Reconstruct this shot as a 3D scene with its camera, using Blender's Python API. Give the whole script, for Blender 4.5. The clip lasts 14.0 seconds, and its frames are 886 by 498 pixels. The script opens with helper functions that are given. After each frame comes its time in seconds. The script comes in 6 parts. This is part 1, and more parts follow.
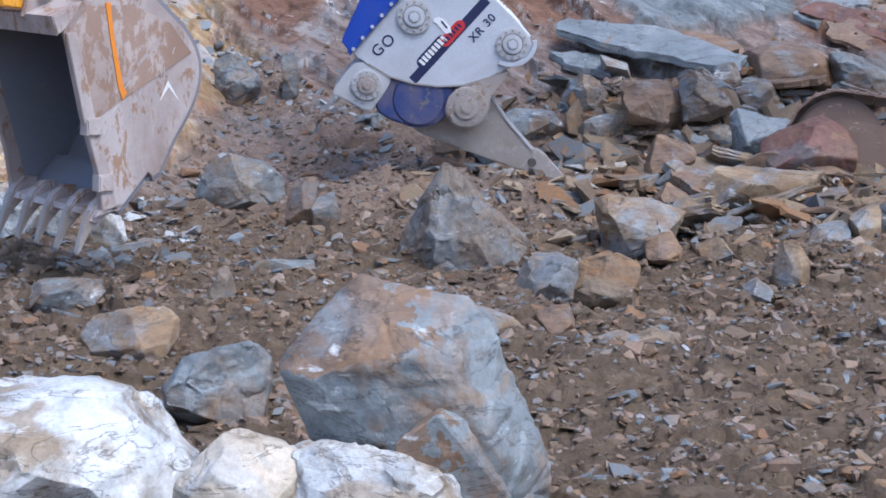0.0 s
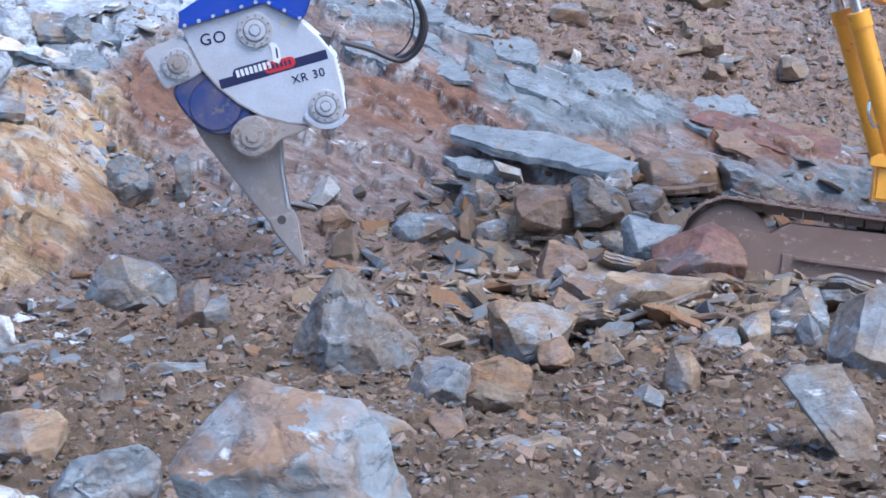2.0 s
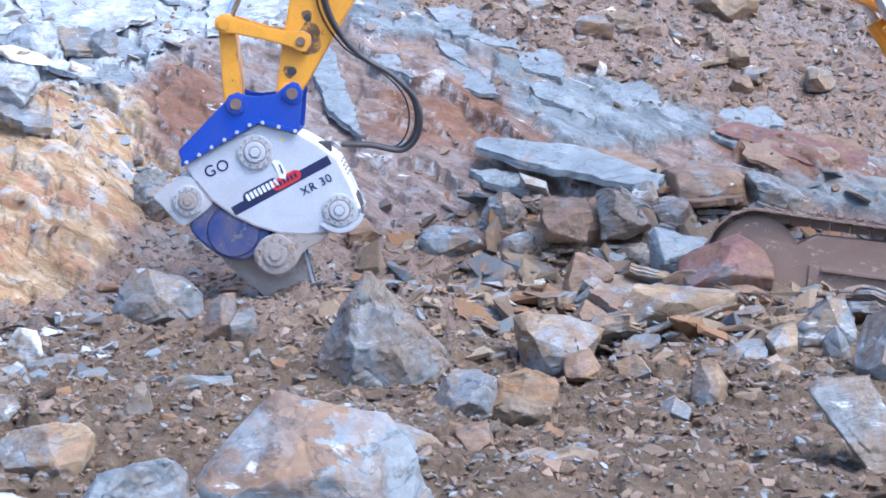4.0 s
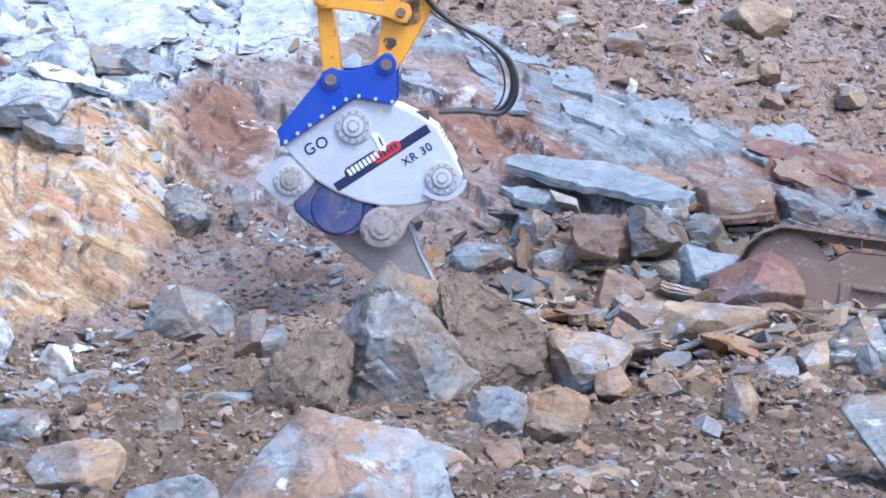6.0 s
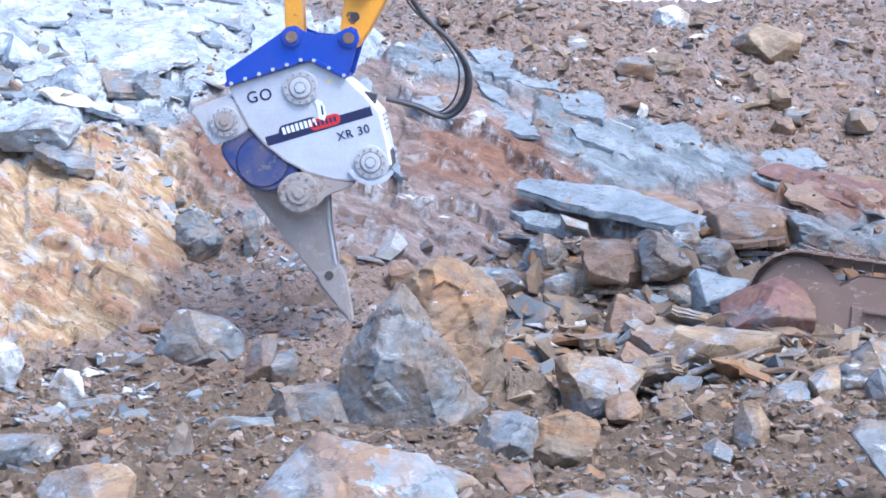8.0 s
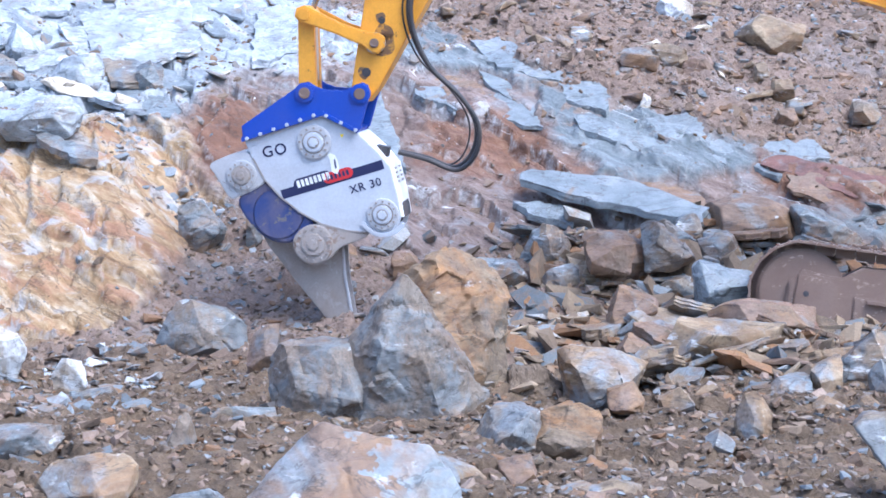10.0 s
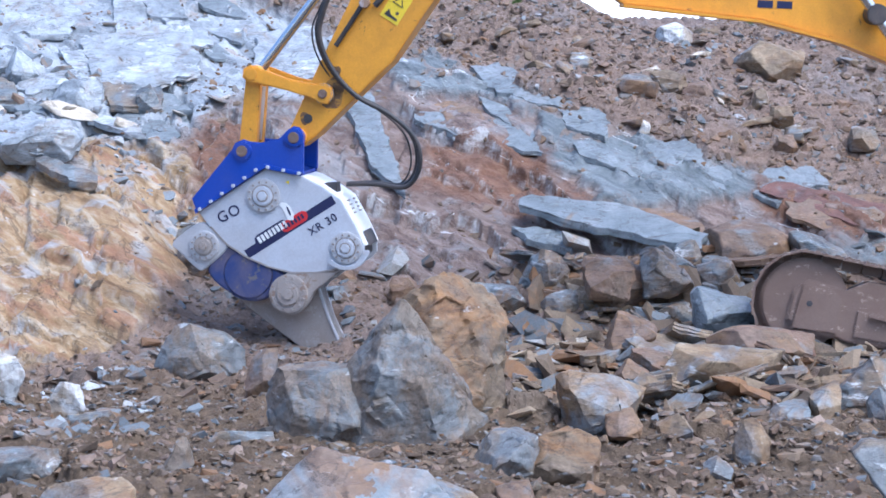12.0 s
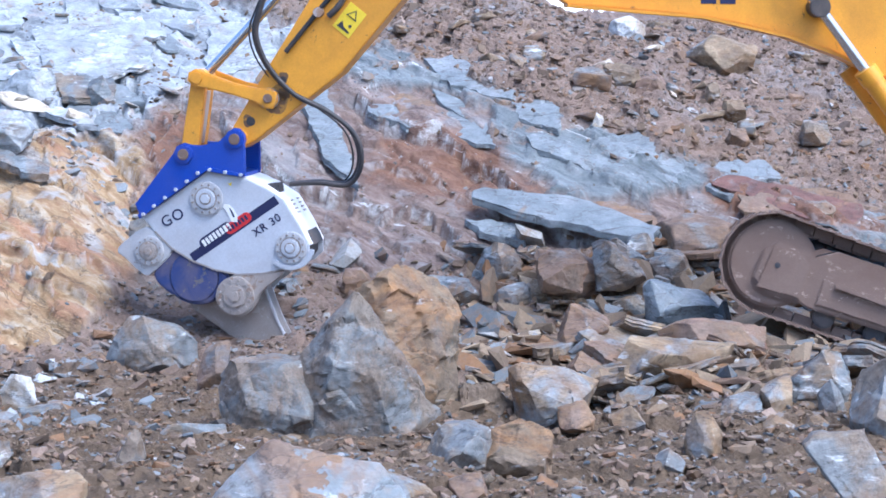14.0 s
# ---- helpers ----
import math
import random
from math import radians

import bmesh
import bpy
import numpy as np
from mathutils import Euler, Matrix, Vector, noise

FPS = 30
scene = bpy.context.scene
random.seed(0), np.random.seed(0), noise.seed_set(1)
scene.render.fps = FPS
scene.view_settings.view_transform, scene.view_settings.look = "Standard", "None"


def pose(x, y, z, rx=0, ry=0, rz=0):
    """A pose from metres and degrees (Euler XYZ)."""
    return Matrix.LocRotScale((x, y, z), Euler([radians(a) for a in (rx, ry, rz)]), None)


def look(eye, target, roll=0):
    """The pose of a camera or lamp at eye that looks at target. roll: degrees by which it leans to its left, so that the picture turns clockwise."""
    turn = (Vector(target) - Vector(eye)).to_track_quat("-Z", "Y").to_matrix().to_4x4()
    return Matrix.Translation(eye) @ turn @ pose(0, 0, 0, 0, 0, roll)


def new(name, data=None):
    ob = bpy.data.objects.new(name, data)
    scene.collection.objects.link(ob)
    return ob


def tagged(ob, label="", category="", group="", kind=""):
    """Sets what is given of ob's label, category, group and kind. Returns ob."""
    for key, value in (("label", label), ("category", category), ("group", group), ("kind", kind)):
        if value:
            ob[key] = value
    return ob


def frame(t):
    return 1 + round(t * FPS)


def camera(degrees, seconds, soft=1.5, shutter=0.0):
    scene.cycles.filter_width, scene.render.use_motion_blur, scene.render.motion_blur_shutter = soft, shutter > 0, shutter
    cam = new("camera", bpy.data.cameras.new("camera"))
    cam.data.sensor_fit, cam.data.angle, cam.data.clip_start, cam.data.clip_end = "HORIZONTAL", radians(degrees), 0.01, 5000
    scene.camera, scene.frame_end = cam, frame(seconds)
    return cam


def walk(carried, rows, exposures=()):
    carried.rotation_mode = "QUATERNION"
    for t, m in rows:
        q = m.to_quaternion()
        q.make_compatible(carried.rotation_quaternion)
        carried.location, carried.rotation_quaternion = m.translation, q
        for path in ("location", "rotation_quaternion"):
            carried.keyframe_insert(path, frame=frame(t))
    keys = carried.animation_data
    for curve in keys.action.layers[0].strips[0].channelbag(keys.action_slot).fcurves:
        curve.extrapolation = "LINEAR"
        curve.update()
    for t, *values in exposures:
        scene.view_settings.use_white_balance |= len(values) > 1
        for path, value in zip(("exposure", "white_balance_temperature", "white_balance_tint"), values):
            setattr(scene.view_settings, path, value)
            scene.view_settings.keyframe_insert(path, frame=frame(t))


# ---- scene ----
cam = camera(24.0, 14.0, soft=1.7)
WALK = [
    (0.0, pose(0, 0, 3.3, 78.786, 0.541, 1.158)),
    (0.5, pose(0, 0, 3.3, 80.338, -0.041, -0.168)),
    (1.0, pose(0, 0, 3.3, 82.002, -0.160, -1.649)),
    (1.5, pose(0, 0, 3.3, 81.945, -0.429, -1.992)),
    (2.0, pose(0, 0, 3.3, 81.637, -0.369, -1.675)),
    (2.5, pose(0, 0, 3.3, 81.773, -0.228, -1.253)),
    (3.0, pose(0, 0, 3.3, 81.829, -0.061, -1.274)),
    (5.5, pose(0, 0, 3.3, 82.373, -0.178, -0.291)),
    (6.0, pose(0, 0, 3.3, 82.450, -0.065, -0.147)),
    (6.5, pose(0, 0, 3.3, 82.304, 0.257, -0.267)),
    (7.0, pose(0, 0, 3.3, 82.482, 0.233, -0.215)),
    (7.5, pose(0, 0, 3.3, 82.800, 0.000, 0.000)),
    (8.0, pose(0, 0, 3.3, 83.122, -0.019, 0.141)),
    (10.5, pose(0, 0, 3.3, 82.832, -0.220, 0.302)),
    (11.0, pose(0, 0, 3.3, 83.276, -0.854, 0.722)),
    (11.5, pose(0, 0, 3.3, 83.960, -0.738, 0.918)),
    (12.0, pose(0, 0, 3.3, 83.553, -0.386, 0.225)),
    (12.5, pose(0, 0, 3.3, 82.379, -0.718, -1.384)),
    (13.0, pose(0, 0, 3.3, 82.639, -1.000, -1.315)),
    (13.5, pose(0, 0, 3.3, 83.528, -0.371, -0.889)),
    (14.0, pose(0, 0, 3.3, 83.361, -0.652, -1.042)),
]
walk(cam, WALK, exposures=[(t, e + 0.15, 5150 + 250 * max(0.0, 1 - t / 0.9), 10) for t, e in ((0.0, 0.64), (0.5, 0.72), (1.0, 0.78), (1.5, 0.82), (3.0, 1.12), (5.5, 1.3), (7.5, 1.35), (10.5, 1.32), (11.0, 1.32), (11.5, 1.17), (12.0, 0.92), (12.5, 0.88), (13.0, 0.97), (13.5, 1.1), (14.0, 1.12))])

# ---- light: bright hazy sky, a soft high sun from behind on the right ----
SUN_FROM = Vector((0.38, -0.30, 0.87)).normalized()
sky_world = bpy.data.worlds.new("sky")
scene.world = sky_world
sky_world.use_nodes = True
wn = sky_world.node_tree
sky = wn.nodes.new("ShaderNodeTexSky")
sky.sky_type = "NISHITA"
sky.sun_disc = False
sky.sun_elevation = math.asin(SUN_FROM.z)
sky.sun_rotation = math.atan2(SUN_FROM.x, SUN_FROM.y)
sky.air_density, sky.dust_density, sky.ozone_density = 1.0, 4.0, 1.5
wn.links.new(sky.outputs[0], wn.nodes["Background"].inputs[0])
wn.nodes["Background"].inputs[1].default_value = 0.15
sun = new("sun", bpy.data.lights.new("sun", "SUN"))
sun.data.energy, sun.data.angle, sun.data.color = 1.2, radians(35), (1.0, 0.95, 0.88)
sun.matrix_world = look(SUN_FROM * 30, (0, 0, 0))


# ---- node helpers ----
def nodes_of(name):
    m = bpy.data.materials.new(name)
    m.use_nodes = True
    return m, m.node_tree, m.node_tree.nodes["Principled BSDF"]


def add_noise(nt, vec, scale, detail=6, rough=0.6, distort=0.0):
    n = nt.nodes.new("ShaderNodeTexNoise")
    n.inputs["Scale"].default_value = scale
    n.inputs["Detail"].default_value = detail
    n.inputs["Roughness"].default_value = rough
    n.inputs["Distortion"].default_value = distort
    if vec is not None:
        nt.links.new(vec, n.inputs["Vector"])
    return n.outputs["Fac"]


def add_ramp(nt, fac, stops, mode="LINEAR"):
    r = nt.nodes.new("ShaderNodeValToRGB")
    r.color_ramp.interpolation = mode
    e = r.color_ramp.elements
    while len(e) < len(stops):
        e.new(0.5)
    for k, (p, c) in enumerate(stops):
        e[k].position = p
        e[k].color = (*c, 1) if len(c) == 3 else c
    nt.links.new(fac, r.inputs[0])
    return r.outputs[0]


def step(nt, fac, a, b):
    n = nt.nodes.new("ShaderNodeMapRange")
    n.inputs[1].default_value, n.inputs[2].default_value = a, b
    nt.links.new(fac, n.inputs[0])
    return n.outputs[0]


def put(nt, sock, value):
    if hasattr(value, "links"):
        nt.links.new(value, sock)
    else:
        sock.default_value = value if not isinstance(value, tuple) or len(value) == 4 else (*value, 1)


def mix(nt, fac, a, b, mode="MIX"):
    n = nt.nodes.new("ShaderNodeMix")
    n.data_type, n.blend_type = "RGBA", mode
    put(nt, n.inputs[0], fac), put(nt, n.inputs[6], a), put(nt, n.inputs[7], b)
    return n.outputs[2]


def calc(nt, op, a, b=0.0):
    n = nt.nodes.new("ShaderNodeMath")
    n.operation = op
    put(nt, n.inputs[0], a), put(nt, n.inputs[1], b)
    return n.outputs[0]


def bump(nt, bsdf, height, strength, dist):
    n = nt.nodes.new("ShaderNodeBump")
    n.inputs["Strength"].default_value, n.inputs["Distance"].default_value = strength, dist
    nt.links.new(height, n.inputs["Height"])
    nt.links.new(n.outputs[0], bsdf.inputs["Normal"])


def coords(nt, stretch=(1, 1, 1), tilt=(0, 0, 0), shift=True):
    tc = nt.nodes.new("ShaderNodeTexCoord")
    mp = nt.nodes.new("ShaderNodeMapping")
    mp.inputs["Scale"].default_value = stretch
    mp.inputs["Rotation"].default_value = [radians(a) for a in tilt]
    nt.links.new(tc.outputs["Object"], mp.inputs[0])
    if not shift:
        return mp.outputs[0]
    info = nt.nodes.new("ShaderNodeObjectInfo")
    va = nt.nodes.new("ShaderNodeVectorMath")
    va.operation = "MULTIPLY_ADD"
    nt.links.new(info.outputs["Random"], va.inputs[0])
    va.inputs[1].default_value = (37.0, 19.0, 53.0)
    nt.links.new(mp.outputs[0], va.inputs[2])
    return va.outputs[0]


SLATE = ((0.085, 0.096, 0.102), (0.25, 0.277, 0.29))
RUST = ((0.125, 0.068, 0.036), (0.285, 0.172, 0.082))
TAN = ((0.13, 0.093, 0.058), (0.33, 0.248, 0.155))
SOIL = ((0.10, 0.074, 0.052), (0.21, 0.157, 0.113))
PALE = (0.62, 0.64, 0.64)


def rock_material(name, dark, light, stain, stain_at=0.56, pale_at=0.66, dirt_at=0.55, rough=0.72, second=(0.24, 0.19, 0.13), second_at=0.55):
    """Broken slate: bedded base, iron stain in patches, pale scraped spots, soil lodged on it."""
    m, nt, b = nodes_of(name)
    v = coords(nt)
    w = coords(nt, (1.0, 1.0, 3.6), (31, -27, 12))
    big = add_noise(nt, v, 1.7, 4, 0.55, 0.6)
    mid = add_noise(nt, v, 6.0, 7, 0.68, 0.4)
    bed = add_noise(nt, w, 2.4, 7, 0.65, 0.5)
    fine = add_noise(nt, v, 42.0, 5, 0.7)
    col = add_ramp(nt, calc(nt, "ADD", calc(nt, "MULTIPLY", mid, 0.5), calc(nt, "MULTIPLY", bed, 0.5)), [(0.36, dark), (0.64, light)])
    patch = add_noise(nt, v, 1.25, 5, 0.55, 1.2)
    two = mix(nt, 0.7, second, add_ramp(nt, mid, [(0.3, (0.55, 0.55, 0.55)), (0.7, (1.4, 1.4, 1.4))]), "MULTIPLY")
    col = mix(nt, calc(nt, "MULTIPLY", step(nt, patch, second_at - 0.03, second_at + 0.03), 0.85), col, two)
    rust = add_ramp(nt, bed, [(0.32, stain[0]), (0.68, stain[1])])
    mask = add_noise(nt, v, 2.1, 9, 0.68, 0.9)
    col = mix(nt, calc(nt, "MULTIPLY", step(nt, mask, stain_at - 0.08, stain_at + 0.09), 0.85), col, rust)
    pale = add_noise(nt, w, 2.6, 9, 0.7, 0.3)
    col = mix(nt, calc(nt, "MULTIPLY", step(nt, pale, pale_at, pale_at + 0.07), 0.8), col, PALE)
    joint = calc(nt, "ABSOLUTE", calc(nt, "SUBTRACT", add_noise(nt, w, 1.6, 7, 0.6, 0.7), 0.5))
    col = mix(nt, calc(nt, "MULTIPLY", step(nt, joint, 0.012, 0.003), 0.6), col, (0.045, 0.036, 0.03, 1))
    dirt = add_noise(nt, v, 2.7, 9, 0.72, 0.3)
    col = mix(nt, calc(nt, "MULTIPLY", step(nt, dirt, dirt_at - 0.04, dirt_at + 0.08), 0.75), col, add_ramp(nt, fine, [(0.3, SOIL[0]), (0.7, SOIL[1])]))
    col = mix(nt, 0.5, col, add_ramp(nt, fine, [(0.25, (0.6, 0.6, 0.6)), (0.75, (1.3, 1.3, 1.3))]), "MULTIPLY")
    col = mix(nt, 0.5, col, add_ramp(nt, big, [(0.3, (0.72, 0.72, 0.72)), (0.7, (1.25, 1.25, 1.25))]), "MULTIPLY")
    nt.links.new(col, b.inputs["Base Color"])
    b.inputs["Roughness"].default_value = rough
    b.inputs["Specular IOR Level"].default_value = 0.4
    bump(nt, b, calc(nt, "ADD", calc(nt, "MULTIPLY", bed, 0.6), calc(nt, "ADD", calc(nt, "MULTIPLY", mid, 0.9), calc(nt, "MULTIPLY", fine, 0.35))), 0.6, 0.022)
    return m


M_SLATE = rock_material("slate_blue_grey", *SLATE, RUST, 0.55, 0.60, 0.54, 0.42)
M_SLATE_RUST = rock_material("slate_rust_stained", *SLATE, RUST, 0.50, 0.59, 0.56, 0.46, (0.22, 0.175, 0.12), 0.56)
M_TAN = rock_material("tan_weathered_rock", *TAN, RUST, 0.54, 0.61, 0.53, 0.62, (0.21, 0.235, 0.255), 0.545)
M_RUST = rock_material("red_brown_rock", (0.135, 0.088, 0.064), (0.265, 0.178, 0.13), RUST, 0.50, 0.64, 0.53, 0.62, (0.17, 0.18, 0.19), 0.58)
M_CLEAN = rock_material("clean_blue_slate", (0.135, 0.153, 0.163), (0.235, 0.262, 0.277), RUST, 0.68, 0.64, 0.66, 0.42, (0.22, 0.235, 0.245), 0.58)
M_STONE = rock_material("dull_grey_slate", (0.10, 0.107, 0.11), (0.225, 0.236, 0.24), RUST, 0.57, 0.60, 0.53, 0.5, (0.19, 0.145, 0.10), 0.55)
M_CRUST = rock_material("soil_crusted_rock", (0.085, 0.062, 0.042), (0.25, 0.188, 0.12), ((0.10, 0.05, 0.025), (0.34, 0.18, 0.07)), 0.51, 0.62, 0.54, 0.75, (0.13, 0.145, 0.15), 0.56)
M_LOOSE = rock_material("loose_dark_soil", (0.06, 0.043, 0.03), (0.16, 0.116, 0.08), TAN, 0.64, 0.69, 0.47, 0.95, (0.10, 0.08, 0.06), 0.55)
M_HEAVED = rock_material("dusty_slate", (0.085, 0.09, 0.092), (0.21, 0.218, 0.218), RUST, 0.58, 0.62, 0.50, 0.6, (0.16, 0.125, 0.09), 0.55)
M_RED_SLATE = rock_material("dark_red_slate", (0.085, 0.042, 0.035), (0.19, 0.092, 0.07), RUST, 0.62, 0.68, 0.60, 0.6, (0.15, 0.13, 0.13), 0.60)
M_GREY = rock_material("light_grey_slate", (0.21, 0.229, 0.243), (0.43, 0.456, 0.475), TAN, 0.62, 0.58, 0.60, 0.45, (0.20, 0.22, 0.235), 0.56)
M_BOULDER = rock_material("two_toned_boulder", (0.135, 0.152, 0.159), (0.27, 0.293, 0.30), ((0.17, 0.10, 0.06), (0.32, 0.195, 0.105)), 0.56, 0.61, 0.60, 0.45, (0.30, 0.22, 0.155), 0.60)
M_RUST_FACE = rock_material("rust_weathered_face", (0.13, 0.086, 0.06), (0.25, 0.17, 0.115), RUST, 0.52, 0.61, 0.60, 0.5, (0.20, 0.215, 0.22), 0.56)
M_CREAM = rock_material("cream_broken_rock", (0.40, 0.335, 0.25), (0.62, 0.55, 0.45), TAN, 0.60, 0.58, 0.64, 0.6, (0.46, 0.45, 0.43), 0.55)
M_PALE = rock_material("pale_broken_rock", (0.38, 0.395, 0.40), (0.68, 0.68, 0.67), TAN, 0.56, 0.57, 0.60, 0.6, (0.30, 0.235, 0.165), 0.57)


def steel_material(name, color, rough=0.45, metal=0.0, wear=(0.2, 0.17, 0.15), wear_at=0.66, dirt=0.5, bumpy=0.15, grain=(1, 1, 1), grime=(0.24, 0.18, 0.14)):
    """Paint or bare steel with chips, dust streaks and slight unevenness."""
    m, nt, b = nodes_of(name)
    v = coords(nt)
    run = coords(nt, grain)
    chips = add_noise(nt, run, 9.0, 9, 0.72, 0.3)
    dust = add_noise(nt, run, 2.2, 6, 0.6, 0.5)
    fine = add_noise(nt, v, 60.0, 3, 0.6)
    col = mix(nt, step(nt, chips, wear_at, wear_at + 0.03), color, wear)
    col = mix(nt, calc(nt, "MULTIPLY", step(nt, dust, 0.42, 0.75), dirt), col, grime)
    col = mix(nt, 0.25, col, add_ramp(nt, fine, [(0.3, (0.7, 0.7, 0.7)), (0.7, (1.2, 1.2, 1.2))]), "MULTIPLY")
    nt.links.new(col, b.inputs["Base Color"])
    b.inputs["Metallic"].default_value = metal
    nt.links.new(calc(nt, "ADD", calc(nt, "MULTIPLY", chips, 0.4), rough - 0.2), b.inputs["Roughness"])
    bump(nt, b, chips, bumpy, 0.004)
    return m


M_DUSTY = steel_material("mud_dusted_steel", (0.36, 0.32, 0.29), 0.6, 0.0, (0.28, 0.2, 0.15), 0.56, 0.6)
M_SILVER = steel_material("silver_paint", (0.50, 0.52, 0.56), 0.42, 0.0, (0.26, 0.22, 0.19), 0.675, 0.26)
M_BOSS = steel_material("dusty_steel", (0.47, 0.47, 0.48), 0.5, 0.0, (0.30, 0.26, 0.23), 0.63, 0.30)
M_BLUE = steel_material("blue_paint", (0.012, 0.055, 0.36), 0.38, 0.0, (0.12, 0.14, 0.22), 0.70, 0.10)
M_BLUE_DIRTY = steel_material("dirty_blue_paint", (0.03, 0.05, 0.17), 0.6, 0.0, (0.14, 0.13, 0.14), 0.58, 0.6)
M_YELLOW = steel_material("yellow_paint", (0.78, 0.355, 0.028), 0.38, 0.0, (0.14, 0.075, 0.04), 0.625, 0.45, 0.15, (1, 1, 0.6), (0.34, 0.16, 0.03))
M_SHANK = steel_material("worn_ripper_steel", (0.33, 0.295, 0.27), 0.48, 0.15, (0.40, 0.37, 0.35), 0.56, 0.65)
M_WHITE = steel_material("white_paint", (0.78, 0.78, 0.76), 0.45, 0.0, (0.3, 0.26, 0.22), 0.7, 0.15)
M_CHROME = steel_material("chrome_rod", (0.62, 0.64, 0.68), 0.2, 0.9, (0.4, 0.4, 0.4), 0.8, 0.12)
M_TRACK = steel_material("muddy_track_steel", (0.19, 0.13, 0.10), 0.7, 0.0, (0.33, 0.25, 0.20), 0.58, 0.7, 0.8, (0.6, 1.0, 1.0), (0.13, 0.075, 0.05))
M_BUCKET = steel_material("rusty_scraped_steel", (0.50, 0.44, 0.42), 0.46, 0.1, (0.36, 0.23, 0.15), 0.55, 0.85, 0.3, (0.8, 0.8, 0.35), (0.17, 0.09, 0.052))
M_BUCKET_RUST = steel_material("rust_brown_steel", (0.36, 0.245, 0.185), 0.5, 0.1, (0.48, 0.40, 0.36), 0.50, 0.8, 0.3, (0.8, 0.8, 0.35), (0.20, 0.115, 0.07))
# worn bucket steel with the shade of the inside put into its colour
M_BUCKET_SHADE = steel_material("shaded_worn_steel", (0.22, 0.22, 0.25), 0.5, 0.1, (0.3, 0.24, 0.2), 0.62, 0.4, 0.3)
M_NAVY = steel_material("navy_decal", (0.014, 0.018, 0.07), 0.45, 0.0, (0.3, 0.3, 0.32), 0.8, 0.04)
M_RED = steel_material("red_decal", (0.55, 0.025, 0.03), 0.45, 0.0, (0.5, 0.4, 0.4), 0.74, 0.08)
M_RUBBER = steel_material("black_rubber", (0.022, 0.023, 0.027), 0.5, 0.0, (0.1, 0.09, 0.08), 0.7, 0.3)
M_DARK = steel_material("dark_gap_steel", (0.04, 0.04, 0.045), 0.6, 0.1, (0.1, 0.08, 0.07), 0.6, 0.4)
M_ORANGE = steel_material("orange_paint_mark", (0.75, 0.25, 0.02), 0.5, 0.0, (0.3, 0.15, 0.08), 0.68, 0.1)
M_LABEL = steel_material("yellow_label", (0.85, 0.62, 0.03), 0.4, 0.0, (0.2, 0.15, 0.05), 0.75, 0.05)

# ---- numeric noise for terrain and stones ----
def hash01(ix, iy, seed):
    h = (ix.astype(np.int64) * 374761393 + iy.astype(np.int64) * 668265263 + seed * 1442695041) & 0xFFFFFFFF
    h = ((h ^ (h >> 13)) * 1274126177) & 0xFFFFFFFF
    return ((h ^ (h >> 16)) & 0xFFFF) / 65535.0


def vnoise(x, y, seed=0):
    ix, iy = np.floor(x), np.floor(y)
    fx, fy = x - ix, y - iy
    fx, fy = fx * fx * (3 - 2 * fx), fy * fy * (3 - 2 * fy)
    a, b = hash01(ix, iy, seed), hash01(ix + 1, iy, seed)
    c, d = hash01(ix, iy + 1, seed), hash01(ix + 1, iy + 1, seed)
    return (a + (b - a) * fx) * (1 - fy) + (c + (d - c) * fx) * fy - 0.5


def fnoise(x, y, seed=0, octaves=4, gain=0.5):
    total, amp = 0.0, 1.0
    for k in range(octaves):
        total = total + amp * vnoise(x * 2.03 ** k + 17.3 * k, y * 2.03 ** k - 9.1 * k, seed + k)
        amp *= gain
    return total


def cellnoise(x, y, seed=0):
    """Angular facets: each point takes a tilted plane of its nearest random site."""
    best = np.full(np.shape(x), 1e9)
    val = np.zeros(np.shape(x))
    ix, iy = np.floor(x), np.floor(y)
    for ox in (-1, 0, 1):
        for oy in (-1, 0, 1):
            jx, jy = ix + ox, iy + oy
            sx, sy = jx + hash01(jx, jy, seed), jy + hash01(jx, jy, seed + 5)
            d = (x - sx) ** 2 + (y - sy) ** 2
            v = hash01(jx, jy, seed + 9) - 0.5 + (x - sx) * (hash01(jx, jy, seed + 13) - 0.5) + (y - sy) * (hash01(jx, jy, seed + 21) - 0.5)
            near = d < best
            best, val = np.where(near, d, best), np.where(near, v, val)
    return val


PROFILE_Y = (-60, 0, 5, 9, 11, 13, 16, 18, 20.4, 21.8, 23.0, 24.2, 25.6, 27.2, 28.3, 30, 40, 80, 400, 3000)
PROFILE_Z = (1.6, 1.6, 1.0, 0.2, 0.0, 0.0, -0.02, -0.02, 0.0, 0.5, 1.02, 1.75, 2.46, 3.2, 3.52, 3.62, 3.45, 3.2, 2.0, -20)


def smooth(a, b, v):
    k = np.clip((v - a) / (b - a), 0, 1)
    return k * k * (3 - 2 * k)


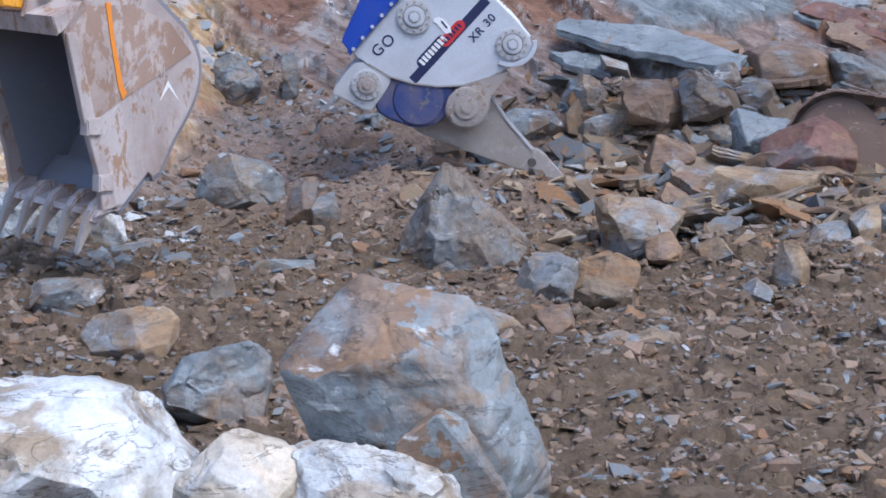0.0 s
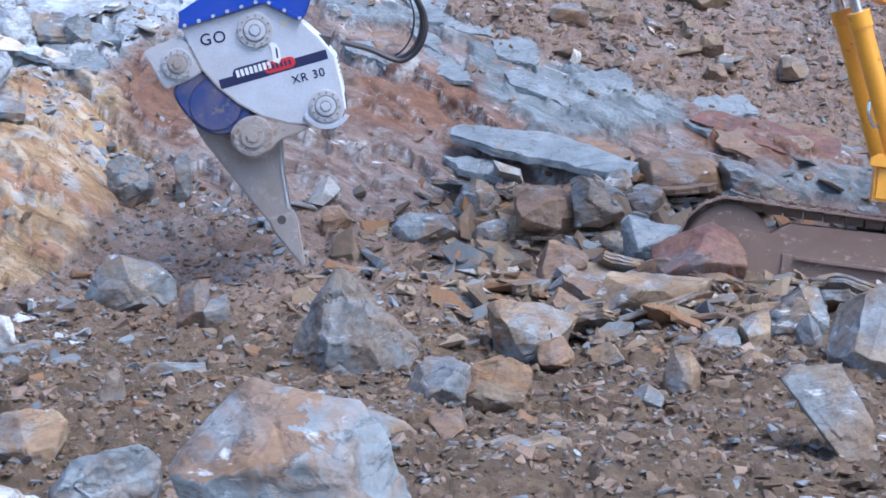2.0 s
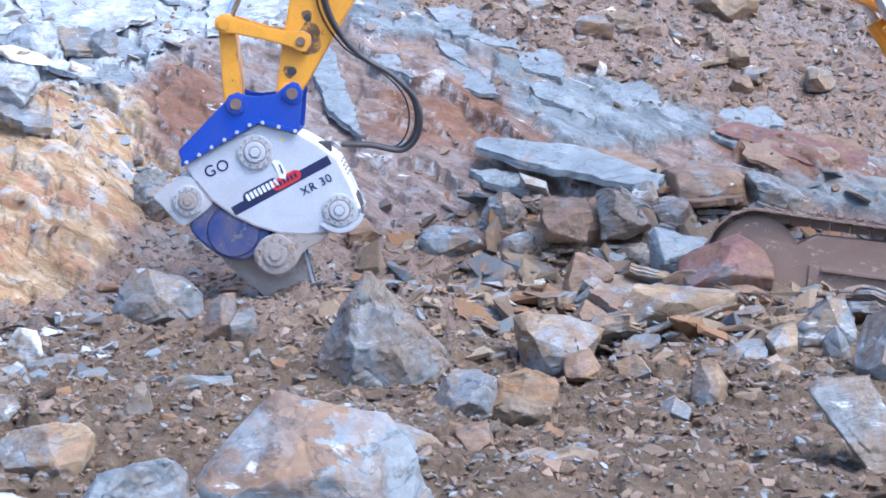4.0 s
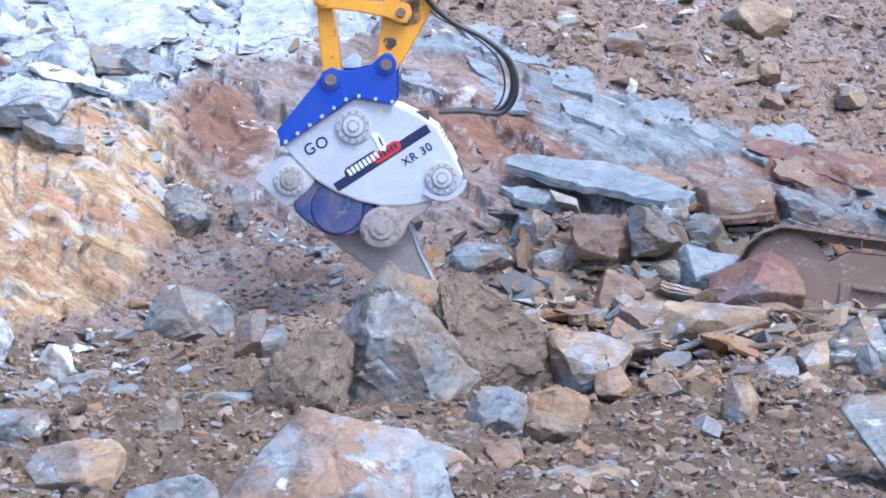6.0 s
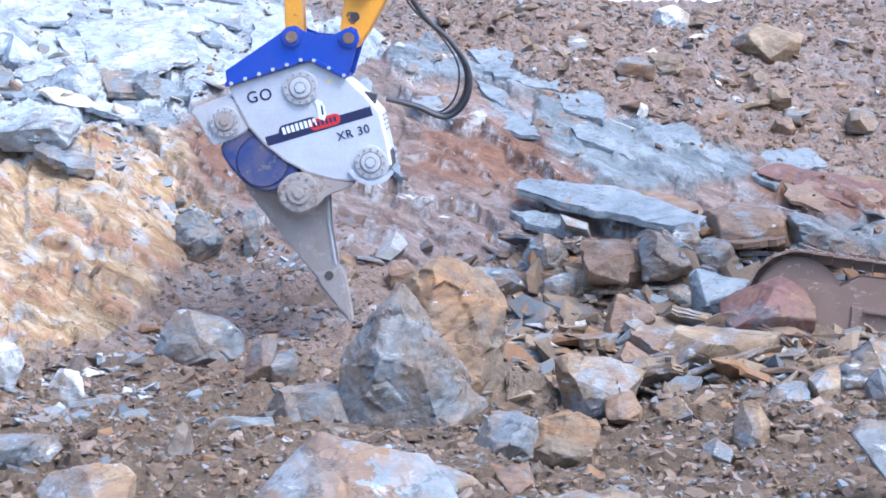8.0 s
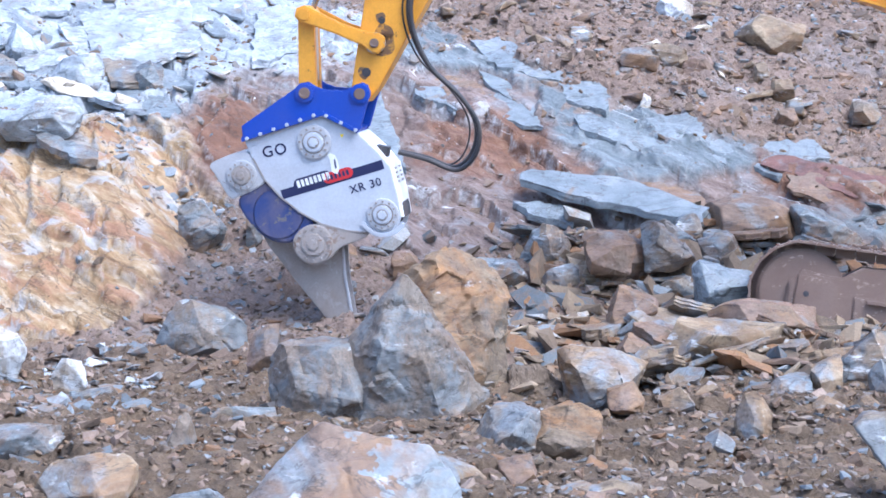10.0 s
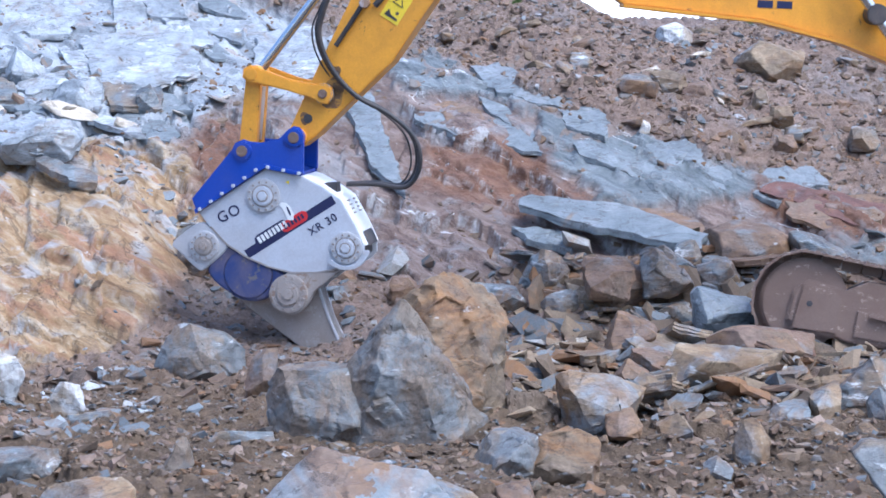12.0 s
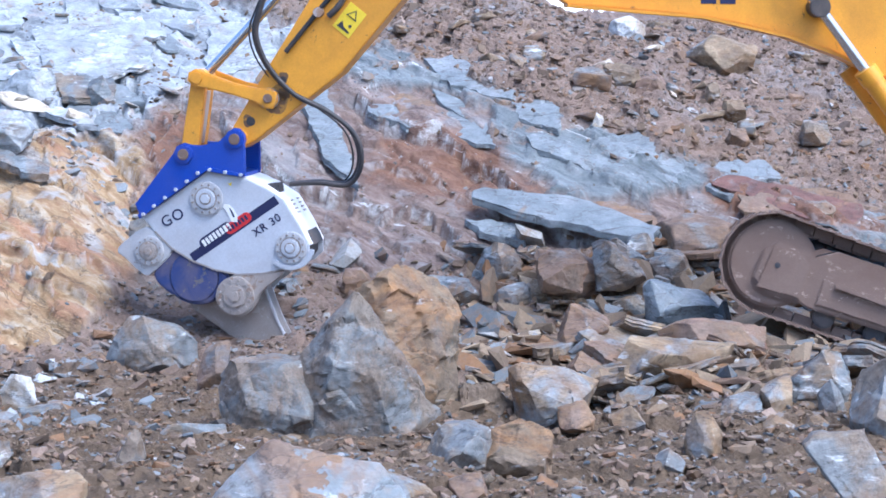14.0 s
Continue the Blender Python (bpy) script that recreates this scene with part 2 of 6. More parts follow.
def base_z(x, y):
    """The broad lie of the land: quarry floor, rubble slope, dipping face, bank on top."""
    z = 0.0
    for o in (-0.6, -0.3, 0.0, 0.3, 0.6):
        z = z + np.interp(y + o, PROFILE_Y, PROFILE_Z) / 5
    z = z + 0.45 * smooth(-0.5, -3.5, x) * smooth(25.5, 28.5, y) * smooth(60, 34, y)
    z = z + 0.24 * np.exp(-((x + 0.35) / 1.1) ** 2 - ((y - 19.4) / 0.8) ** 2)
    z = z + 0.15 * np.exp(-((x - 2.9) / 1.7) ** 2 - ((y - 18.4) / 2.0) ** 2)
    z = z - 0.42 * smooth(1.3, 2.6, x) * smooth(26.2, 28.2, y)
    z = z + 0.55 * smooth(-2.5, -3.6, x + 0.35 * (y - 21.8)) * smooth(19.5, 21.3, y) * smooth(24.7, 23.5, y)
    return z


def inside(poly, x, y):
    hit = np.zeros(np.shape(x), bool)
    for (ax, ay), (bx, by) in zip(poly, poly[1:] + poly[:1]):
        hit ^= ((ay > y) != (by > y)) & (x < (bx - ax) * (y - ay) / (by - ay + 1e-12) + ax)
    return hit


BEDROCK = [(-2.3, 25.3), (-0.9, 25.9), (-0.17, 26.3), (1.97, 24.57), (3.29, 23.92), (4.09, 23.65), (6.32, 22.7), (9.34, 21.8), (8.33, 21.24), (6.02, 21.75), (3.71, 22.1), (2.8, 22.4), (0.71, 22.3), (0.1, 22.0), (-1.35, 22.0), (-1.75, 22.0), (-2.23, 22.45), (-2.75, 23.08), (-3.0, 23.76), (-3.2, 24.77)]
OUTCROP = [(-9.25, 24.67), (-6.77, 24.2), (-4.75, 23.6), (-4.35, 24.5), (-3.68, 24.55), (-3.0, 24.4), (-2.75, 23.46), (-2.6, 22.7), (-2.7, 21.35), (-3.1, 20.5), (-3.48, 19.9), (-3.9, 19.3), (-5.43, 19.14), (-9.31, 19.14)]
LEDGES = [(-10.15, 27.29), (-7.59, 27.93), (-2.4, 27.66), (-1.3, 27.0), (-0.6, 26.4), (-1.2, 25.5), (-2.3, 24.9), (-3.1, 24.4), (-4.22, 24.2), (-6.61, 23.55), (-10.32, 23.74)]
RUST_A = [(-3.22, 24.6), (-2.3, 24.74), (-1.94, 24.38), (-1.68, 23.46), (-2.04, 23.08), (-2.67, 23.13), (-3.06, 23.76)]
RUST_B = [(-0.42, 24.49), (0.11, 24.6), (0.77, 24.49), (1.4, 23.85), (1.62, 23.32), (1.12, 23.46), (0.93, 23.37), (0.1, 23.22), (-0.41, 23.37)]
RUST_C = [(3.55, 23.74), (3.94, 23.56), (4.92, 23.03), (5.26, 22.55), (4.78, 22.34), (3.85, 22.92), (3.54, 23.42)]
BLUE_BED = [(-1.03, 26.41), (0.32, 26.11), (1.21, 25.49), (1.93, 24.95), (2.15, 24.38), (3.12, 24.18), (3.34, 23.85), (4.14, 23.97), (4.34, 23.61), (5.4, 22.9), (6.5, 22.3), (6.0, 21.6), (4.71, 21.99), (4.18, 22.34), (3.87, 23.08), (3.48, 23.46), (2.88, 23.22), (2.38, 23.22), (1.74, 23.22), (1.46, 23.81), (1.15, 24.01), (1.11, 24.77), (0.52, 25.46), (-0.58, 25.46)]


def zones(x, y):
    """Ground kinds as weights with soft edges: bedrock, tan outcrop, grey ledges, rust stain."""
    jx, jy = x + 0.4 * fnoise(x * 1.6, y * 1.6, 3, 5, 0.6), y + 0.4 * fnoise(x * 1.6, y * 1.6, 8, 5, 0.6)
    sums = [0.0, 0.0, 0.0, 0.0]
    for ox, oy in ((0, 0), (0.09, 0.02), (-0.09, -0.02), (0.03, 0.12), (-0.03, -0.12)):
        a, b, c = [inside(p, jx + ox, jy + oy) for p in (BEDROCK, OUTCROP, LEDGES)]
        b, c = b & ~a, c & ~a & ~b
        r = np.logical_or.reduce([inside(p, jx + ox, jy + oy) for p in (RUST_A, RUST_B, RUST_C)])
        for k, v in enumerate((a, b, c, r)):
            sums[k] = sums[k] + v / 5.0
    return sums


def blue_bed(x, y):
    """The upper blue-grey bed, broken off along an angular edge."""
    jx = x + 0.22 * cellnoise(x * 1.4, y * 1.4, 301) + 0.10 * cellnoise(x * 4.5, y * 4.5, 303)
    jy = y + 0.30 * cellnoise(x * 1.3 + 7, y * 1.3, 305) + 0.12 * cellnoise(x * 5.0, y * 5.0, 307)
    return sum(inside(BLUE_BED, jx + o, jy + o) for o in (-0.02, 0.0, 0.02)) / 3.0


def beds(x, y, ux, uy, period, wander, seed):
    """A stair of broken beds: height about the mean, and where the broken edges are."""
    c = (x * ux + y * uy) / period + wander * fnoise(x * 0.6, y * 0.6, seed, 3) + 0.55 * cellnoise(x * 1.1, y * 1.1, seed + 1) + 0.3 * cellnoise(x * 3.4, y * 3.4, seed + 2)
    k = np.floor(c)
    f = c - k
    tall = 0.15 + 1.3 * hash01(k, k * 0 + 3, seed + 7)
    return tall * (smooth(0.90, 0.995, f) - f), smooth(0.86, 0.96, f) * np.minimum(tall, 1)


def relief(x, y, rock, tan, grey):
    """Height above the broad lie of the land for each kind of ground, and its broken edges."""
    far = smooth(60, 33, y)
    loose = 0.22 * fnoise(x * 0.7, y * 0.7, 31, 3) + 0.085 * cellnoise(x * 2.2, y * 2.2, 40) + 0.05 * cellnoise(x * 5.5, y * 5.5, 50) + 0.03 * cellnoise(x * 12, y * 12, 60)
    step_a, edge_a = beds(x, y, 0.55, 0.84, 0.62, 1.6, 70)
    blue = blue_bed(x, y)
    dip = (0.17 + 0.06 * blue) * step_a + 0.11 * blue + 0.14 * fnoise(x * 0.9, y * 0.9, 80, 3) + 0.05 * cellnoise(x * 1.5 + y, y * 1.2, 83) + 0.02 * cellnoise(x * 5 + y * 2, y * 4, 84) + 0.014 * fnoise(x * 7, y * 7, 85, 4)
    step_b, edge_b = beds(x, y, 0.78, 0.62, 0.55, 2.0, 90)
    lumps = 0.34 * fnoise(x * 0.8, y * 0.8, 92, 3) + 0.15 * step_b + 0.16 * cellnoise(x * 1.2 + 0.5 * y, y * 0.9, 94) + 0.05 * cellnoise(x * 3.1, y * 2.2, 95) + 0.010 * fnoise(x * 6, y * 6, 96, 4)
    step_c, edge_c = beds(x, y, 0.25, 0.97, 0.75, 2.2, 100)
    slabs = 0.24 * step_c + 0.10 * cellnoise(x * 0.9, y * 0.9, 102) + 0.045 * cellnoise(x * 2.6, y * 2.4, 104) + 0.01 * fnoise(x * 5, y * 5, 108, 3)
    rest = np.clip(1 - rock - tan - grey, 0, 1)
    return far * (rest * loose + rock * dip + tan * lumps + grey * slabs), np.clip(rock * edge_a + 0.6 * tan * edge_b + grey * edge_c, 0, 1), blue


def ground_z(x, y):
    x, y = np.asarray(x, float), np.asarray(y, float)
    a, b, c, _ = zones(x, y)
    return base_z(x, y) + relief(x, y, a, b, c)[0]


def spread(lo, hi, n, outer, growth):
    """Even steps from lo to hi, then widening steps out to the horizon."""
    mid = list(np.linspace(lo, hi, n))
    left, right, d = [], [], (hi - lo) / n
    while d < outer:
        d *= growth
        right.append((right[-1] if right else hi) + d)
        left.append((left[-1] if left else lo) - d)
    return np.array(left[::-1] + mid + right)


def grain(nt, along, across, heading, dip):
    """Coordinates drawn out along a line that runs by heading and dips down."""
    tc = nt.nodes.new("ShaderNodeTexCoord")
    mp = nt.nodes.new("ShaderNodeMapping")
    mp.vector_type = "TEXTURE"
    mp.inputs["Rotation"].default_value = (0, radians(dip), radians(heading))
    mp.inputs["Scale"].default_value = (along, across, across)
    nt.links.new(tc.outputs["Object"], mp.inputs[0])
    return mp.outputs[0]


def ground_material():
    m, nt, b = nodes_of("quarry_ground")
    at = nt.nodes.new("ShaderNodeAttribute")
    at.attribute_name = "zone"
    sep = nt.nodes.new("ShaderNodeSeparateColor")
    nt.links.new(at.outputs["Color"], sep.inputs[0])
    kd = nt.nodes.new("ShaderNodeAttribute")
    kd.attribute_name = "kind"
    two = nt.nodes.new("ShaderNodeSeparateColor")
    nt.links.new(kd.outputs["Color"], two.inputs[0])
    v = coords(nt, shift=False)
    w = grain(nt, 1.7, 0.55, -38, 17)
    fine = add_noise(nt, v, 26.0, 8, 0.72)
    mid = add_noise(nt, v, 5.0, 8, 0.66, 0.3)
    big = add_noise(nt, v, 0.9, 5, 0.6, 0.4)
    bed = add_noise(nt, w, 1.1, 8, 0.62, 0.8)
    bed2 = add_noise(nt, w, 2.7, 9, 0.68, 0.5)
    soil = add_ramp(nt, mid, [(0.25, (0.13, 0.09, 0.068)), (0.5, (0.215, 0.153, 0.118)), (0.75, (0.31, 0.23, 0.18))])
    # darker brown soil for the near, lower ground
    floor_soil = add_ramp(nt, mid, [(0.25, (0.062, 0.043, 0.027)), (0.5, (0.118, 0.082, 0.052)), (0.75, (0.20, 0.142, 0.092))])
    soil = mix(nt, calc(nt, "MULTIPLY", step(nt, big, 0.52, 0.64), 0.5), soil, add_ramp(nt, mid, [(0.3, (0.13, 0.12, 0.12)), (0.7, (0.28, 0.26, 0.25))]))
    soil = mix(nt, two.outputs[1], soil, floor_soil)
    patch = add_noise(nt, v, 1.3, 7, 0.62, 1.4)
    thread = add_noise(nt, grain(nt, 3.0, 0.16, -38, 17), 1.0, 6, 0.6, 0.4)
    slate = add_ramp(nt, bed2, [(0.30, (0.092, 0.106, 0.113)), (0.5, (0.160, 0.182, 0.194)), (0.70, (0.26, 0.287, 0.302))])
    slate = mix(nt, calc(nt, "MULTIPLY", step(nt, patch, 0.57, 0.62), 0.7), slate, (0.235, 0.165, 0.125, 1))
    rusty = add_ramp(nt, bed2, [(0.30, (0.092, 0.064, 0.055)), (0.46, (0.165, 0.118, 0.099)), (0.60, (0.245, 0.192, 0.168)), (0.74, (0.30, 0.285, 0.28))])
    rusty = mix(nt, calc(nt, "MULTIPLY", step(nt, patch, 0.50, 0.60), 0.8), rusty, add_ramp(nt, mid, [(0.3, (0.155, 0.15, 0.155)), (0.7, (0.31, 0.297, 0.293))]))
    red = add_ramp(nt, mid, [(0.3, (0.10, 0.047, 0.029)), (0.6, (0.18, 0.092, 0.054)), (0.75, (0.25, 0.15, 0.095))])
    rusty = mix(nt, calc(nt, "MULTIPLY", at.outputs["Alpha"], calc(nt, "MULTIPLY", step(nt, bed2, 0.28, 0.40), 0.9)), rusty, red)
    rock = mix(nt, calc(nt, "MULTIPLY", two.outputs[0], calc(nt, "SUBTRACT", 1.0, at.outputs["Alpha"])), rusty, slate)
    tan = add_ramp(nt, bed2, [(0.28, (0.135, 0.075, 0.038)), (0.42, (0.26, 0.163, 0.08)), (0.53, (0.36, 0.255, 0.145)), (0.64, (0.46, 0.385, 0.285)), (0.76, (0.36, 0.36, 0.355))])
    tan = mix(nt, calc(nt, "MULTIPLY", step(nt, bed, 0.50, 0.58), 0.75), tan, add_ramp(nt, mid, [(0.3, (0.20, 0.095, 0.055)), (0.7, (0.37, 0.20, 0.115))]))
    tan = mix(nt, calc(nt, "MULTIPLY", step(nt, patch, 0.52, 0.59), 0.75), tan, add_ramp(nt, mid, [(0.3, (0.24, 0.245, 0.25)), (0.7, (0.42, 0.42, 0.415))]))
    tan = mix(nt, 0.45, tan, add_ramp(nt, thread, [(0.3, (0.6, 0.56, 0.52)), (0.5, (1.0, 1.0, 1.0)), (0.7, (1.25, 1.22, 1.2))]), "MULTIPLY")
    joint = calc(nt, "ABSOLUTE", calc(nt, "SUBTRACT", add_noise(nt, w, 0.7, 8, 0.62, 0.9), 0.5))
    tan = mix(nt, calc(nt, "MULTIPLY", step(nt, joint, 0.010, 0.002), 0.6), tan, (0.07, 0.05, 0.035, 1))
    rock = mix(nt, calc(nt, "MULTIPLY", step(nt, joint, 0.008, 0.002), 0.5), rock, (0.07, 0.055, 0.05, 1))
    rock = mix(nt, 0.35, rock, add_ramp(nt, thread, [(0.3, (0.65, 0.63, 0.62)), (0.5, (1.0, 1.0, 1.0)), (0.7, (1.3, 1.3, 1.3))]), "MULTIPLY")
    grey = add_ramp(nt, bed2, [(0.3, (0.155, 0.17, 0.187)), (0.48, (0.295, 0.319, 0.34)), (0.7, (0.48, 0.503, 0.522))])
    grey = mix(nt, calc(nt, "MULTIPLY", step(nt, patch, 0.56, 0.63), 0.8), grey, (0.33, 0.275, 0.235, 1))
    col = mix(nt, sep.outputs[2], soil, grey)
    col = mix(nt, sep.outputs[1], col, tan)
    col = mix(nt, sep.outputs[0], col, rock)
    vein = add_noise(nt, w, 1.9, 6, 0.7, 1.6)
    chipped = calc(nt, "MULTIPLY", two.outputs[2], step(nt, mid, 0.44, 0.60))
    col = mix(nt, calc(nt, "MULTIPLY", chipped, 0.75), col, (0.50, 0.51, 0.51, 1))
    lean = calc(nt, "MULTIPLY", step(nt, vein, 0.63, 0.68), calc(nt, "MAXIMUM", sep.outputs[0], sep.outputs[1]))
    col = mix(nt, calc(nt, "MULTIPLY", lean, 0.8), col, (0.64, 0.65, 0.65, 1))
    hard = calc(nt, "MAXIMUM", sep.outputs[0], calc(nt, "MAXIMUM", sep.outputs[1], sep.outputs[2]))
    col = mix(nt, calc(nt, "SUBTRACT", 0.6, calc(nt, "MULTIPLY", hard, 0.35)), col, add_ramp(nt, fine, [(0.25, (0.55, 0.55, 0.55)), (0.75, (1.35, 1.35, 1.35))]), "MULTIPLY")
    nt.links.new(col, b.inputs["Base Color"])
    b.inputs["Roughness"].default_value = 0.8
    b.inputs["Specular IOR Level"].default_value = 0.3
    bump(nt, b, calc(nt, "ADD", calc(nt, "MULTIPLY", bed2, 2.0), calc(nt, "ADD", mid, calc(nt, "MULTIPLY", fine, calc(nt, "SUBTRACT", 0.9, calc(nt, "MULTIPLY", hard, 0.7))))), 0.75, 0.045)
    return m


def build_ground():
    xs, ys = spread(-7.0, 7.2, 560, 220, 1.30), spread(20.2, 28.6, 350, 220, 1.30)
    ys = np.concatenate([np.array([-60, -30, -12, -4, 1, 4, 6, 7.5, 8.6]), np.linspace(9.5, 20.17, 270), ys[ys > 20.19]])
    gx, gy = np.meshgrid(xs, ys)
    a, b, c, r = zones(gx, gy)
    rise, worn, blue = relief(gx, gy, a, b, c)
    gz = base_z(gx, gy) + rise
    nx, ny = len(xs), len(ys)
    verts = np.stack([gx, gy, gz], -1).reshape(-1, 3)
    i = (np.arange(ny - 1)[:, None] * nx + np.arange(nx - 1)[None, :]).reshape(-1)
    quads = np.stack([i, i + 1, i + 1 + nx, i + nx], -1)
    me = bpy.data.meshes.new("ground")
    me.from_pydata(verts.tolist(), [], quads.tolist())
    me.polygons.foreach_set("use_smooth", np.ones(len(quads), bool))
    # the soil turns darker towards the near floor, with a wandering edge
    dark_floor = smooth(20.4, 17.2, gy + 1.6 * fnoise(gx * 0.6, gy * 0.6, 121, 4))
    extra = me.attributes.new("kind", "FLOAT_COLOR", "POINT")
    extra.data.foreach_set("color", np.stack([blue, dark_floor, worn, blue * 0 + 1], -1).reshape(-1).astype(np.float32))
    zone = me.attributes.new("zone", "FLOAT_COLOR", "POINT")
    zone.data.foreach_set("color", np.stack([a, b, c, r], -1).reshape(-1).astype(np.float32))
    me.materials.append(ground_material())
    return tagged(new("ground", me), "brown quarry ground with dipping slate bedrock and rust stains", "ground", kind="structure")


build_ground()


def build_backdrop():
    """The white hazy sky low over the bank, far behind everything."""
    m = bpy.data.materials.new("hazy_sky")
    m.use_nodes = True
    nt = m.node_tree
    nt.nodes.remove(nt.nodes["Principled BSDF"])
    e = nt.nodes.new("ShaderNodeEmission")
    e.inputs[0].default_value, e.inputs[1].default_value = (0.93, 0.96, 1.0, 1), 1.6
    nt.links.new(e.outputs[0], nt.nodes["Material Output"].inputs[0])
    me = bpy.data.meshes.new("backdrop")
    me.from_pydata([(-900, 1500, -40), (900, 1500, -40), (900, 1500, 60), (-900, 1500, 60)], [], [(0, 1, 2, 3)])
    me.materials.append(m)
    tagged(new("backdrop", me), "white hazy sky low over the horizon", "sky", kind="structure")


build_backdrop()


# ---- mesh helpers ----
def part(name, bm, material, parent, label="", flat=False):
    me = bpy.data.meshes.new(name)
    bmesh.ops.recalc_face_normals(bm, faces=bm.faces)
    bm.to_mesh(me)
    bm.free()
    if not flat:
        me.polygons.foreach_set("use_smooth", np.ones(len(me.polygons), bool))
        me.set_sharp_from_angle(angle=radians(32))
    me.materials.append(material)
    ob = new(name, me)
    ob.parent = parent
    if label:
        tagged(ob, label)
    return ob


def prism(pts, y0, y1, bevel=0.0, bm=None):
    """A plate with the outline pts (x, z), from y0 to y1."""
    bm = bm or bmesh.new()
    front = [bm.verts.new((x, y0, z)) for x, z in pts]
    back = [bm.verts.new((x, y1, z)) for x, z in pts]
    n = len(pts)
    faces = [bm.faces.new(front), bm.faces.new(back[::-1])]
    for k in range(n):
        faces.append(bm.faces.new((front[k], back[k], back[(k + 1) % n], front[(k + 1) % n])))
    bmesh.ops.recalc_face_normals(bm, faces=faces)
    if bevel:
        rim = [e for f in faces[:2] for e in f.edges]
        bmesh.ops.bevel(bm, geom=list(set(rim)), offset=bevel, segments=2, affect="EDGES", clamp_overlap=True)
    return bm


def drum(cx, cz, r, y0, y1, bevel=0.0, n=28, bm=None):
    return prism([(cx + r * math.cos(a), cz + r * math.sin(a)) for a in (2 * math.pi * k / n for k in range(n))], y0, y1, bevel, bm)


def rod_z(r, z0, z1, n=24, y=0.0, bm=None):
    bm = bm or bmesh.new()
    bmesh.ops.create_cone(bm, cap_ends=True, segments=n, radius1=r, radius2=r, depth=z1 - z0, matrix=Matrix.Translation((0, y, (z0 + z1) / 2)))
    return bm


def block(x0, x1, y0, y1, z0, z1, bevel=0.0):
    return prism([(x0, z0), (x1, z0), (x1, z1), (x0, z1)], y0, y1, bevel)


def bezier_ring(pts, n=6):
    """A closed rounded outline through pts."""
    out, m = [], len(pts)
    for k in range(m):
        p = [Vector(pts[(k + o - 1) % m]) for o in range(4)]
        for j in range(n):
            t = j / n
            q = 0.5 * (2 * p[1] + (p[2] - p[0]) * t + (2 * p[0] - 5 * p[1] + 4 * p[2] - p[3]) * t * t + (3 * p[1] - p[0] - 3 * p[2] + p[3]) * t ** 3)
            out.append((q.x, q.y))
    return out


def tube(pts, r, n=10, steps=8):
    """A hose along a smooth line through pts."""
    line = []
    P = [Vector(p) for p in pts]
    P = [P[0] * 2 - P[1]] + P + [P[-1] * 2 - P[-2]]
    for k in range(1, len(P) - 2):
        for j in range(steps):
            t = j / steps
            a, b, c, d = P[k - 1:k + 3]
            line.append(0.5 * (2 * b + (c - a) * t + (2 * a - 5 * b + 4 * c - d) * t * t + (3 * b - a - 3 * c + d) * t ** 3))
    line.append(P[-2])
    bm = bmesh.new()
    rings = []
    for k, p in enumerate(line):
        d = (line[min(k + 1, len(line) - 1)] - line[max(k - 1, 0)]).normalized()
        s = d.cross(Vector((0, 1, 0.05))).normalized()
        u = s.cross(d)
        rings.append([bm.verts.new(p + r * (math.cos(a) * s + math.sin(a) * u)) for a in (2 * math.pi * q / n for q in range(n))])
    for A, B in zip(rings, rings[1:]):
        for q in range(n):
            bm.faces.new((A[q], A[(q + 1) % n], B[(q + 1) % n], B[q]))
    bm.faces.new(rings[0])
    bm.faces.new(rings[-1])
    return bm


def words(text, size, x, z, y, angle, material, parent, name, spread_x=1.0):
    """Lettering on the near face of a plate, turned by angle in that face."""
    cu = bpy.data.curves.new(name, "FONT")
    cu.body, cu.size, cu.extrude, cu.offset = text, size, 0.001, 0.001
    cu.space_character = spread_x
    cu.align_x, cu.align_y = "CENTER", "CENTER"
    tmp = bpy.data.objects.new(name, cu)
    scene.collection.objects.link(tmp)
    bpy.context.view_layer.update()
    me = bpy.data.meshes.new_from_object(tmp.evaluated_get(bpy.context.evaluated_depsgraph_get()))
    bpy.data.objects.remove(tmp)
    me.transform(pose(x, y, z) @ pose(0, 0, 0, 0, -angle, 0) @ pose(0, 0, 0, 90, 0, 0))
    me.materials.clear()
    me.materials.append(material)
    ob = new(name, me)
    ob.parent = parent
    return ob


# ---- the ripper on the excavator's stick ----
# Its space: x to the machine, z up, origin at the upper gear boss on the near side plate.
def boss_part(parent, cx, cz, r, label="round bolted bearing cover", cover=M_BOSS, hub=M_SILVER):
    """A stepped cover with a ring of bolts, on the near side plate."""
    ob = part("bearing_cover", drum(cx, cz, r, -0.035, 0.01, 0.008, 36), cover, parent, label)
    # flat darker discs, the shade of the ring grooves put into colour
    part("groove", drum(cx, cz, r * 0.68, -0.037, -0.03, 0, 28), M_SHANK, ob)
    part("hub", drum(cx, cz, r * 0.60, -0.06, -0.03, 0.012, 28), hub, ob)
    part("groove", drum(cx, cz, r * 0.36, -0.062, -0.05, 0, 24), M_SHANK, ob)
    part("centre_bolt", drum(cx, cz, r * 0.30, -0.075, -0.05, 0.006, 6), hub, ob)
    for k in range(12):
        a = 2 * math.pi * (k + 0.3) / 12
        part("bolt", drum(cx + r * 0.82 * math.cos(a), cz + r * 0.82 * math.sin(a), r * 0.075, -0.046, -0.03, 0, 6), M_SHANK, ob)
    return ob


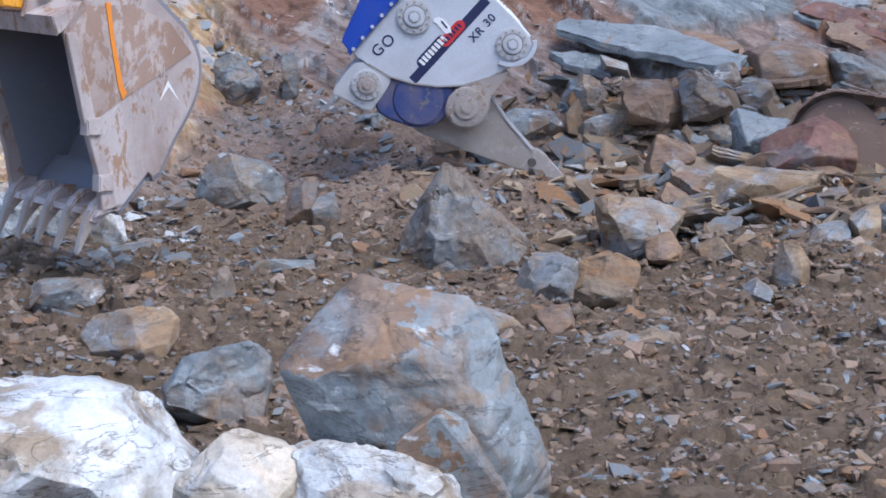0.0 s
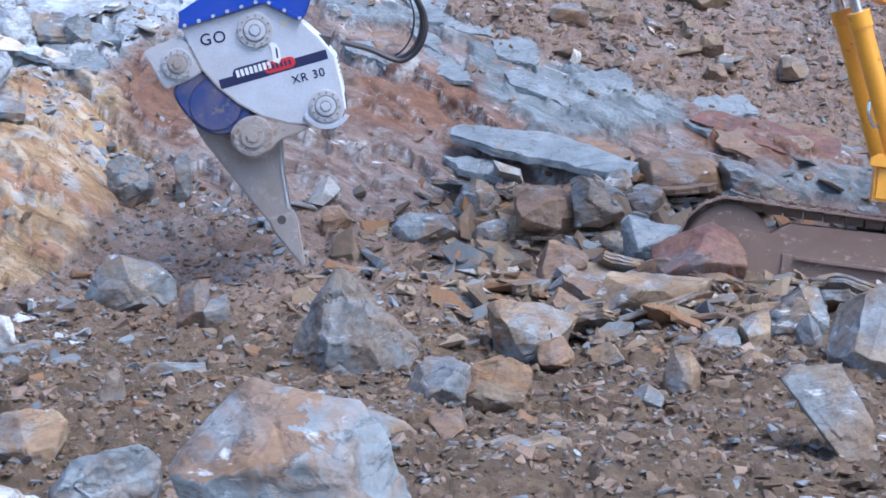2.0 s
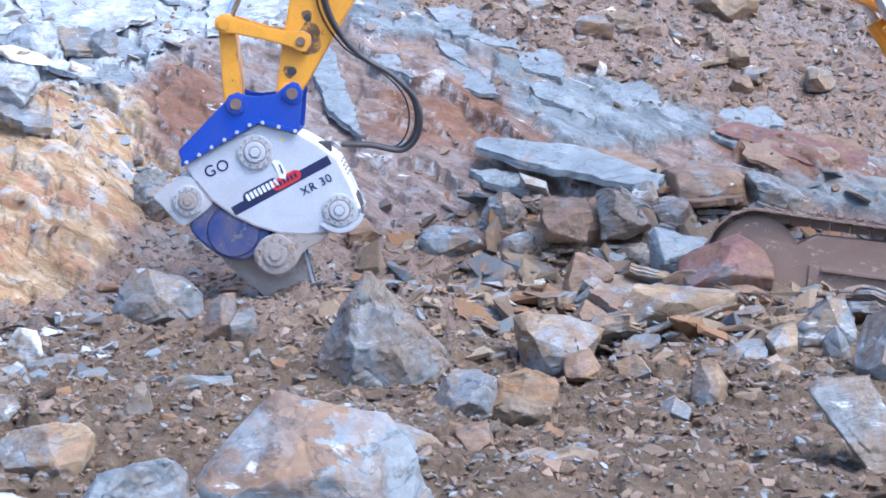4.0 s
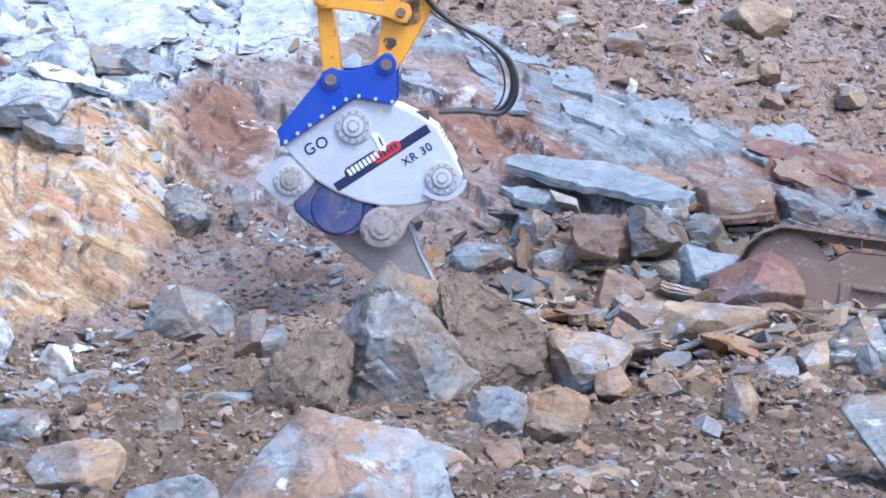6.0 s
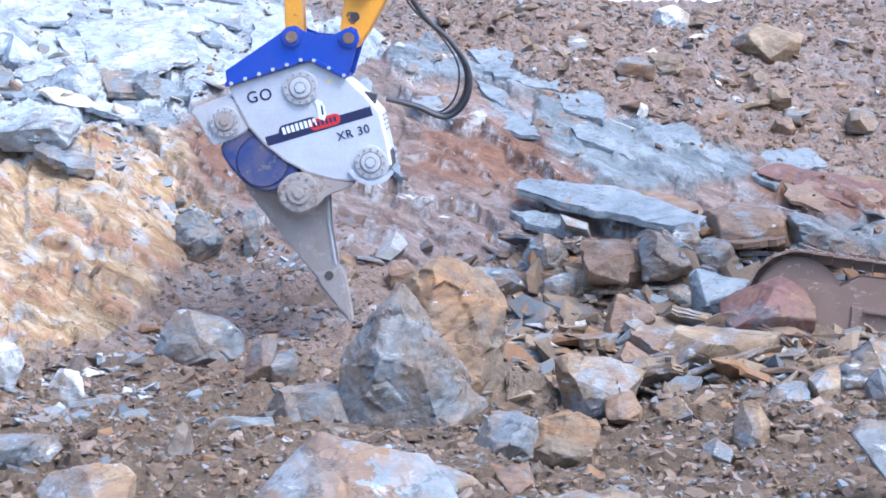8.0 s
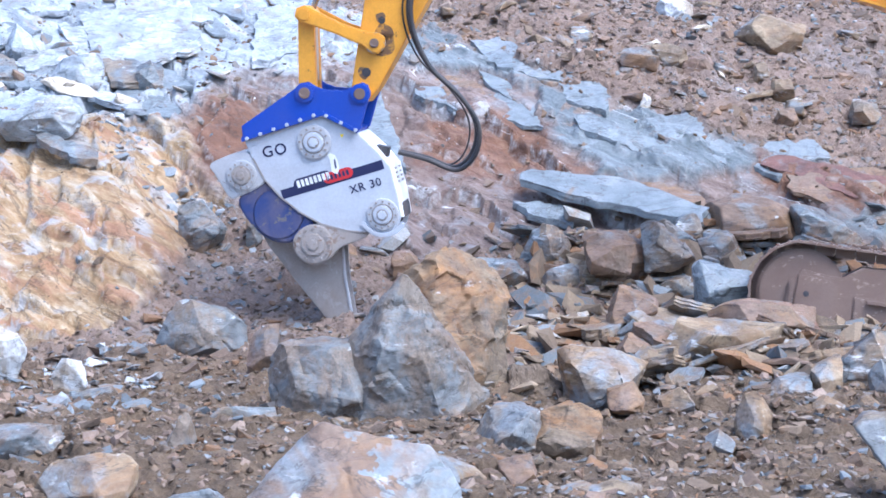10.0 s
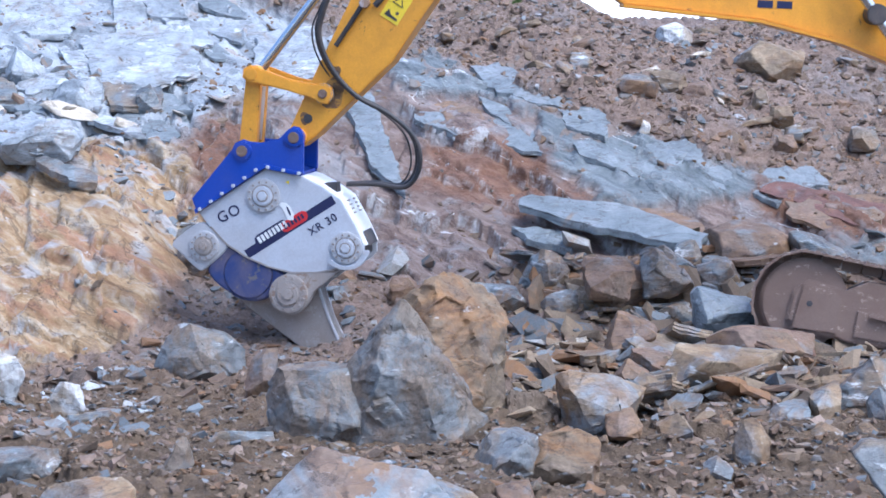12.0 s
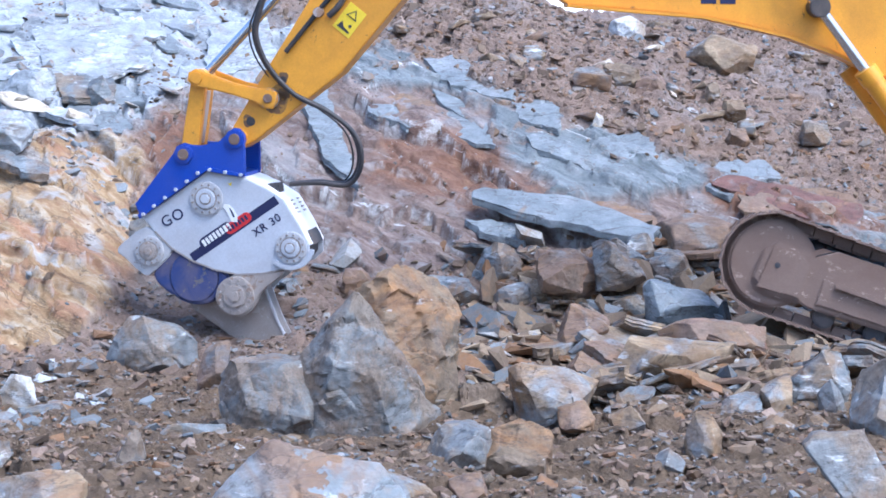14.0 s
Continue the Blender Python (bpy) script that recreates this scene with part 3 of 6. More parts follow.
def build_ripper():
    root = new("ripper_attachment")
    tagged(root, "silver and blue hydraulic ripper with a long pointed steel shank", "excavator attachment")
    plate = [(-0.67, -0.12), (0.04, 0.26), (0.38, 0.17), (0.58, 0.05), (0.76, -0.09), (0.88, -0.35), (0.955, -0.55), (0.945, -0.67), (0.85, -0.745), (0.71, -0.76), (0.46, -0.79), (0.21, -0.775), (-0.01, -0.705), (-0.23, -0.595), (-0.42, -0.455), (-0.57, -0.27)]
    near = part("side_plate", prism(plate, -0.005, 0.035, 0.008), M_SILVER, root, "silver painted side plate with decals")
    part("side_plate", prism(plate, 0.565, 0.605, 0.008), M_SILVER, root)
    inner = [(x * 0.96 - 0.005, z * 0.96 - 0.01) for x, z in plate]
    part("housing", prism(inner, 0.03, 0.57), M_DARK, root, "dark steel inner housing")
    # white cover over the back edge
    edge = [(0.30, 0.20), (0.44, 0.15), (0.60, 0.055), (0.775, -0.085), (0.895, -0.345), (0.97, -0.55), (0.925, -0.56), (0.85, -0.36), (0.74, -0.12), (0.57, 0.02), (0.40, 0.11)]
    cover = part("back_cover", prism(edge, 0.02, 0.59, 0.01), M_WHITE, root, "white painted back cover with slots")
    # slots are thin darker plates that paint the shade of openings
    for k in range(4):
        for y0 in (0.12, 0.36):
            cx, cz = 0.79 + 0.0185 * k, -0.115 - 0.04 * k
            part("vent_slot", prism([(cx - 0.01, cz + 0.006), (cx + 0.006, cz + 0.010), (cx + 0.012, cz - 0.006), (cx - 0.004, cz - 0.010)], y0 + 0.03, y0 + 0.11), M_SHANK, cover)
    # a dark block in place of a recess, its shade put into colour
    part("notch", prism([(0.925, -0.42), (0.952, -0.47), (0.978, -0.56), (0.94, -0.56)], 0.12, 0.50), M_DARK, cover)
    part("hose_port", block(0.58, 0.70, 0.12, 0.30, -0.03, 0.07, 0.01), M_DARK, cover)
    # decals on the near plate
    ang = 27.5
    ca, sa = math.cos(radians(ang)), math.sin(radians(ang))

    def stripe(x0, x1, z0, z1, y0, mat, name, rounded=False):
        pts = [(x0, z0), (x1, z0), (x1, z1), (x0, z1)]
        if rounded:
            h = (z1 - z0) / 2
            pts = [(x1 - h + h * math.cos(a), z0 + h + h * math.sin(a)) for a in np.linspace(-1.57, 1.57, 9)] + [(x0 + h - h * math.cos(a), z0 + h + h * math.sin(a)) for a in np.linspace(1.57, -1.57, 9)]
        org = Vector((0.22, -0.33))
        return part(name, prism([(org.x + x * ca - z * sa, org.y + x * sa + z * ca) for x, z in pts], y0, -0.003), mat, near)

    stripe(-0.50, 0.535, -0.045, 0.045, -0.007, M_NAVY, "stripe_decal")
    stripe(-0.36, 0.02, -0.005, 0.105, -0.009, M_NAVY, "logo_backing", True)
    stripe(-0.065, 0.235, -0.028, 0.075, -0.011, M_RED, "logo_backing", True)
    for k in range(8):
        x = -0.325 + 0.043 * k
        stripe(x, x + 0.029, 0.018, 0.085, -0.013, M_WHITE, "logo_bar")
    for k in range(6):
        x = -0.03 + 0.04 * k
        stripe(x, x + 0.024, 0.0, 0.05, -0.013, M_NAVY, "logo_bar")
    part("emblem", prism([(0.15, -0.10), (0.17, -0.075), (0.22, -0.085), (0.255, -0.13), (0.285, -0.20), (0.28, -0.26), (0.22, -0.25), (0.195, -0.18), (0.175, -0.13)], -0.012, -0.003), M_WHITE, near)
    part("emblem", prism([(0.215, -0.115), (0.235, -0.13), (0.262, -0.205), (0.245, -0.21), (0.228, -0.16)], -0.014, -0.004), M_NAVY, near)
    words("GO", 0.15, -0.365, -0.155, -0.009, 22, M_NAVY, near, "lettering", 1.15)
    words("XR 30", 0.112, 0.565, -0.32, -0.009, 27, M_NAVY, near, "lettering", 1.12)
    part("warning_label", prism([(0.23, 0.12), (0.27, 0.13), (0.26, 0.09)], -0.007, -0.003), M_LABEL, near)
    part("scratch", prism([(0.20, -0.47), (0.24, -0.57), (0.262, -0.60), (0.225, -0.53)], -0.0065, -0.003), M_BOSS, near)
    rim = [(0.71, -0.76), (0.46, -0.79), (0.21, -0.775), (-0.01, -0.705), (-0.23, -0.595), (-0.42, -0.455), (-0.57, -0.27), (-0.555, -0.262), (-0.408, -0.443), (-0.222, -0.58), (-0.005, -0.69), (0.212, -0.757), (0.46, -0.773), (0.71, -0.744)]
    part("worn_rim", prism(rim, -0.0075, -0.002), M_SHANK, near, "bare scraped lower rim")
    boss_part(root, 0.0, 0.0, 0.165)
    low = boss_part(root, 0.778, -0.558, 0.155)
    arc = [(0.778 + 0.235 * math.cos(a), -0.558 + 0.215 * math.sin(a)) for a in np.linspace(-2.5, -0.2, 12)] + [(0.778 + 0.195 * math.cos(a), -0.558 + 0.175 * math.sin(a)) for a in np.linspace(-0.2, -2.5, 12)]
    part("rim", prism(arc, -0.04, 0.0, 0.004), M_SILVER, low)
    # blue pin bracket on top
    br = [(-0.72, 0.02), (-0.68, -0.12), (0.035, 0.29), (0.39, 0.185), (0.42, 0.20), (0.455, 0.56), (0.42, 0.635), (0.36, 0.65), (0.30, 0.61), (0.20, 0.535), (0.02, 0.515), (-0.08, 0.53), (-0.15, 0.56), (-0.23, 0.53), (-0.27, 0.47)]
    for y0, lab in ((-0.03, "blue painted pin bracket plate"), (0.535, "")):
        pl = part("bracket_plate", prism(br, y0, y0 + 0.05, 0.01), M_BLUE, root, lab)
        for cx, cz in ((-0.164, 0.448), (0.362, 0.541)):
            eye = part("pin_boss", drum(cx, cz, 0.095, y0 - 0.025, y0 + 0.075, 0.01), M_BLUE, pl)
            part("pin", drum(cx, cz, 0.055, y0 - 0.04, y0 + 0.08, 0.006, 16), M_TRACK, eye)
        part("flange", prism([(-0.69, -0.13), (0.04, 0.265), (0.40, 0.165), (0.405, 0.20), (0.04, 0.31), (-0.70, -0.085)], y0 - 0.02 if y0 < 0 else y0 + 0.05, y0 if y0 < 0 else y0 + 0.07, 0.004), M_BLUE, pl)
        if y0 < 0:
            for k in range(9):
                t = k / 5.5
                px, pz = (-0.64 + 0.66 * t, -0.085 + 0.375 * t) if t < 1 else (0.08 + 0.30 * (t - 1.09) / 0.36, 0.275 - 0.08 * (t - 1.09) / 0.36)
                part("bolt", drum(px, pz, 0.019, y0 - 0.045, y0 - 0.015, 0.003, 6), M_SILVER, pl)
    part("bracket_floor", prism([(-0.70, -0.10), (0.035, 0.27), (0.40, 0.17), (0.40, 0.20), (0.035, 0.31), (-0.70, -0.05)], 0.02, 0.535), M_BLUE, root)
    part("bracket_web", prism([(-0.16, 0.30), (0.30, 0.30), (0.30, 0.50), (0.02, 0.48), (-0.1, 0.50)], 0.26, 0.30), M_BLUE, root)
    # lower swing frame
    cap = bezier_ring([(-0.97, -0.42), (-0.885, -0.335), (-0.65, -0.22), (-0.47, -0.36), (-0.42, -0.49), (-0.63, -0.655), (-0.73, -0.68), (-0.90, -0.50)], 5)
    arm = part("front_arm", prism(cap, 0.0, 0.07, 0.012), M_BOSS, root, "dusty silver front arm")
    part("front_arm", prism(cap, 0.53, 0.60, 0.012), M_BOSS, root)
    part("arm_block", prism([(x * 0.97 - 0.02, z * 0.97 - 0.02) for x, z in cap], 0.05, 0.55, 0.01), M_BOSS, root)
    boss_part(root, -0.642, -0.449, 0.145, "round bolted bearing cover caked with dust", M_BOSS, M_DUSTY)
    belly = bezier_ring([(-0.64, -0.70), (-0.42, -0.47), (0.03, -0.70), (0.12, -0.83), (-0.02, -0.98), (-0.20, -1.03), (-0.42, -0.95)], 5)
    body = part("belly_housing", prism(belly, 0.02, 0.58, 0.02), M_BLUE_DIRTY, root, "dirty dark blue lower housing")
    part("bulge", drum(-0.23, -0.75, 0.25, 0.008, 0.05, 0.012, 32), M_BLUE_DIRTY, body)
    rear = bezier_ring([(0.02, -0.86), (0.20, -0.76), (0.45, -0.775), (0.66, -0.78), (0.58, -0.86), (0.43, -0.955), (0.34, -1.09), (0.20, -1.18), (0.02, -1.12), (-0.04, -0.98)], 5)
    part("rear_arm", prism(rear, -0.005, 0.09, 0.012), M_DUSTY, root, "dusty silver rear arm")
    part("rear_arm", prism(rear, 0.51, 0.605, 0.012), M_BOSS, root)
    boss_part(root, 0.166, -0.971, 0.19, "round bolted bearing cover caked with dust", M_DUSTY, M_DUSTY)
    shank_pts = [(-0.55, -0.80), (-0.25, -0.72), (0.40, -0.80), (0.43, -0.96), (0.50, -1.25), (0.63, -1.60), (0.70, -1.68), (0.845, -2.07), (0.83, -2.085), (0.46, -1.77), (0.02, -1.40), (-0.32, -1.10)]
    shank = part("shank", prism(shank_pts, 0.20, 0.40, 0.018), M_SHANK, root, "worn bare steel ripper shank")
    part("tooth", prism([(0.44, -1.72), (0.66, -1.62), (0.715, -1.69), (0.872, -2.10), (0.845, -2.12), (0.50, -1.83)], 0.175, 0.425, 0.02), M_SHANK, shank, "pointed steel tooth cap")
    part("retaining_pin", drum(0.575, -1.715, 0.042, 0.165, 0.435, 0.004, 16), M_DARK, shank)
    part("wear_edge", prism([(0.40, -0.95), (0.43, -0.96), (0.50, -1.25), (0.63, -1.60), (0.605, -1.60), (0.475, -1.25)], 0.185, 0.415, 0.006), M_BOSS, shank)
    # hoses, looping from the back cover to the stick
    def loop(dx, dz, y, r, lab):
        s = 1 / 183.0
        pts = [(146, -8), (198, -5), (253, 3), (281, -30), (278, -80), (238, -125), (178, -165), (138, -220), (124, -275), (138, -320), (165, -372)]
        out = []
        for k, (u, v) in enumerate(pts):
            w = k / (len(pts) - 1)
            out.append((u * s + dx * math.sin(w * 3.1), y * (1 - w) + 0.03 * w, -v * s + dz * math.sin(w * 3.1)))
        part("hydraulic_hose", tube(out, r), M_RUBBER, root, lab)

    loop(0.0, 0.0, 0.16, 0.024, "black rubber hydraulic hose")
    loop(-0.045, 0.03, 0.26, 0.022, "black rubber hydraulic hose")
    loop(-0.13, 0.05, 0.34, 0.009, "thin black grease hose")
    return root


ripper = build_ripper()


M_GREASE = steel_material("dark_grease", (0.16, 0.085, 0.035), 0.5, 0.0, (0.45, 0.22, 0.03), 0.52, 0.2)


# ---- the excavator ----
# Its space: x to the rear, z up, origin at the front idler hub on the near track.
STICK_Y, LINK, BAR, CRANK = 0.30, 0.742, 0.735, 0.495


def build_excavator():
    root = tagged(new("excavator"), "yellow tracked excavator working on the quarry slope", "excavator")
    R, L = 0.47, 3.7
    mid = 0.18
    # near and far track, each with its shoes
    for y0, lab in ((0.0, "muddy steel track frame"), (2.5, "")):
        fr = [(-0.12, 0.10), (0.0, 0.22), (0.36, 0.18), (0.42, 0.22), (0.55, 0.30), (L - 0.3, 0.30), (L, 0.2), (L, -0.22), (0.45, -0.30), (0.36, -0.28), (0.02, -0.30), (-0.14, -0.18)]
        frame_part = part("track_frame", prism(fr, y0 + 0.02, y0 + 0.55, 0.02), M_TRACK, root, lab)
        part("idler_guard", prism([(-0.08, -0.26), (0.35, -0.24), (0.34, 0.10), (0.26, 0.16), (-0.04, 0.17)], y0 - 0.01, y0 + 0.03, 0.012), M_TRACK, frame_part)
        # a dark disc paints the shade of the hole, nothing is cut
        part("hub_hole", drum(0.05, 0.0, 0.028, y0 - 0.016, y0 + 0.01, 0.003, 14), M_DARK, frame_part)
        part("idler", drum(0.0, 0.0, R - 0.05, y0 + 0.08, y0 + 0.48, 0.03, 32), M_TRACK, frame_part)
        part("step", prism([(0.62, 0.0), (1.5, -0.02), (1.5, -0.06), (0.62, -0.04)], y0 - 0.06, y0 + 0.03, 0.01), M_TRACK, frame_part)
        part("guard_plate", prism([(0.50, -0.24), (3.0, -0.22), (3.0, 0.00), (0.50, 0.02)], y0 - 0.005, y0 + 0.03, 0.01), M_TRACK, frame_part)
        for k in range(6):
            part("roller", drum(0.62 + 0.5 * k, -0.33, 0.11, y0 + 0.1, y0 + 0.5, 0.02, 18), M_DARK, frame_part)
        part("carrier_roller", drum(1.7, 0.30, 0.07, y0 + 0.15, y0 + 0.45, 0.01, 16), M_DARK, frame_part)
        shoe = None
        run = 2 * L + 2 * math.pi * R
        n = int(run / 0.19)
        for k in range(n):
            s = k * run / n
            if s < L:
                x, z, a = s, R - 0.05 * math.sin(math.pi * s / L), 0
            elif s < L + math.pi * R:
                q = (s - L) / R
                x, z, a = L + R * math.sin(q), R * math.cos(q), math.degrees(q)
            elif s < 2 * L + math.pi * R:
                x, z, a = L - (s - L - math.pi * R), -R, 180
            else:
                q = (s - 2 * L - math.pi * R) / R
                x, z, a = -R * math.sin(q), -R * math.cos(q), 180 + math.degrees(q)
            m = pose(x, y0 + 0.29, z, 0, a, 0)
            if shoe is None:
                bm = prism([(-0.102, 0.0), (0.094, 0.0), (0.094, 0.02), (0.06, 0.022), (0.05, 0.034), (0.03, 0.034), (0.02, 0.02), (-0.05, 0.02), (-0.06, 0.032), (-0.08, 0.032), (-0.085, 0.02), (-0.102, 0.018)], -0.30, 0.30)
                prism([(-0.09, -0.09), (0.08, -0.09), (0.09, 0.0), (-0.098, 0.0)], -0.09, 0.09, 0, bm)
                shoe = part("track_shoe", bm, M_TRACK, root)
            else:
                ob = new("track_shoe", shoe.data)
                ob.parent = root
                shoe_ob = ob
            (shoe if k == 0 else shoe_ob).matrix_basis = m
    part("car_body", block(1.2, 2.9, 0.55, 2.5, -0.1, 0.45, 0.05), M_TRACK, root)
    # house: deck, cab corner, handrail, counterweight
    house = part("house", block(1.93, 5.8, 0.15, 2.9, 0.62, 1.35, 0.06), M_YELLOW, root, "yellow machine house and deck")
    part("cab", block(2.5, 3.9, 1.8, 2.85, 1.35, 2.8, 0.08), M_YELLOW, house, "yellow operator cab")
    part("cab_window", block(2.48, 2.51, 1.9, 2.75, 1.6, 2.65, 0.01), M_DARK, house)
    part("cab_window", block(2.65, 3.75, 1.785, 1.81, 1.65, 2.65, 0.01), M_DARK, house)
    part("front_step", block(1.28, 1.95, 0.1, 0.5, 0.60, 0.96, 0.03), M_YELLOW, house)
    part("step_bracket", prism([(1.22, 0.92), (1.42, 0.92), (1.42, 1.02), (1.30, 1.05), (1.22, 1.0)], 0.05, 0.12, 0.01), M_YELLOW, house)
    part("counterweight", block(5.5, 6.3, 0.15, 2.9, 0.7, 1.9, 0.15), M_YELLOW, house)
    rail = part("handrail", tube([(1.95, 0.13, 1.1), (1.90, 0.12, 1.25), (1.86, 0.12, 1.42), (1.86, 0.12, 1.62), (1.95, 0.13, 1.70)], 0.016), M_CHROME, house)
    # stick: origin at its lower pin, z along it
    yc = STICK_Y
    st = [(-0.10, -0.05), (-0.125, 0.12), (-0.20, 0.75), (-0.27, 1.5), (-0.30, 2.3), (-0.22, 3.2), (0.10, 3.45), (0.40, 3.2), (0.44, 2.04), (0.40, 1.11), (0.27, 0.6), (0.145, 0.10), (0.08, -0.07), (0.0, -0.11)]
    stick = part("stick", prism(st, yc - 0.17, yc + 0.17, 0.012), M_YELLOW, root, "yellow stick with dirt and chipped paint")
    part("lower_pin", drum(0, 0, 0.085, yc - 0.22, yc + 0.22, 0.01, 20), M_YELLOW, stick)
    hubp = part("crank_pin", drum(0, CRANK, 0.10, yc - 0.24, yc + 0.24, 0.012, 24), M_BUCKET, stick, "greasy steel crank pin")
    part("pin_cap", drum(0, CRANK, 0.045, yc - 0.27, yc + 0.27, 0.01, 12), M_TRACK, hubp)
    part("grease_plug", drum(-0.01, 0.20, 0.045, yc - 0.178, yc - 0.16, 0.003, 14), M_DARK, stick)
    part("grease_plug", drum(0.0, 0.72, 0.035, yc - 0.178, yc - 0.16, 0.003, 14), M_DARK, stick)
    for cx, cz, r in ((0.05, 0.62, 0.11), (0.09, 0.50, 0.14), (-0.03, 0.19, 0.075), (-0.02, 0.74, 0.06)):
        part("grease_stain", prism([(cx + r * (0.8 + 0.14 * math.sin(1.7 * k + cx * 40)) * math.cos(k * 0.524), cz + r * (0.8 + 0.14 * math.cos(1.3 * k + cz * 30)) * math.sin(k * 0.524)) for k in range(12)], yc - 0.173, yc - 0.165), M_GREASE, stick)
    lab = part("warning_label", prism([(0.06, 1.43), (0.26, 1.43), (0.26, 1.72), (0.06, 1.72)], yc - 0.176, yc - 0.168), M_LABEL, stick, "yellow warning label with black symbols")
    for tri in ([(0.10, 1.60), (0.22, 1.60), (0.16, 1.69)],):
        part("symbol", prism(tri, yc - 0.180, yc - 0.175), M_DARK, lab)
        c = (sum(p[0] for p in tri) / 3, sum(p[1] for p in tri) / 3)
        part("symbol", prism([(c[0] + (x - c[0]) * 0.68, c[1] + (z - c[1]) * 0.68) for x, z in tri], yc - 0.184, yc - 0.179), M_LABEL, lab)
    part("symbol", prism([(0.09, 1.46), (0.23, 1.46), (0.23, 1.48), (0.15, 1.49), (0.11, 1.53)], yc - 0.180, yc - 0.175), M_DARK, lab)
    part("symbol", drum(0.20, 1.53, 0.016, yc - 0.180, yc - 0.175, 0, 12), M_DARK, lab)
    pipe = part("hose_pipe", tube([(-0.14, yc - 0.21, 0.95), (-0.13, yc - 0.21, 1.3), (-0.12, yc - 0.20, 1.6), (-0.05, yc - 0.2, 2.2), (-0.05, yc - 0.2, 3.0)], 0.024), M_RUBBER, stick, "black hydraulic hose along the stick")
    part("clamp", drum(-0.12, 1.45, 0.05, yc - 0.24, yc - 0.165, 0.006, 10), M_BUCKET, pipe)
    part("hose_pipe", tube([(-0.02, yc - 0.20, 1.48), (0.0, yc - 0.21, 1.62), (-0.03, yc - 0.2, 1.9), (-0.03, yc - 0.2, 2.6)], 0.03), M_DARK, stick)
    # crank bars: origin at the crank pin, x towards the free pin
    bars = []
    for y0 in (yc - 0.245, yc + 0.185):
        w = [(-0.10, 0.0), (-0.07, 0.085), (0.0, 0.10), (0.10, 0.07), (BAR / 2, 0.06), (BAR - 0.1, 0.07), (BAR, 0.09), (BAR + 0.08, 0.05), (BAR + 0.09, -0.03), (BAR + 0.03, -0.085), (BAR - 0.08, -0.075), (BAR / 2, -0.05), (0.1, -0.07), (0.0, -0.10), (-0.07, -0.08)]
        bars.append(part("crank_bar", prism(w, y0, y0 + 0.06, 0.012), M_YELLOW, root, "yellow crank bar"))
    part("pin_end", drum(BAR, 0, 0.06, yc - 0.265, yc - 0.24, 0.008, 18), M_YELLOW, bars[0])
    part("cross_tube", drum(BAR, 0, 0.075, yc - 0.18, yc + 0.18, 0.0, 18), M_YELLOW, bars[0])
    # bucket link: origin at the lower pin, z towards the crank
    link = part("bucket_link", prism([(-0.085, -0.07), (0.085, -0.07), (0.085, 0.15), (0.075, LINK - 0.08), (0.05, LINK + 0.07), (-0.05, LINK + 0.07), (-0.075, LINK - 0.08), (-0.085, 0.15)], yc - 0.16, yc - 0.06, 0.01), M_YELLOW, root, "yellow bucket link with rust streaks")
    part("link_plate", prism([(-0.085, -0.07), (0.085, -0.07), (0.075, LINK), (-0.075, LINK)], yc + 0.06, yc + 0.16, 0.01), M_YELLOW, link)
    part("link_web", block(-0.02, 0.075, yc - 0.07, yc + 0.07, 0.1, LINK - 0.12), M_BUCKET, link)
    # bucket cylinder: rod from the crank, barrel from the stick
    rod = part("cylinder_rod", rod_z(0.048, 0.05, 1.6, 20, yc), M_CHROME, root, "chrome cylinder rod")
    part("rod_eye", drum(0, 0, 0.085, yc - 0.15, yc + 0.15, 0.01, 20), M_YELLOW, rod)
    barrel = part("cylinder_barrel", rod_z(0.095, 0.0, 1.3, 24, yc), M_YELLOW, root, "yellow hydraulic cylinder barrel")
    part("gland", rod_z(0.11, 1.2, 1.32, 24, yc), M_YELLOW, barrel)
    # boom: origin at the cylinder pin on its flank
    bp = [(-720, -250), (-755, -190), (-720, -150), (-453, 0), (-203, 18), (-53, 50), (47, 85), (115, 115), (250, 220), (350, 340), (430, 340), (400, 190), (250, 0), (100, -110), (-100, -160), (-450, -200)]
    boom = part("boom", prism([(x / 190, -z / 190) for x, z in bp], yc - 0.19, yc + 0.25, 0.012), M_YELLOW, root, "yellow curved boom")
    part("boom_flange", prism([(x / 190, -z / 190) for x, z in ((-453, 0), (-203, 18), (-53, 50), (47, 85), (115, 115), (115, 121), (47, 91), (-53, 56), (-203, 24), (-453, 6))], yc - 0.25, yc + 0.31, 0.004), M_YELLOW, boom)
    part("cylinder_pin", drum(0.0, 0.0, 0.10, yc - 0.42, yc + 0.48, 0.01, 20), M_DARK, boom)
    for x in (-210, -175):
        part("lettering_bar", block(x / 190, (x + 28) / 190, yc - 0.194, yc - 0.188, 0.02, 0.09), M_NAVY, boom)
    # boom cylinders: origin at the gland, z towards the rod
    cyl = []
    for y in (yc - 0.33, yc + 0.40):
        c = part("boom_cylinder", rod_z(0.10, -1.9, 0.0, 24, y), M_YELLOW, root, "yellow boom cylinder")
        part("gland", rod_z(0.115, -0.14, 0.01, 24, y), M_YELLOW, c)
        part("rod", rod_z(0.055, 0.0, 1.3, 20, y), M_CHROME, c, "chrome rod")
        cyl.append(c)
    part("hose_clip", tube([(-0.11, yc - 0.35, -0.85), (-0.15, yc - 0.36, -0.95), (-0.14, yc - 0.36, -1.08), (-0.08, yc - 0.35, -1.12)], 0.02), M_CHROME, cyl[0])
    return root, stick, bars, link, rod, barrel, boom, cyl


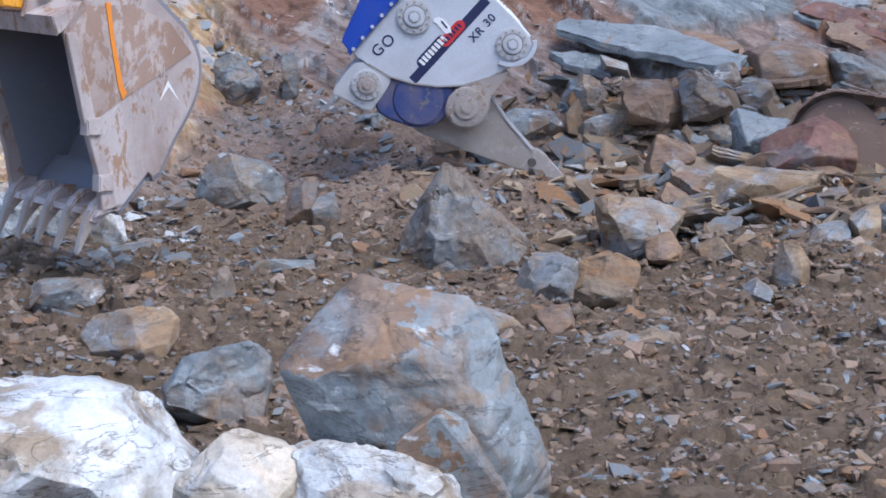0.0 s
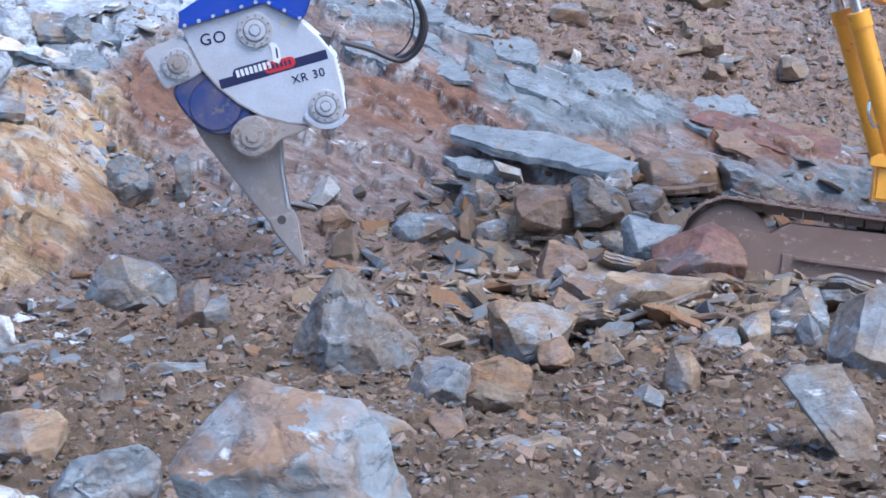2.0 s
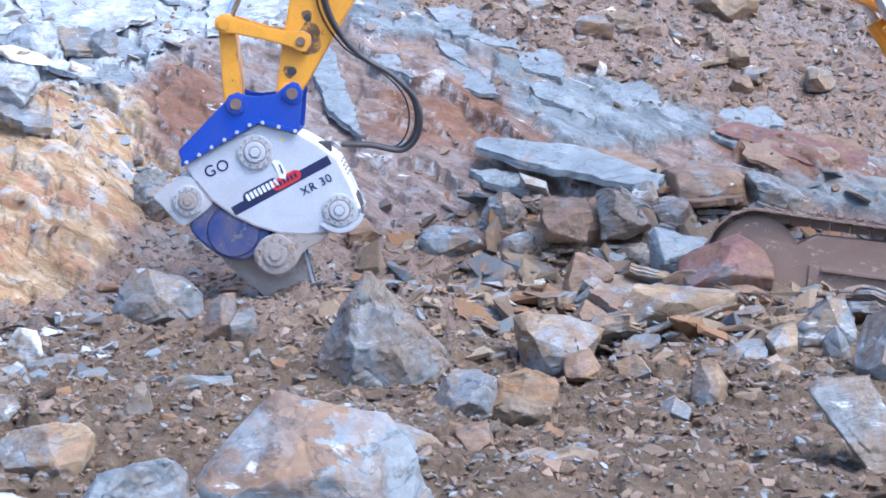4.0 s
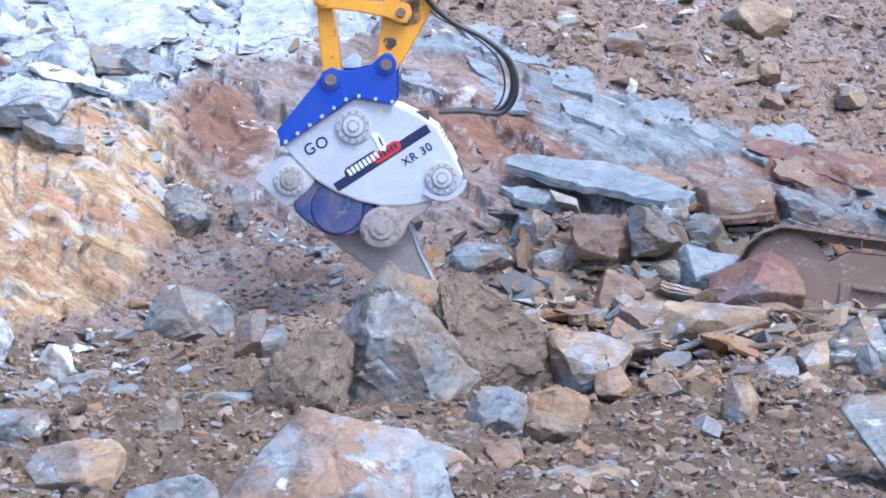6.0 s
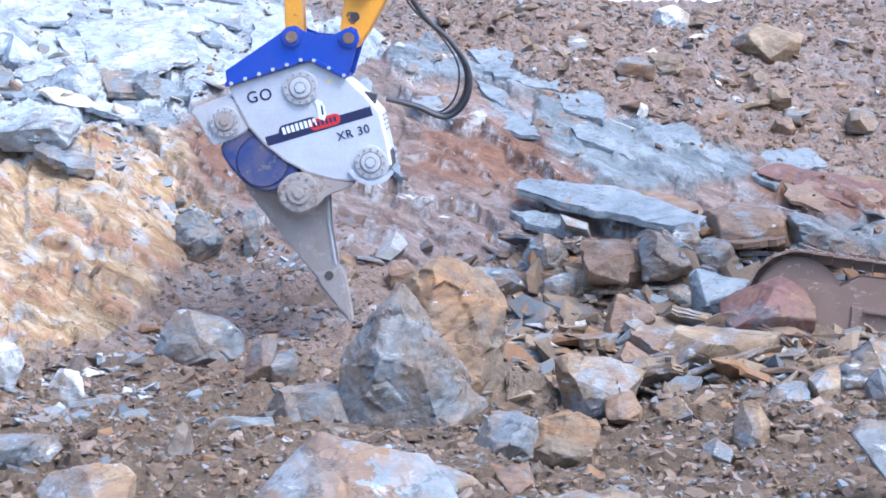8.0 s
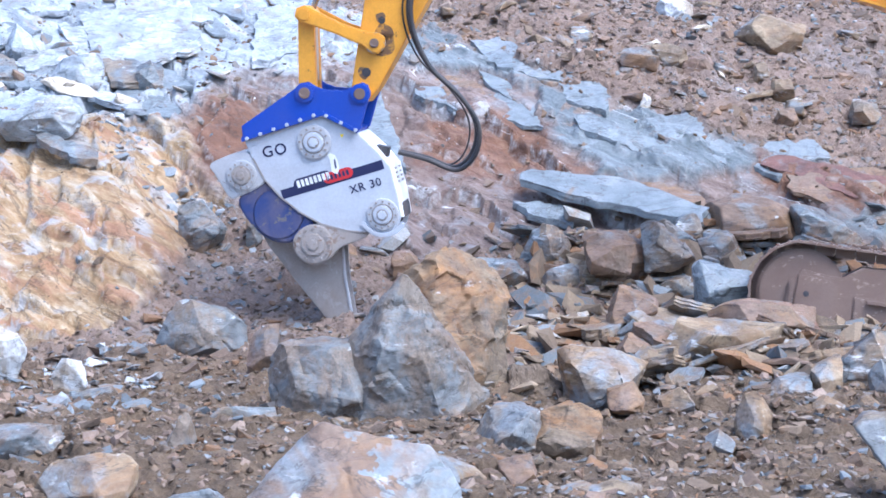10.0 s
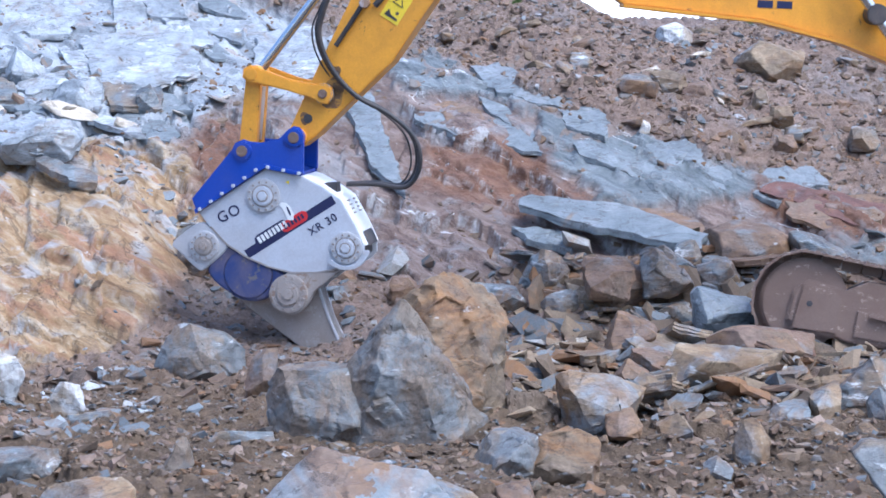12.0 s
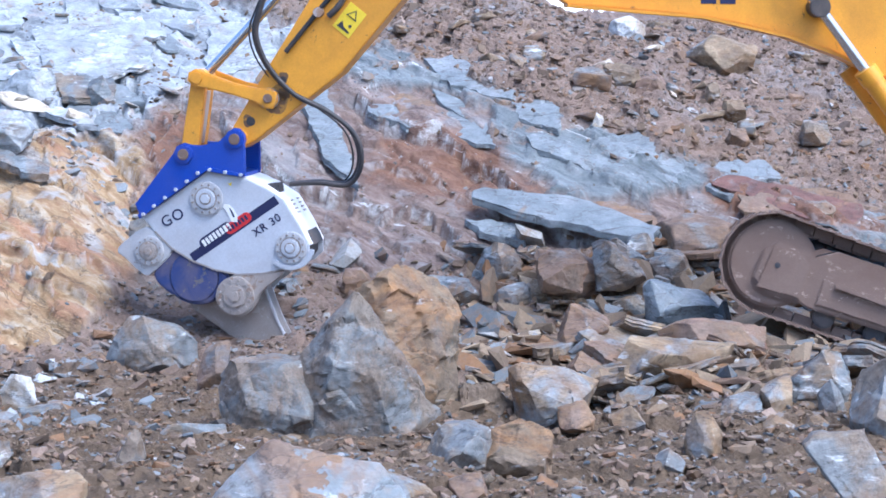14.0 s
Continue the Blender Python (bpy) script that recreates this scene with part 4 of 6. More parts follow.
excavator, stick, crank_bars, bucket_link, rod, barrel, boom, boom_cylinders = build_excavator()


# ---- the second machine's bucket ----
def build_bucket():
    """Its space: x out of the back, y across, z up; origin at the lower front corner of the near side."""
    root = tagged(new("excavator_bucket"), "rusty scraped digging bucket of a second excavator", "excavator bucket")
    W = 1.35
    side = [(-0.04, 0.0), (-0.07, 0.30), (-0.19, 0.70), (-0.32, 1.32), (-0.14, 1.54), (0.28, 1.52), (0.62, 1.36), (0.81, 1.08), (0.79, 0.80), (0.60, 0.50), (0.34, 0.24), (0.07, -0.02)]
    curve = bezier_ring([(0.28, 1.52), (0.62, 1.36), (0.81, 1.08), (0.79, 0.80), (0.60, 0.50), (0.34, 0.24)], 5)[:26]
    side = side[:5] + curve + side[11:]
    for y0, lab in ((0.0, "rusty bucket side plate with scratches"), (W - 0.04, "")):
        s = part("side_plate", prism(side, y0, y0 + 0.04, 0.008), M_BUCKET, root, lab)
        part("edge_strip", prism([(-0.07, 0.0), (-0.10, 0.30), (-0.20, 0.70), (-0.31, 1.32), (-0.22, 1.32), (-0.10, 0.70), (0.0, 0.30), (0.05, 0.02)], y0 - 0.015, y0 + 0.055, 0.006), M_BUCKET, s)
        if y0 == 0:
            part("paint_mark", prism([(0.025, 1.515), (0.065, 1.515), (0.085, 1.27), (0.145, 0.90), (0.175, 0.85), (0.135, 0.80), (0.105, 0.89), (0.055, 1.24)], -0.014, 0.002), M_ORANGE, s, "orange paint stripe")
            part("scratch", prism([(0.46, 0.76), (0.54, 0.91), (0.64, 0.74), (0.545, 0.86)], -0.003, 0.002), M_WHITE, s)
            part("wear_plate", prism([(-0.27, 1.33), (-0.12, 1.50), (0.26, 1.485), (0.58, 1.33), (0.755, 1.10), (0.14, 0.80), (-0.13, 0.66)], -0.006, 0.002, 0.002), M_BUCKET_RUST, s, "rust-brown upper part of the side plate")
            for q in range(16):
                cx, cz, a = -0.02 + 0.043 * q, 0.55 + 0.61 * ((q * 7) % 11) / 11, 1.1 + 0.35 * math.sin(q * 2.7)
                h = 0.05 + 0.05 * ((q * 5) % 7) / 7
                if cz < 1.25 + 0.2 * math.sin(q) and cx < 0.62 and cz > 0.45 + 0.5 * cx:
                    part("scratch", prism([(cx, cz), (cx + h * math.cos(a), cz + h * math.sin(a)), (cx + h * math.cos(a) + 0.004, cz + h * math.sin(a)), (cx + 0.007, cz)], -0.009, 0.002), M_BOSS, s)
            part("rib", prism([(0.08, 0.84), (0.55, 1.27), (0.53, 1.29), (0.07, 0.87)], -0.008, 0.002, 0.003), M_BUCKET, s)
            for cx, cz in ((-0.10, 0.62), (-0.02, 0.20)):
                part("lug", prism([(cx - 0.09, cz - 0.05), (cx + 0.04, cz - 0.06), (cx + 0.04, cz + 0.07), (cx - 0.08, cz + 0.07)], -0.04, 0.07, 0.01), M_BUCKET, s)
    # added thin sheets that paint the shade on the inner sides
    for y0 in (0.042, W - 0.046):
        part("liner", prism([(x * 0.97 - 0.004, z * 0.985 + 0.01) for x, z in side], y0, y0 + 0.004), M_BUCKET_SHADE, root)
    bm = bmesh.new()
    back = side[4:]
    for (ax, az), (bx, bz) in zip(back, back[1:]):
        d = Vector((bx - ax, bz - az)).normalized() * 0.002
        n = Vector((-(bz - az), bx - ax)).normalized() * -0.04
        prism([(ax, az), (bx + d.x, bz + d.y), (bx + d.x - n.x, bz + d.y - n.y), (ax - n.x, az - n.y)], 0.03, W - 0.03, 0, bm)
    bmesh.ops.remove_doubles(bm, verts=bm.verts, dist=0.006)
    # the shell's darker colour carries the shade of the hollow too
    shell = part("shell", bm, M_BUCKET_SHADE, root, "worn bucket shell, coloured darker for the shade inside")
    part("lip", prism([(-0.12, -0.04), (0.10, 0.0), (0.10, 0.05), (-0.10, 0.0)], 0.0, W, 0.006), M_BUCKET, root)
    for k in range(5):
        y = 0.10 + k * (W - 0.2) / 4
        t = part("tooth_adapter", prism([(0.10, 0.10), (0.0, 0.11), (-0.10, 0.04), (-0.16, -0.08), (-0.10, -0.11), (0.0, -0.05), (0.10, -0.02)], y - 0.05, y + 0.05, 0.015), M_BUCKET, root, "worn steel tooth adapter")
        part("tooth", prism([(-0.08, 0.04), (-0.16, -0.04), (-0.25, -0.30), (-0.242, -0.315), (-0.14, -0.16), (-0.06, -0.09)], y - 0.036, y + 0.036, 0.012), M_SHANK, t, "pointed worn bucket tooth")
    # hanger and link above
    for y in (0.40, 0.80):
        part("ear", prism([(-0.30, 1.30), (0.05, 1.50), (0.05, 1.60), (-0.14, 1.78), (-0.32, 1.72), (-0.42, 1.42)], y, y + 0.05, 0.01), M_BUCKET, root)
    part("top_beam", prism([(-0.36, 1.30), (-0.10, 1.46), (-0.12, 1.54), (-0.40, 1.44)], 0.02, W - 0.02, 0.01), M_BUCKET, root)
    pin = part("pin", drum(-0.24, 1.62, 0.07, 0.33, 0.92, 0.01, 16), M_DARK, root)
    for y, lab in ((0.46, "rusty bucket link with worn yellow paint"), (0.76, "")):
        lk = part("link", prism([(0.20, 1.52), (0.41, 1.52), (0.49, 2.10), (0.44, 2.22), (0.36, 2.22), (0.27, 2.08)], y, y + 0.09, 0.012), M_BUCKET_RUST, root, lab)
        part("paint_remnant", prism([(0.36, 1.56), (0.40, 1.56), (0.47, 2.06), (0.40, 2.06)], y - 0.004, y + 0.002), M_ORANGE, lk)
    part("hanger", prism([(-0.10, 1.48), (0.10, 1.53), (0.46, 1.50), (0.40, 1.60), (0.20, 1.66), (0.0, 1.60)], 0.40, 0.90, 0.012), M_BUCKET_RUST, root)
    part("stick", prism([(-0.55, 1.50), (-0.36, 1.46), (-0.50, 2.4), (-0.9, 3.6), (-1.25, 3.6), (-0.75, 2.3)], 0.46, 0.80, 0.012), M_YELLOW, root, "yellow stick")
    part("crank_bar", prism([(-0.72, 1.72), (-0.02, 1.97), (0.36, 2.10), (0.48, 2.15), (0.51, 2.23), (0.45, 2.29), (0.36, 2.27), (-0.02, 2.12), (-0.72, 1.90)], 0.39, 0.45, 0.01), M_YELLOW, root)
    return root


bucket = build_bucket()


# ---- rocks ----
def shave(bm, cuts, seed):
    """Breaks corners off a convex stone along flat planes."""
    rnd = random.Random(seed * 7 + 1)
    for _ in range(cuts):
        n = Vector((rnd.gauss(0, 1), rnd.gauss(-0.5, 0.9), rnd.gauss(0.35, 0.8))).normalized()
        reach = [v.co.dot(n) for v in bm.verts]
        at = max(reach) - (max(reach) - min(reach)) * rnd.uniform(0.05, 0.17)
        bmesh.ops.bisect_plane(bm, geom=bm.verts[:] + bm.edges[:] + bm.faces[:], plane_co=n * at, plane_no=n, clear_outer=True)
        bmesh.ops.holes_fill(bm, edges=[e for e in bm.edges if e.is_boundary])


def hull_mesh(pts, fine, rough, seed, chip=0.3, cuts=0):
    """A broken stone: the hull of pts, its faces split up and worn by fractal relief and bedding steps."""
    bm = bmesh.new()
    for p in pts:
        bm.verts.new(p)
    res = bmesh.ops.convex_hull(bm, input=bm.verts)
    bmesh.ops.delete(bm, geom=[v for v in bm.verts if not v.link_faces], context="VERTS")
    bmesh.ops.dissolve_limit(bm, angle_limit=radians(13), verts=bm.verts, edges=bm.edges)
    shave(bm, cuts, seed)
    if fine:
        size = max(e.calc_length() for e in bm.edges)
        bmesh.ops.bevel(bm, geom=bm.edges[:], offset=min(0.010, size * 0.015), segments=1, affect="EDGES", clamp_overlap=True)
        wear(bm, fine, rough, seed, chip)
    return bm


def wear(bm, fine, rough, seed, chip):
    """Splits the faces to the size fine and breaks the surface into tilted chips."""
    bmesh.ops.triangulate(bm, faces=bm.faces)
    for _ in range(5):
        long = [e for e in bm.edges if e.calc_length() > fine]
        if not long:
            break
        bmesh.ops.subdivide_edges(bm, edges=long, cuts=1)
        bmesh.ops.triangulate(bm, faces=bm.faces)
    bm.normal_update()
    off = Vector((seed * 3.7, seed * 1.3, seed * 7.1))
    moves = []
    for v in bm.verts:
        p = v.co + off
        d = 0.0
        for scale, amp in ((1.0 / chip, 1.0), (2.6 / chip, 0.32)):
            q = Vector((p.x + 0.3 * p.z, p.y, p.z * 1.3 - 0.5 * p.x)) * scale
            gap, sites = noise.voronoi(q)
            site, gap = sites[0], min(1.0, (gap[1] - gap[0]) * 9.0)
            face = noise.noise_vector(site * 11.3)
            d += amp * gap * ((q - site).dot(face) * 1.8 + noise.noise(site * 5.7))
        d += 0.2 * noise.fractal(p * 6 / chip, 0.8, 2.0, 3)
        moves.append(v.normal * (rough * d))
    for v, m in zip(bm.verts, moves):
        v.co += m


def rock(x, y, z, outline, depth, material, name, label, seed, lean=0.55, category="rock", group="", rough=0.035, chip=0.0, front=0.74, back=0.8, cuts=9):
    """A stone that shows the outline (dx, dz pairs from its foot) with a sloping top towards the front."""
    rnd = random.Random(seed)
    pts = list(zip(outline[::2], outline[1::2]))
    cx, cz = sum(p[0] for p in pts) / len(pts), sum(p[1] for p in pts) / len(pts)
    top = max(p[1] for p in pts)
    body = []
    for yy, s in ((-0.5, front), (0.05, 1.0), (0.5, back)):
        for px, pz in pts:
            if yy < -0.1 and rnd.random() < 0.4:
                continue
            j = 1 + (0.03 if yy == 0.05 else 0.2) * rnd.uniform(-1, 1)
            q = cz + (pz - cz) * s * j
            if yy < -0.1 and pz > cz:
                q -= lean * (pz - cz) * rnd.uniform(0.8, 1.8)
            body.append((cx + (px - cx) * s * j, (yy + rnd.uniform(-0.16, 0.16)) * depth, q))
    low = min(p[1] for p in pts)
    body += [(cx + (px - cx) * 0.8, yy * depth, low - 0.12 * top) for px, pz in pts[::2] for yy in (-0.3, 0.35)]
    span = max(p[0] for p in pts) - min(p[0] for p in pts)
    bm = hull_mesh(body, max(0.022, span * 0.034), min(rough * 0.6, span * 0.032), seed, chip or max(0.14, span * 0.32), cuts)
    ob = part(name, bm, material, None)
    ob.location = (x, y, z)
    return tagged(ob, label, category, group)


def leaning_slab(x, y, z, outline, thick, material, name, label, seed):
    """A slab that stands on its lower corner and leans back: outline as dx, dz pairs."""
    rnd = random.Random(seed)
    body = []
    for dx, dz in zip(outline[::2], outline[1::2]):
        back = 0.45 * dz + rnd.uniform(-0.02, 0.02)
        body += [(dx, back, dz), (dx * 0.96, back + thick * rnd.uniform(0.8, 1.2), dz * 0.97)]
    ob = part(name, hull_mesh(body, 0.024, 0.014, seed, 0.2, 2), material, None)
    ob.location = (x, y, z)
    return tagged(ob, label, "slate slab")


def plate_mesh(pts, thick, slope, seed):
    """A ragged slab, split along its bedding, with the plan pts."""
    rnd = random.Random(seed)
    span = max(p[0] for p in pts) - min(p[0] for p in pts)
    rim = []
    for k, (ax, ay) in enumerate(pts):
        bx, by = pts[(k + 1) % len(pts)]
        far = math.hypot(bx - ax, by - ay)
        n = max(1, int(far / max(0.07, span * 0.06)))
        for j in range(n):
            w = rnd.gauss(0, 0.022) * min(1.0, span) if j else 0.0
            rim.append((ax + (bx - ax) * j / n - (by - ay) / far * w, ay + (by - ay) * j / n + (bx - ax) / far * w))
    bm = bmesh.new()
    rings = []
    for h in (0.0, -0.3, -0.33, -0.7, -0.72, -1.0):
        inset = 1.0 + (rnd.uniform(-0.045, 0.012) if h in (-0.33, -0.72, -1.0) else 0.0)
        rings.append([bm.verts.new((px * j, py * j, px * j * slope[0] + py * j * slope[1] + h * thick)) for px, py in rim for j in (inset + 0.012 * rnd.gauss(0, 1),)])
    for up, low in zip(rings, rings[1:]):
        for k in range(len(rim)):
            bm.faces.new((up[k], up[(k + 1) % len(rim)], low[(k + 1) % len(rim)], low[k]))
    bm.faces.new(rings[0])
    bm.faces.new(rings[-1][::-1])
    wear(bm, max(0.035, span * 0.035), min(0.016, thick * 0.16), seed, max(0.15, span * 0.25))
    return bm


def plate(x, y, z, outline, thick, slope, material, name, label, seed):
    """A slab of slate lying on the slope: outline in plan (dx, dy pairs)."""
    bm = plate_mesh(list(zip(outline[::2], outline[1::2])), thick, slope, seed)
    ob = part(name, bm, material, None)
    ob.location = (x, y, z)
    return tagged(ob, label, "slate slab")


def bedding_plates():
    """Thin sheets of slate that lie along the dip of the rock face."""
    rnd = random.Random(44)
    made = 0
    kinds = [(M_CLEAN, "blue-grey slate sheet on the rock face"), (M_SLATE_RUST, "rust-stained slate sheet on the rock face"), (M_RUST, "red-brown slate sheet on the rock face"), (M_GREY, "light grey slate sheet on the rock face")]
    while made < 34:
        x, y = rnd.uniform(-3.2, 6.5), rnd.uniform(21.6, 27.0)
        ledge = made > 11
        if ledge:
            x, y = rnd.uniform(-6.5, -2.4), rnd.uniform(24.2, 27.3)
        a, b, c, _ = [float(q[0]) for q in zones(np.array([x]), np.array([y]))]
        if (c if ledge else a) < 0.6 or not ledge and 0.62 * x + 0.78 * y < 19.3:
            continue
        long, wide, head = rnd.uniform(0.3, 0.8), rnd.uniform(0.28, 0.6), radians(-38 + rnd.gauss(0, 14))
        out = []
        n = rnd.randint(6, 9)
        for k in range(n):
            t = 2 * math.pi * (k + rnd.uniform(-0.3, 0.3)) / n
            r = long * rnd.uniform(0.65, 1.2)
            u, w = r * math.cos(t), r * wide * math.sin(t)
            out += [u * math.cos(head) - w * math.sin(head), u * math.sin(head) + w * math.cos(head)]
        h = 0.25
        z = float(base_z(x, y))
        sx, sy = float(base_z(x + h, y) - z) / h, float(base_z(x, y + h) - z) / h
        top = max(float(ground_z(np.array([x]), np.array([y]))[0]) - z, -0.05)
        mat, lab = rnd.choices(kinds, (5, 2, 2, 0) if not ledge else (2, 0, 0, 5))[0]
        ob = plate(x, y, z + top + rnd.uniform(-0.02, 0.03), out, rnd.uniform(0.04, 0.08), (sx + rnd.gauss(0, 0.07), sy + rnd.gauss(0, 0.07)), mat, "slate_sheet", lab, 500 + made)
        tagged(ob, group="slate sheets on the rock face")
        made += 1


bedding_plates()


def front_boulder(x, y, z):
    """The big two-toned boulder: a rust-weathered slope over an undercut blue-grey face, and a long grey flank."""
    pts = [(-0.69, -0.02, 0.64), (-0.51, 0.05, 0.87), (-0.31, 0.10, 1.05), (-0.13, 0.12, 1.0), (0.05, 0.12, 0.99), (0.22, 0.08, 0.94), (0.36, 0.0, 0.75), (0.47, -0.05, 0.54), (0.60, -0.05, 0.15), (0.58, 0.0, -0.3),
           (-0.66, -0.25, 0.68), (-0.49, -0.40, 0.66), (-0.27, -0.46, 0.76), (-0.03, -0.46, 0.78), (0.13, -0.42, 0.73), (-0.57, -0.12, 0.45), (-0.39, -0.16, 0.22), (-0.28, -0.2, -0.3), (0.30, -0.44, -0.3), (0.36, -0.42, 0.30),
           (-0.5, 0.5, 0.3), (0.4, 0.55, 0.4), (0.0, 0.55, 0.8), (-0.2, 0.5, -0.3), (0.5, 0.4, -0.3)]
    ob = part("boulder", hull_mesh([Vector(p) for p in pts], 0.026, 0.022, 17, 0.34), M_BOULDER, None)
    ob.data.materials.append(M_RUST_FACE)
    for p in ob.data.polygons:
        n = noise.fractal(p.center * 4.0, 0.7, 2.1, 5)
        if p.normal.z > 0.3 and p.center.z > 0.60 and p.center.x + 0.15 * p.center.z < 0.10 + 0.30 * n:
            p.material_index = 1
    ob.location = (x, y, z)
    tagged(ob, "large boulder, rust-brown on top and blue-grey below", "rock")
    # a second block lies against its flank
    low = [(-0.12, -0.60, 0.42), (0.08, -0.58, 0.55), (0.2, -0.5, 0.5), (0.42, -0.48, 0.1), (0.45, -0.48, -0.3), (-0.1, -0.62, -0.3), (-0.13, -0.6, 0.2), (0.1, -0.3, 0.55), (0.4, -0.2, 0.1)]
    ob = part("rock", hull_mesh([Vector(p) for p in low], 0.03, 0.012, 23, 0.2), M_BOULDER, None)
    ob.data.materials.append(M_RUST_FACE)
    for p in ob.data.polygons:
        if p.center.z > 0.27 and p.center.x < 0.12 + 0.16 * noise.fractal(p.center * 6, 0.7, 2.1, 4):
            p.material_index = 1
    ob.location = (x, y, z)
    tagged(ob, "grey rock with a rust spot leaning on a boulder", "rock")


# stones that stand out, from the floor up to the bank
front_boulder(-0.31, 9.62, 0.20)
rock(-1.59, 11.75, -0.05, (-0.33, 0.19, -0.20, 0.39, 0.31, 0.49, 0.32, 0.22, 0.18, 0.00, -0.28, 0.04), 0.5, M_SLATE, "rock", "blue-grey slate block with a sharp edge", 12)
rock(-1.99, 9.30, 0.10, (-0.92, 0.62, -0.32, 0.66, 0.13, 0.69, 0.42, 0.63, 0.60, 0.54, 0.62, 0.00, -0.96, 0.00), 1.0, M_PALE, "rock_ledge", "pale broken rock ledge with rust patches", 13, rough=0.07, chip=0.34)
rock(-1.19, 9.10, 0.20, (-0.28, 0.30, -0.21, 0.40, 0.00, 0.47, 0.31, 0.455, 0.35, 0.28, 0.30, 0.00, -0.30, 0.00), 0.45, M_CREAM, "boulder", "cream and tan boulder with cracked faces", 14, 0.15)
rock(-0.55, 9.02, 0.18, (-0.36, 0.36, -0.20, 0.43, 0.13, 0.41, 0.38, 0.27, 0.52, 0.00, -0.40, 0.00), 0.5, M_PALE, "rock", "pale grey broken rock heap piece", 15, rough=0.06, chip=0.22)
rock(-0.54, 10.45, 0.04, (-0.11, 0.05, -0.07, 0.14, 0.02, 0.14, 0.11, 0.03, 0.05, 0.00), 0.15, M_SLATE, "stone", "small grey stone on the ledge", 16)
rock(0.42, 14.80, -0.05, (-0.29, 0.04, -0.22, 0.24, -0.07, 0.37, 0.18, 0.37, 0.25, 0.25, 0.12, 0.09, -0.11, 0.02), 0.5, M_STONE, "rock", "white-crusted slate rock with brown base", 17)
rock(0.90, 14.90, -0.05, (-0.40, 0.10, -0.24, 0.28, -0.01, 0.36, 0.24, 0.25, 0.23, 0.04, -0.30, -0.02), 0.5, M_CRUST, "rock", "brown soil-covered rock on the slope", 18, 0.9, rough=0.05, cuts=2)
rock(2.27, 15.35, -0.04, (-0.14, 0.10, -0.09, 0.31, 0.02, 0.37, 0.15, 0.19, 0.13, 0.01, -0.08, 0.00), 0.3, M_TAN, "rock", "tan pointed rock block standing upright", 20)
rock(2.32, 18.39, -0.05, (-0.51, 0.36, -0.35, 0.44, 0.20, 0.39, 0.76, 0.36, 0.67, 0.23, 0.46, 0.15, 0.06, 0.02, -0.27, 0.16), 0.60, M_TAN, "rock", "long tan rock with blue underside", 21, 0.3, cuts=4)
plate(1.77, 22.60, 1.08, (-1.01, 0.29, -0.88, 0.50, 0.08, 0.34, 1.01, -0.25, 0.91, -0.52, 0.45, -0.36, -0.56, 0.02), 0.085, (0.00, 0.47), M_CLEAN, "slate_slab", "long flat blue-grey slate slab", 23)
plate(1.08, 22.58, 0.89, (-0.40, 0.21, 0.16, 0.10, 0.26, -0.03, 0.23, -0.25, -0.25, -0.03), 0.08, (-0.00, 0.46), M_CLEAN, "slate_slab", "thin slate slab beneath a larger one", 24)
rock(1.86, 21.41, 0.28, (-0.50, 0.56, -0.16, 0.57, 0.51, 0.24, 0.49, 0.03, 0.11, 0.00, -0.45, 0.24), 0.5, M_RUST, "rock", "brown slate block in the rubble pile", 25)
rock(2.30, 21.88, 0.48, (-0.30, 0.37, -0.02, 0.39, 0.36, 0.15, 0.19, 0.00, -0.23, 0.03), 0.35, M_SLATE, "rock", "grey slate block in the rubble pile", 26)
rock(2.56, 22.09, 0.58, (-0.22, 0.28, 0.10, 0.36, 0.18, 0.13, -0.05, 0.00), 0.3, M_SLATE, "rock", "grey slate block with pale top", 27)
rock(2.82, 21.63, 0.38, (-0.24, 0.31, 0.10, 0.44, 0.24, 0.19, 0.08, 0.00, -0.19, 0.10), 0.35, M_SLATE, "rock", "blue-grey squarish slate block", 28)
plate(2.81, 21.27, 0.37, (-0.29, 0.25, -0.00, 0.30, 0.35, 0.04, 0.21, -0.34, -0.27, -0.25), 0.06, (0.00, 0.36), M_STONE, "slate_slab", "pale flat slate piece in the pile", 29)
track_boulder = rock(2.95, 19.10, -0.04, (-0.43, 0.39, -0.44, 0.53, -0.15, 0.70, 0.11, 0.78, 0.34, 0.66, 0.44, 0.52, 0.42, 0.20, 0.05, 0.16, -0.30, 0.26), 0.5, M_RED_SLATE, "boulder", "dark red-brown slate block before the track", 30, 0.15, front=0.9, cuts=3)
rock(3.51, 17.01, -0.05, (-0.31, 0.17, -0.17, 0.50, 0.16, 0.64, 0.26, 0.26, 0.06, 0.00), 0.4, M_SLATE_RUST, "boulder", "rust-stained slate boulder among smaller rocks", 32)
rock(3.90, 15.71, -0.09, (-0.47, 0.42, -0.34, 0.64, 0.09, 0.79, 0.58, 0.65, 0.61, 0.07, -0.05, 0.00, -0.41, 0.15), 0.9, M_STONE, "boulder", "large pale blue-grey boulder", 34)
rock(-2.32, 18.84, -0.04, (-0.37, 0.10, -0.28, 0.42, -0.13, 0.57, 0.05, 0.57, 0.33, 0.36, 0.46, 0.26, 0.44, 0.05, -0.03, 0.00), 0.5, M_STONE, "rock", "pale slate rock with white streaks", 35, 0.9, front=0.55)
rock(-1.64, 18.04, -0.04, (-0.17, 0.26, -0.01, 0.47, 0.15, 0.41, 0.11, 0.06, -0.07, 0.00), 0.3, M_RUST, "rock", "orange rust rock in the rubble slope", 36)
